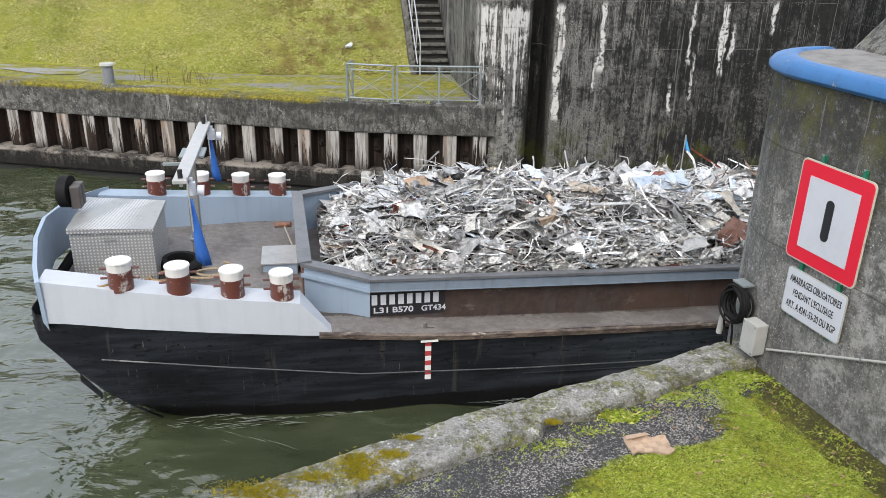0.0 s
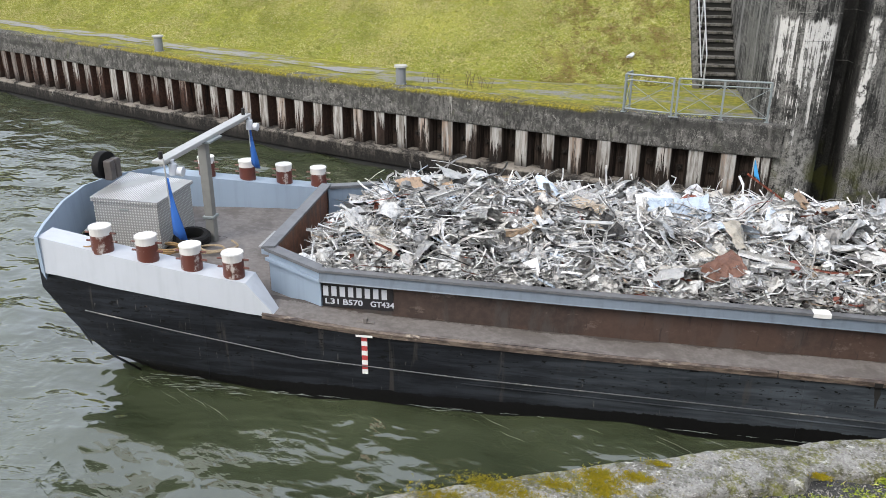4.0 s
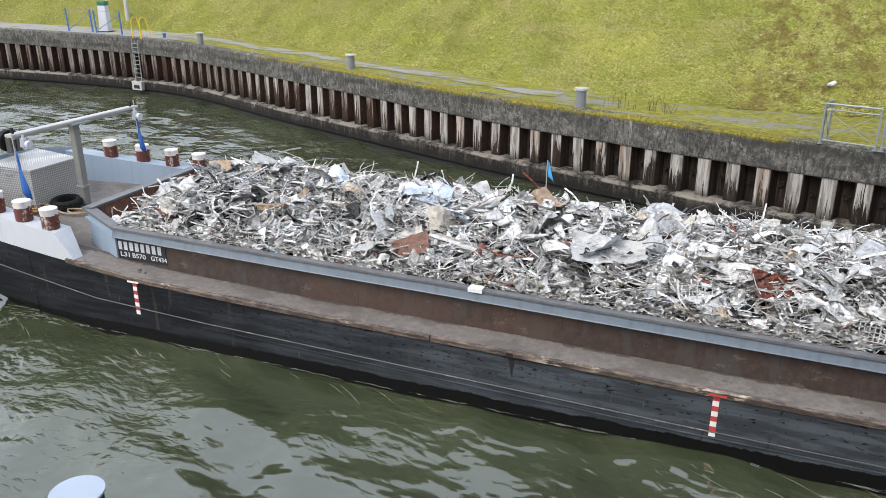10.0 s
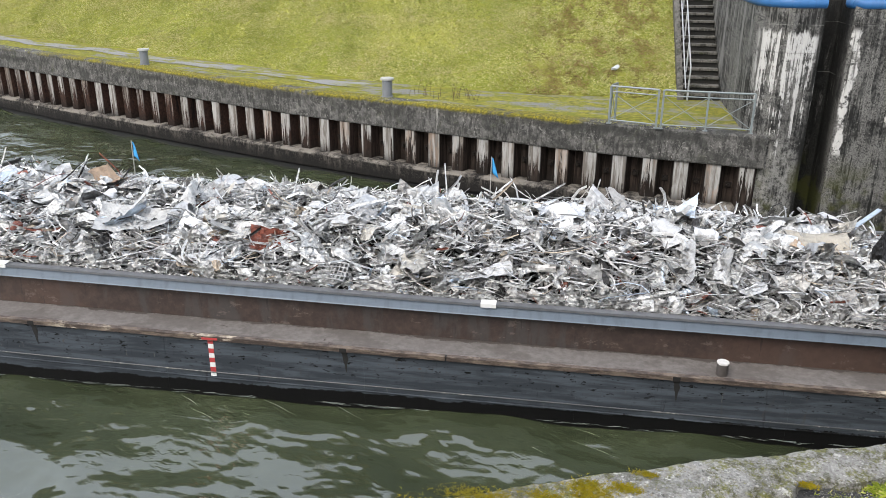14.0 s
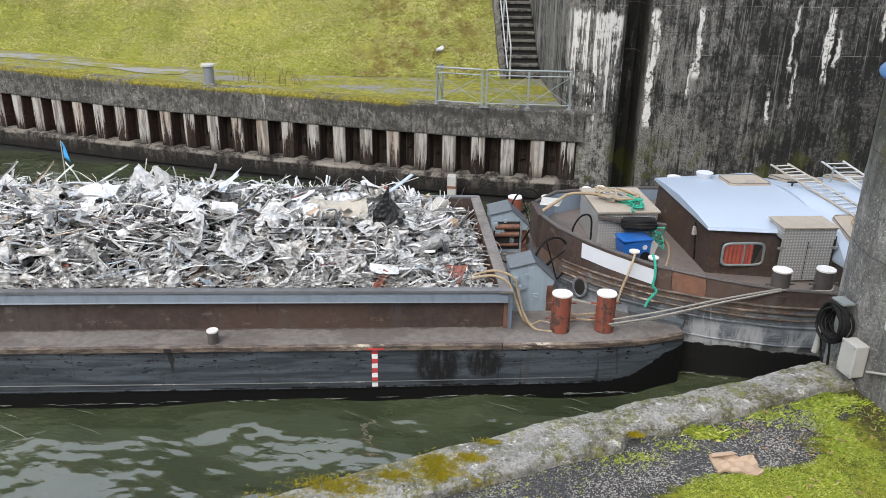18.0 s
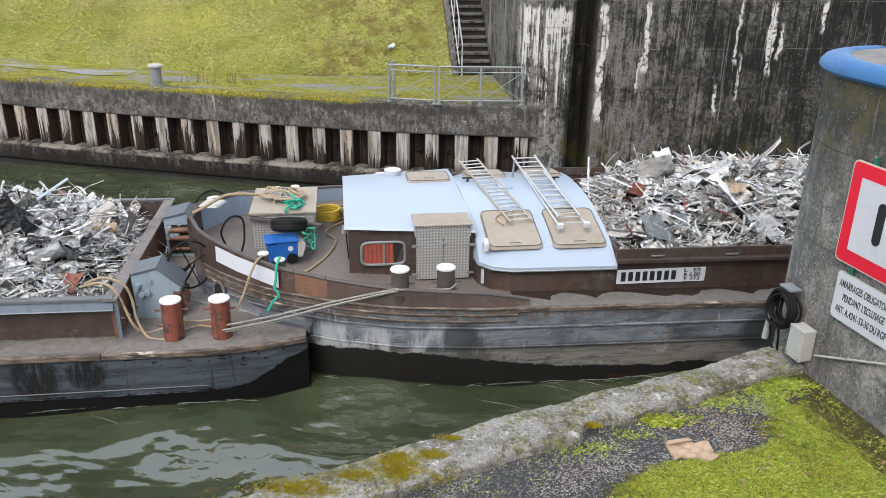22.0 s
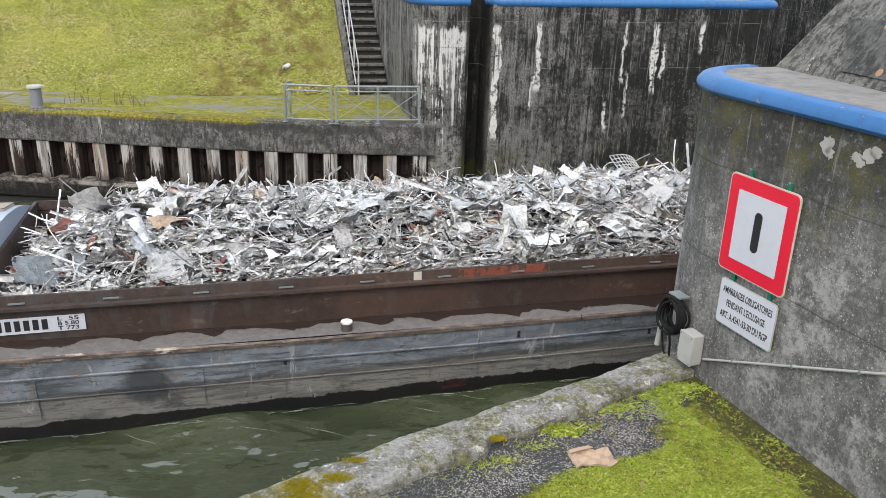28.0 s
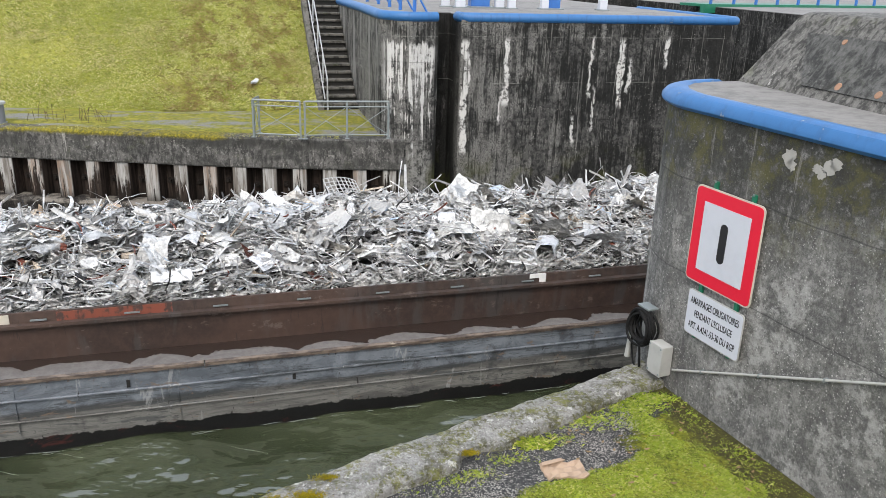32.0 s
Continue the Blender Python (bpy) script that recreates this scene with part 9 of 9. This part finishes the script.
# ---- sheet piles of the far quay, one by one ----
def build_piles():
    prof = [(-0.41, 0.37), (-0.28, 0.37), (-0.19, 0.07), (-0.17, 0.05), (0.17, 0.05), (0.19, 0.07), (0.28, 0.37), (0.41, 0.37)]
    me = Shape().loft([[(x, y, -1.4) for x, y in prof], [(x, y, 0.4) for x, y in prof], [(x, y, 1.1) for x, y in prof], [(x, y, 1.745) for x, y in prof]]).mesh("sheet_pile", M["pile"])
    bolt = Shape().box(-0.08, 0.08, 0.33, 0.369, -0.08, 0.08, 0.01).cyl((0, 0.33, 0), (0, 0.25, 0), 0.045, seg=6).mesh("tie_plate", M["pile"])
    x = 1.35
    k = 0
    rng = random.Random(9)
    while x > -75:
        y = edge_y(x)
        slope = (edge_y(x + 0.4) - edge_y(x - 0.4)) / 0.8
        a = math.atan(slope)
        ob = new("sheet_pile", me)
        ob.matrix_basis = pose(x, y + rng.uniform(-0.01, 0.01), 0, 0, 0, math.degrees(a)) @ Matrix.Diagonal((1, 1, (1.745 + lift(x)) / 1.745, 1))
        ob.parent = cap
        if x > -16 and k % 1 == 0:
            tp = new("tie_plate", bolt)
            tp.matrix_basis = pose(x + 0.4 * math.cos(a), y + 0.4 * math.sin(a), rng.uniform(1.15, 1.3), 0, rng.uniform(-20, 20), math.degrees(a))
            tp.parent = cap
        x -= 0.80 * math.cos(a)
        k += 1


build_piles()

# ---- loose things aboard ----
def ring_points(c, r, n=20, squash=1.0, wob=0.0, seed=0):
    rng = random.Random(seed)
    return [(c[0] + r * math.cos(a) * (1 + wob * rng.uniform(-1, 1)), c[1] + r * squash * math.sin(a) * (1 + wob * rng.uniform(-1, 1)), c[2] + 0.012 * rng.random()) for a in np.linspace(0, 2 * math.pi, n + 1)[:-1]]


def smooth_path(pts, n=6):
    out = []
    P = [Vector(p) for p in pts]
    for i in range(len(P) - 1):
        p0, p1, p2, p3 = P[max(0, i - 1)], P[i], P[i + 1], P[min(len(P) - 1, i + 2)]
        for k in range(n):
            t = k / n
            out.append(0.5 * ((2 * p1) + (p2 - p0) * t + (2 * p0 - 5 * p1 + 4 * p2 - p3) * t * t + (3 * p1 - p0 - 3 * p2 + p3) * t ** 3))
    out.append(P[-1])
    return out


def rope(name, label, pts, r, mat, cat="rope"):
    ob = rider(tagged(part(name, Shape().tube(smooth_path(pts), r, 7), M[mat], smooth=True), label, cat))
    return ob


def tyre(m, ro, ri, w, label):
    t = rider(thing("tyre", label, "tyre"), m)
    secs = []
    for a in np.linspace(0, 2 * math.pi, 25)[:-1]:
        c, s = math.cos(a), math.sin(a)
        prof = [(ri, -w * 0.3), (ri + 0.02, -w * 0.5), (ro - 0.04, -w * 0.5), (ro, -w * 0.32), (ro, w * 0.32), (ro - 0.04, w * 0.5), (ri + 0.02, w * 0.5), (ri, w * 0.3)]
        secs.append([(rr * c, rr * s, z) for rr, z in prof])
    secs.append(secs[0])
    part("casing", Shape().loft(secs, closed=True), M["rubber"], t, smooth=True)
    for k in range(3):
        z = (k - 1) * w * 0.22
        part("groove", Shape().tube([((ro + 0.002) * math.cos(a), (ro + 0.002) * math.sin(a), z) for a in np.linspace(0, 2 * math.pi, 25)[:-1]], 0.006, 5, True), M["dark"], t)
    return t


FD = lambda x: lerp_at(((-5.6, 1.72), (-2.5, 1.50), (-1.3, 1.36)), x)
tyre(pose(-3.75, 2.15, FD(-3.75) + 0.12, 4, 3, 0), 0.33, 0.20, 0.20, "worn black tyre lying on the foredeck")
rope("rope", "slack tan mooring rope on the foredeck", [(-4.95, 0.62, 1.74), (-5.1, 1.1, 1.71), (-4.85, 1.35, 1.71), (-4.55, 1.0, 1.70), (-4.1, 1.15, 1.67), (-3.85, 1.5, 1.65), (-4.3, 1.4, 1.68), (-4.5, 1.2, 1.69), (-3.95, 0.95, 1.66), (-3.7, 1.3, 1.64)], 0.022, "rope_tan")
rope("rope", "coil of tan rope beside the mast", [(-3.6, 1.75, 1.64), (-3.3, 1.7, 1.63), (-3.05, 1.9, 1.61), (-3.2, 2.1, 1.62), (-3.5, 1.95, 1.64), (-3.25, 1.8, 1.62), (-2.9, 2.15, 1.6), (-3.1, 2.4, 1.61)], 0.02, "rope")
rope("rope", "tan rope looped round the near bollard", [(-4.55, 0.10, 2.24), (-4.62, 0.35, 2.25), (-4.45, 0.5, 2.24), (-4.30, 0.42, 2.24), (-4.5, 0.15, 2.26), (-4.7, 0.3, 2.24)], 0.02, "rope_tan")
for s in range(3):
    rider(tagged(part("rope_coil", Shape().tube(ring_points((-3.95 + 0.02 * s, 1.55, 1.70 + 0.03 * s), 0.26 - 0.02 * s, 18, 0.8, 0.05, s), 0.018, 6, True), M["rope_tan"], smooth=True), "coil of tan rope against the deck chest", "rope", "rope coils"))
pl = rider(tagged(part("plank", Shape().box(-0.62, 0.62, -0.05, 0.05, -0.03, 0.03, 0.008), M["boll_grey"]), "dark weathered timber baulk leaning on the bow chest", "plank"), pose(25.35, 2.40, 2.08, 0, 6, -6))
hm = rider(thing("mallet", "long-handled wooden mallet leaning on the hold", "mallet"))
part("head", Shape().cyl((-2.27, 3.72, 1.74), (-1.98, 3.66, 1.76), 0.05, seg=12), M["rust"], hm, smooth=True)
part("handle", Shape().cyl((-2.11, 3.69, 1.75), (-1.94, 3.18, 1.46), 0.016, seg=8), M["woodladder"], hm, smooth=True)
# ropes of the coupling
rope("rope", "frayed hemp rope over the hold corner", [(22.3, 0.8, 1.70), (22.6, 0.75, 1.78), (22.85, 0.62, 1.72), (22.98, 0.55, 1.45), (23.1, 0.5, 1.15), (23.25, 0.6, 0.97), (23.45, 0.75, 0.95)], 0.022, "rope")
rope("rope", "second hemp rope over the hold corner", [(22.35, 0.95, 1.70), (22.65, 0.85, 1.82), (22.95, 0.75, 1.75), (23.05, 0.75, 1.5), (23.12, 0.62, 1.2), (23.3, 0.45, 0.97), (23.6, 0.36, 0.96)], 0.022, "rope")
rope("rope", "hemp rope loop on the stern deck", [(23.45, 0.75, 0.95), (23.75, 0.62, 0.95), (24.0, 0.7, 1.0), (24.28, 0.55, 1.05), (24.5, 0.6, 1.1)], 0.02, "rope")
for k, (dz, dy) in enumerate(((0.0, 0.0), (0.05, 0.05), (-0.05, 0.03))):
    rope("tow_rope", "taut coupling rope from the ship to the barge", [(24.45, 0.27 + dy, 1.12 + dz), (25.2, 0.20 + dy, 1.28 + dz), (26.2, 0.18 + dy, 1.52 + dz * 0.6), (27.15, 0.20 + dy * 0.5, 1.70 + dz * 0.4)], 0.016, "rope_grey")
rope("tow_rope", "grey rope between the ship's bollards", [(27.1, 0.2, 1.72), (27.4, 0.23, 1.68), (27.7, 0.22, 1.68), (27.95, 0.18, 1.70), (28.08, 0.36, 1.70)], 0.016, "rope_grey")
rope("rope", "tan rope hanging from the bow rail", [(25.05, 1.15, 1.98), (24.95, 0.92, 1.95), (24.85, 0.80, 1.75), (24.75, 0.75, 1.5), (24.6, 0.55, 1.2)], 0.02, "rope")
rope("rope", "knotted green rope hanging from the bow rail", [(25.32, 1.05, 1.98), (25.28, 0.80, 1.92), (25.27, 0.72, 1.75), (25.24, 0.68, 1.6), (25.30, 0.66, 1.5), (25.2, 0.64, 1.38), (25.12, 0.6, 1.25)], 0.022, "rope_green")
rope("rope", "hemp rope over the ship's stem", [(23.75, 2.6, 2.22), (24.0, 2.75, 2.32), (24.3, 2.95, 2.42), (24.7, 3.1, 2.38), (25.0, 3.2, 2.30)], 0.03, "rope")
rope("hose", "black hose loop inside the bow", [(24.35, 2.35, 1.6), (24.25, 2.3, 1.95), (24.4, 2.35, 2.2), (24.6, 2.45, 2.15), (24.62, 2.4, 1.8), (24.55, 2.3, 1.55)], 0.018, "rubber", "hose")
rope("rope", "tan rope trailing over the foredeck", [(25.3, 1.25, 1.6), (25.6, 1.35, 1.53), (26.0, 2.1, 1.5), (26.2, 2.9, 1.5), (26.0, 3.4, 1.5), (26.35, 3.9, 1.5)], 0.025, "rope")
rope("hose", "black cable loop between barge and ship", [(23.55, 3.4, 1.3), (23.75, 3.2, 1.75), (23.8, 2.9, 1.5), (23.6, 2.6, 1.1), (23.5, 2.3, 1.0)], 0.02, "rubber", "hose")
rope("hose", "slack black hose on the stern deck", [(23.1, 3.3, 0.96), (23.4, 3.0, 0.98), (23.3, 2.6, 0.97), (23.6, 2.3, 0.98), (23.45, 2.0, 0.97)], 0.022, "rubber", "hose")
rope("rope", "grey rope lying on the stern deck", [(23.2, 2.2, 0.96), (23.45, 1.95, 0.96), (23.8, 1.7, 0.96), (24.2, 1.5, 0.96), (24.7, 1.2, 0.96), (25.2, 0.95, 0.97), (25.6, 0.8, 0.97)], 0.024, "rope_grey")
rope("rope", "hemp rope between the stern bollards", [(23.62, 0.55, 1.18), (24.0, 0.62, 1.12), (24.35, 0.58, 1.15), (24.5, 0.45, 1.1)], 0.02, "rope")
# tangle on the bow chest
def tangle(name, label, c, rx, ry, rz, n, r, mat, seed):
    rng = np.random.default_rng(seed)
    pts = [(c[0] + rng.uniform(-rx, rx), c[1] + rng.uniform(-ry, ry), c[2] + rng.uniform(0, rz)) for _ in range(n)]
    return rope(name, label, pts, r, mat)


tangle("rope", "tangle of hemp rope on the bow chest", (25.25, 3.3, 2.26), 0.45, 0.45, 0.12, 26, 0.022, "rope", 3)
tangle("rope", "tangle of grey rope on the bow chest", (25.3, 3.15, 2.26), 0.4, 0.4, 0.10, 22, 0.016, "rope_grey", 4)
tangle("rope", "tangled green rope over the chest edge", (25.45, 2.75, 2.22), 0.22, 0.28, 0.18, 22, 0.016, "rope_green", 5)
tangle("rope", "tangled green rope beside the tyre", (25.75, 2.25, 1.6), 0.12, 0.3, 0.5, 14, 0.014, "rope_green", 6)
for k in range(6):
    rider(tagged(part("hose_coil", Shape().tube(ring_points((26.05, 4.0, 1.56 + 0.035 * k), 0.24, 20, 1.0, 0.02, k), 0.02, 6, True), M["rope_yellow"], smooth=True), "coil of yellow hose on the foredeck", "hose", "yellow hose coil"))
tangle("rope", "tangle of brown rope on the foredeck", (26.3, 4.3, 1.53), 0.25, 0.45, 0.08, 20, 0.024, "rope_tan", 8)
tyre(pose(25.42, 2.22, 2.10, -16, 4, 8), 0.31, 0.19, 0.22, "black tyre propped on the blue box")
fb = rider(thing("blue_box", "blue plastic tool box on wheels at the bow", "tool box"), pose(25.32, 2.0, 1.53, 0, 0, 8))
part("body", Shape().slab([(-0.30, -0.18, 0.34), (0.22, -0.18, 0.42), (0.22, 0.18, 0.42), (-0.30, 0.18, 0.34)], [(-0.27, -0.17, 0.06), (0.20, -0.17, 0.06), (0.20, 0.17, 0.06), (-0.27, 0.17, 0.06)]), M["fuelbox"], fb)
part("lid", Shape().box(-0.32, 0.24, -0.2, 0.2, 0.385, 0.42, 0.01), M["fuelbox"], fb)
part("panel", Shape().slab([(0.22, -0.16, 0.38), (0.36, -0.16, 0.30), (0.36, 0.16, 0.30), (0.22, 0.16, 0.38)], [(0.22, -0.16, 0.1), (0.30, -0.16, 0.1), (0.30, 0.16, 0.1), (0.22, 0.16, 0.1)]), M["plastic"], fb, "grey end panel")
part("badge", Shape().cyl((0.1, -0.185, 0.27), (0.1, -0.178, 0.27), 0.045, seg=14), M["sign_white"], fb)
for y in (-0.19, 0.14):
    part("wheel", Shape().cyl((0.12, y, 0.09), (0.12, y + 0.05, 0.09), 0.09, seg=16), M["rubber"], fb, smooth=True)
cv = rider(thing("folded_cover", "pale folded cover lying on the stem", "cover"))
part("sheet", Shape().slab([(23.80, 3.05, 2.22), (24.1, 2.95, 2.225), (24.22, 3.25, 2.235), (23.9, 3.38, 2.225)], [(23.78, 3.03, 2.19), (24.12, 2.92, 2.19), (24.25, 3.26, 2.2), (23.88, 3.4, 2.19)]), M["plastic"], cv)


# ladders on the house roof
def ladder(a, b, w, n, mat, label, caps=False):
    a, b = Vector(a), Vector(b)
    d = (b - a).normalized()
    s = Vector((1, 0, 0))
    s = (s - d * s.dot(d)).normalized()
    l = rider(thing("ladder", label, "ladder", group="ladders on the roof"))
    for k in (-1, 1):
        part("stile", Shape().tube([a + s * k * w / 2, b + s * k * w / 2], 0.021, 6), M[mat], l)
        if caps:
            part("end_cap", Shape().box(-0.05, 0.05, -0.06, 0.04, -0.03, 0.06, 0.01, Matrix.Translation(a + s * k * w / 2)), M["sign_white"], l)
    for k in range(n):
        p = a.lerp(b, (k + 0.5) / n)
        part("rung", Shape().cyl(p - s * w / 2, p + s * w / 2, 0.012, seg=8), M["alu"], l)


ladder((29.30, 1.30, 2.36), (28.85, 4.20, 2.62), 0.38, 17, "woodladder", "old timber-coloured ladder lying across the roof")
ladder((30.12, 1.05, 2.34), (29.98, 4.25, 2.66), 0.46, 14, "alu", "aluminium ladder lying across the roof", True)
ladder((30.12, 1.30, 2.42), (29.99, 3.30, 2.60), 0.38, 8, "alu", "sliding section of the aluminium ladder")
rope("cord", "thin brown cord tied to the ladder", [(29.0, 1.3, 2.30), (28.9, 1.5, 2.34), (29.05, 1.65, 2.38), (29.2, 1.45, 2.36), (29.05, 1.35, 2.33), (29.25, 1.7, 2.42)], 0.01, "rope_tan")


# flags on thin staffs along the far side of the hold
def flag(x, y, z0, z1):
    f = rider(thing("flag", "small light blue flag on a thin staff", "flag", group="blue flags on the barge"))
    part("staff", Shape().cyl((x, y, z0), (x + 0.02, y, z1), 0.012, seg=6), M["greysteel"], f)
    c = part("cloth", Shape().loft([[(x + 0.03 + 0.02 * t, y + 0.02 * math.sin(5 * t), z1 - 0.02 - 0.32 * t), (x + 0.05 + 0.13 * t, y + 0.03 * math.sin(4 * t + 1), z1 - 0.04 - 0.42 * t)] for t in np.linspace(0, 1, 7)]), M["flag_light"], f, smooth=True)
    md = c.modifiers.new("thickness", "SOLIDIFY")
    md.thickness = 0.005


flag(6.45, 5.30, 1.6, 2.86)
flag(14.38, 5.35, 1.6, 2.82)


# foam streaks drawn out along the hulls
def wake(x0, x1, n, seed, side, label):
    rng = np.random.default_rng(seed)
    v, f = [], []
    for q in range(n):
        x = rng.uniform(x0, x1)
        if q % 7 == 0:
            # long thin lines spreading off the hull
            off, l, w, lean = rng.uniform(0.0, 0.5), rng.uniform(0.25, 0.7), rng.uniform(0.003, 0.007), rng.uniform(-0.75, -0.45)
        else:
            off, l, w, lean = abs(rng.normal(0, 0.035)), rng.uniform(0.1, 0.5), rng.uniform(0.004, 0.012), 0.0
        y = side(x) - off
        b = len(v)
        k = 9
        for i in range(k + 1):
            t = i / k
            ww = w * math.sin(math.pi * min(0.97, max(0.03, t))) * (0.5 + 0.5 * abs(math.sin(5 * t + x * 3)))
            px, py = x + l * t, y + lean * l * t + 0.010 * math.sin(7 * t + x)
            v += [(px, py - ww, 0.045), (px, py + ww, 0.045)]
        f += [(b + 2 * i, b + 2 * i + 2, b + 2 * i + 3, b + 2 * i + 1) for i in range(k)]
    ob = new("wake_foam", numpy_mesh("wake_foam", v, f, M["foam"]))
    rider(tagged(ob, label, "foam", kind="stuff"))


wake(-4.0, 25.0, 170, 41, lambda x: 0.0 if x > -3 else 0.2, "thin white foam streaks beside the moving barge")
wake(-3.9, -2.2, 26, 43, lambda x: 0.12 - 0.25 * abs(math.sin(x * 9)), "white bow-wave foam at the barge's stem")
wake(25.7, 52, 130, 42, lambda x: plan2(x), "thin white foam streaks beside the moving ship")

# ---- movement ----
CONVOY = [(0, 1.76), (2, -0.52), (4, -2.95), (6, -5.46), (8, -8.01), (10, -10.62), (12, -13.12), (14, -15.75), (16, -18.36), (18, -20.99), (20, -23.65), (22, -26.37), (24, -29.09), (26, -31.81), (28, -34.59), (30, -37.39), (32, -40.19)]


def convoy_pose(t, u):
    d = (10.43 + 0.0265 * t) * math.cos(HEAD)
    return pose(u * UX - d * UY, u * UY + d * UX, 0, 0, 0, 9.5)


def motions():
    for ob, m in RIDERS:
        walk(ob, [(t, convoy_pose(t, u) @ m) for t, u in CONVOY])
    walk(water, [(0, pose(0, 0, 0)), (16, pose(-2.4, -0.5, 0)), (32, pose(-4.8, -1.0, 0))])


motions()
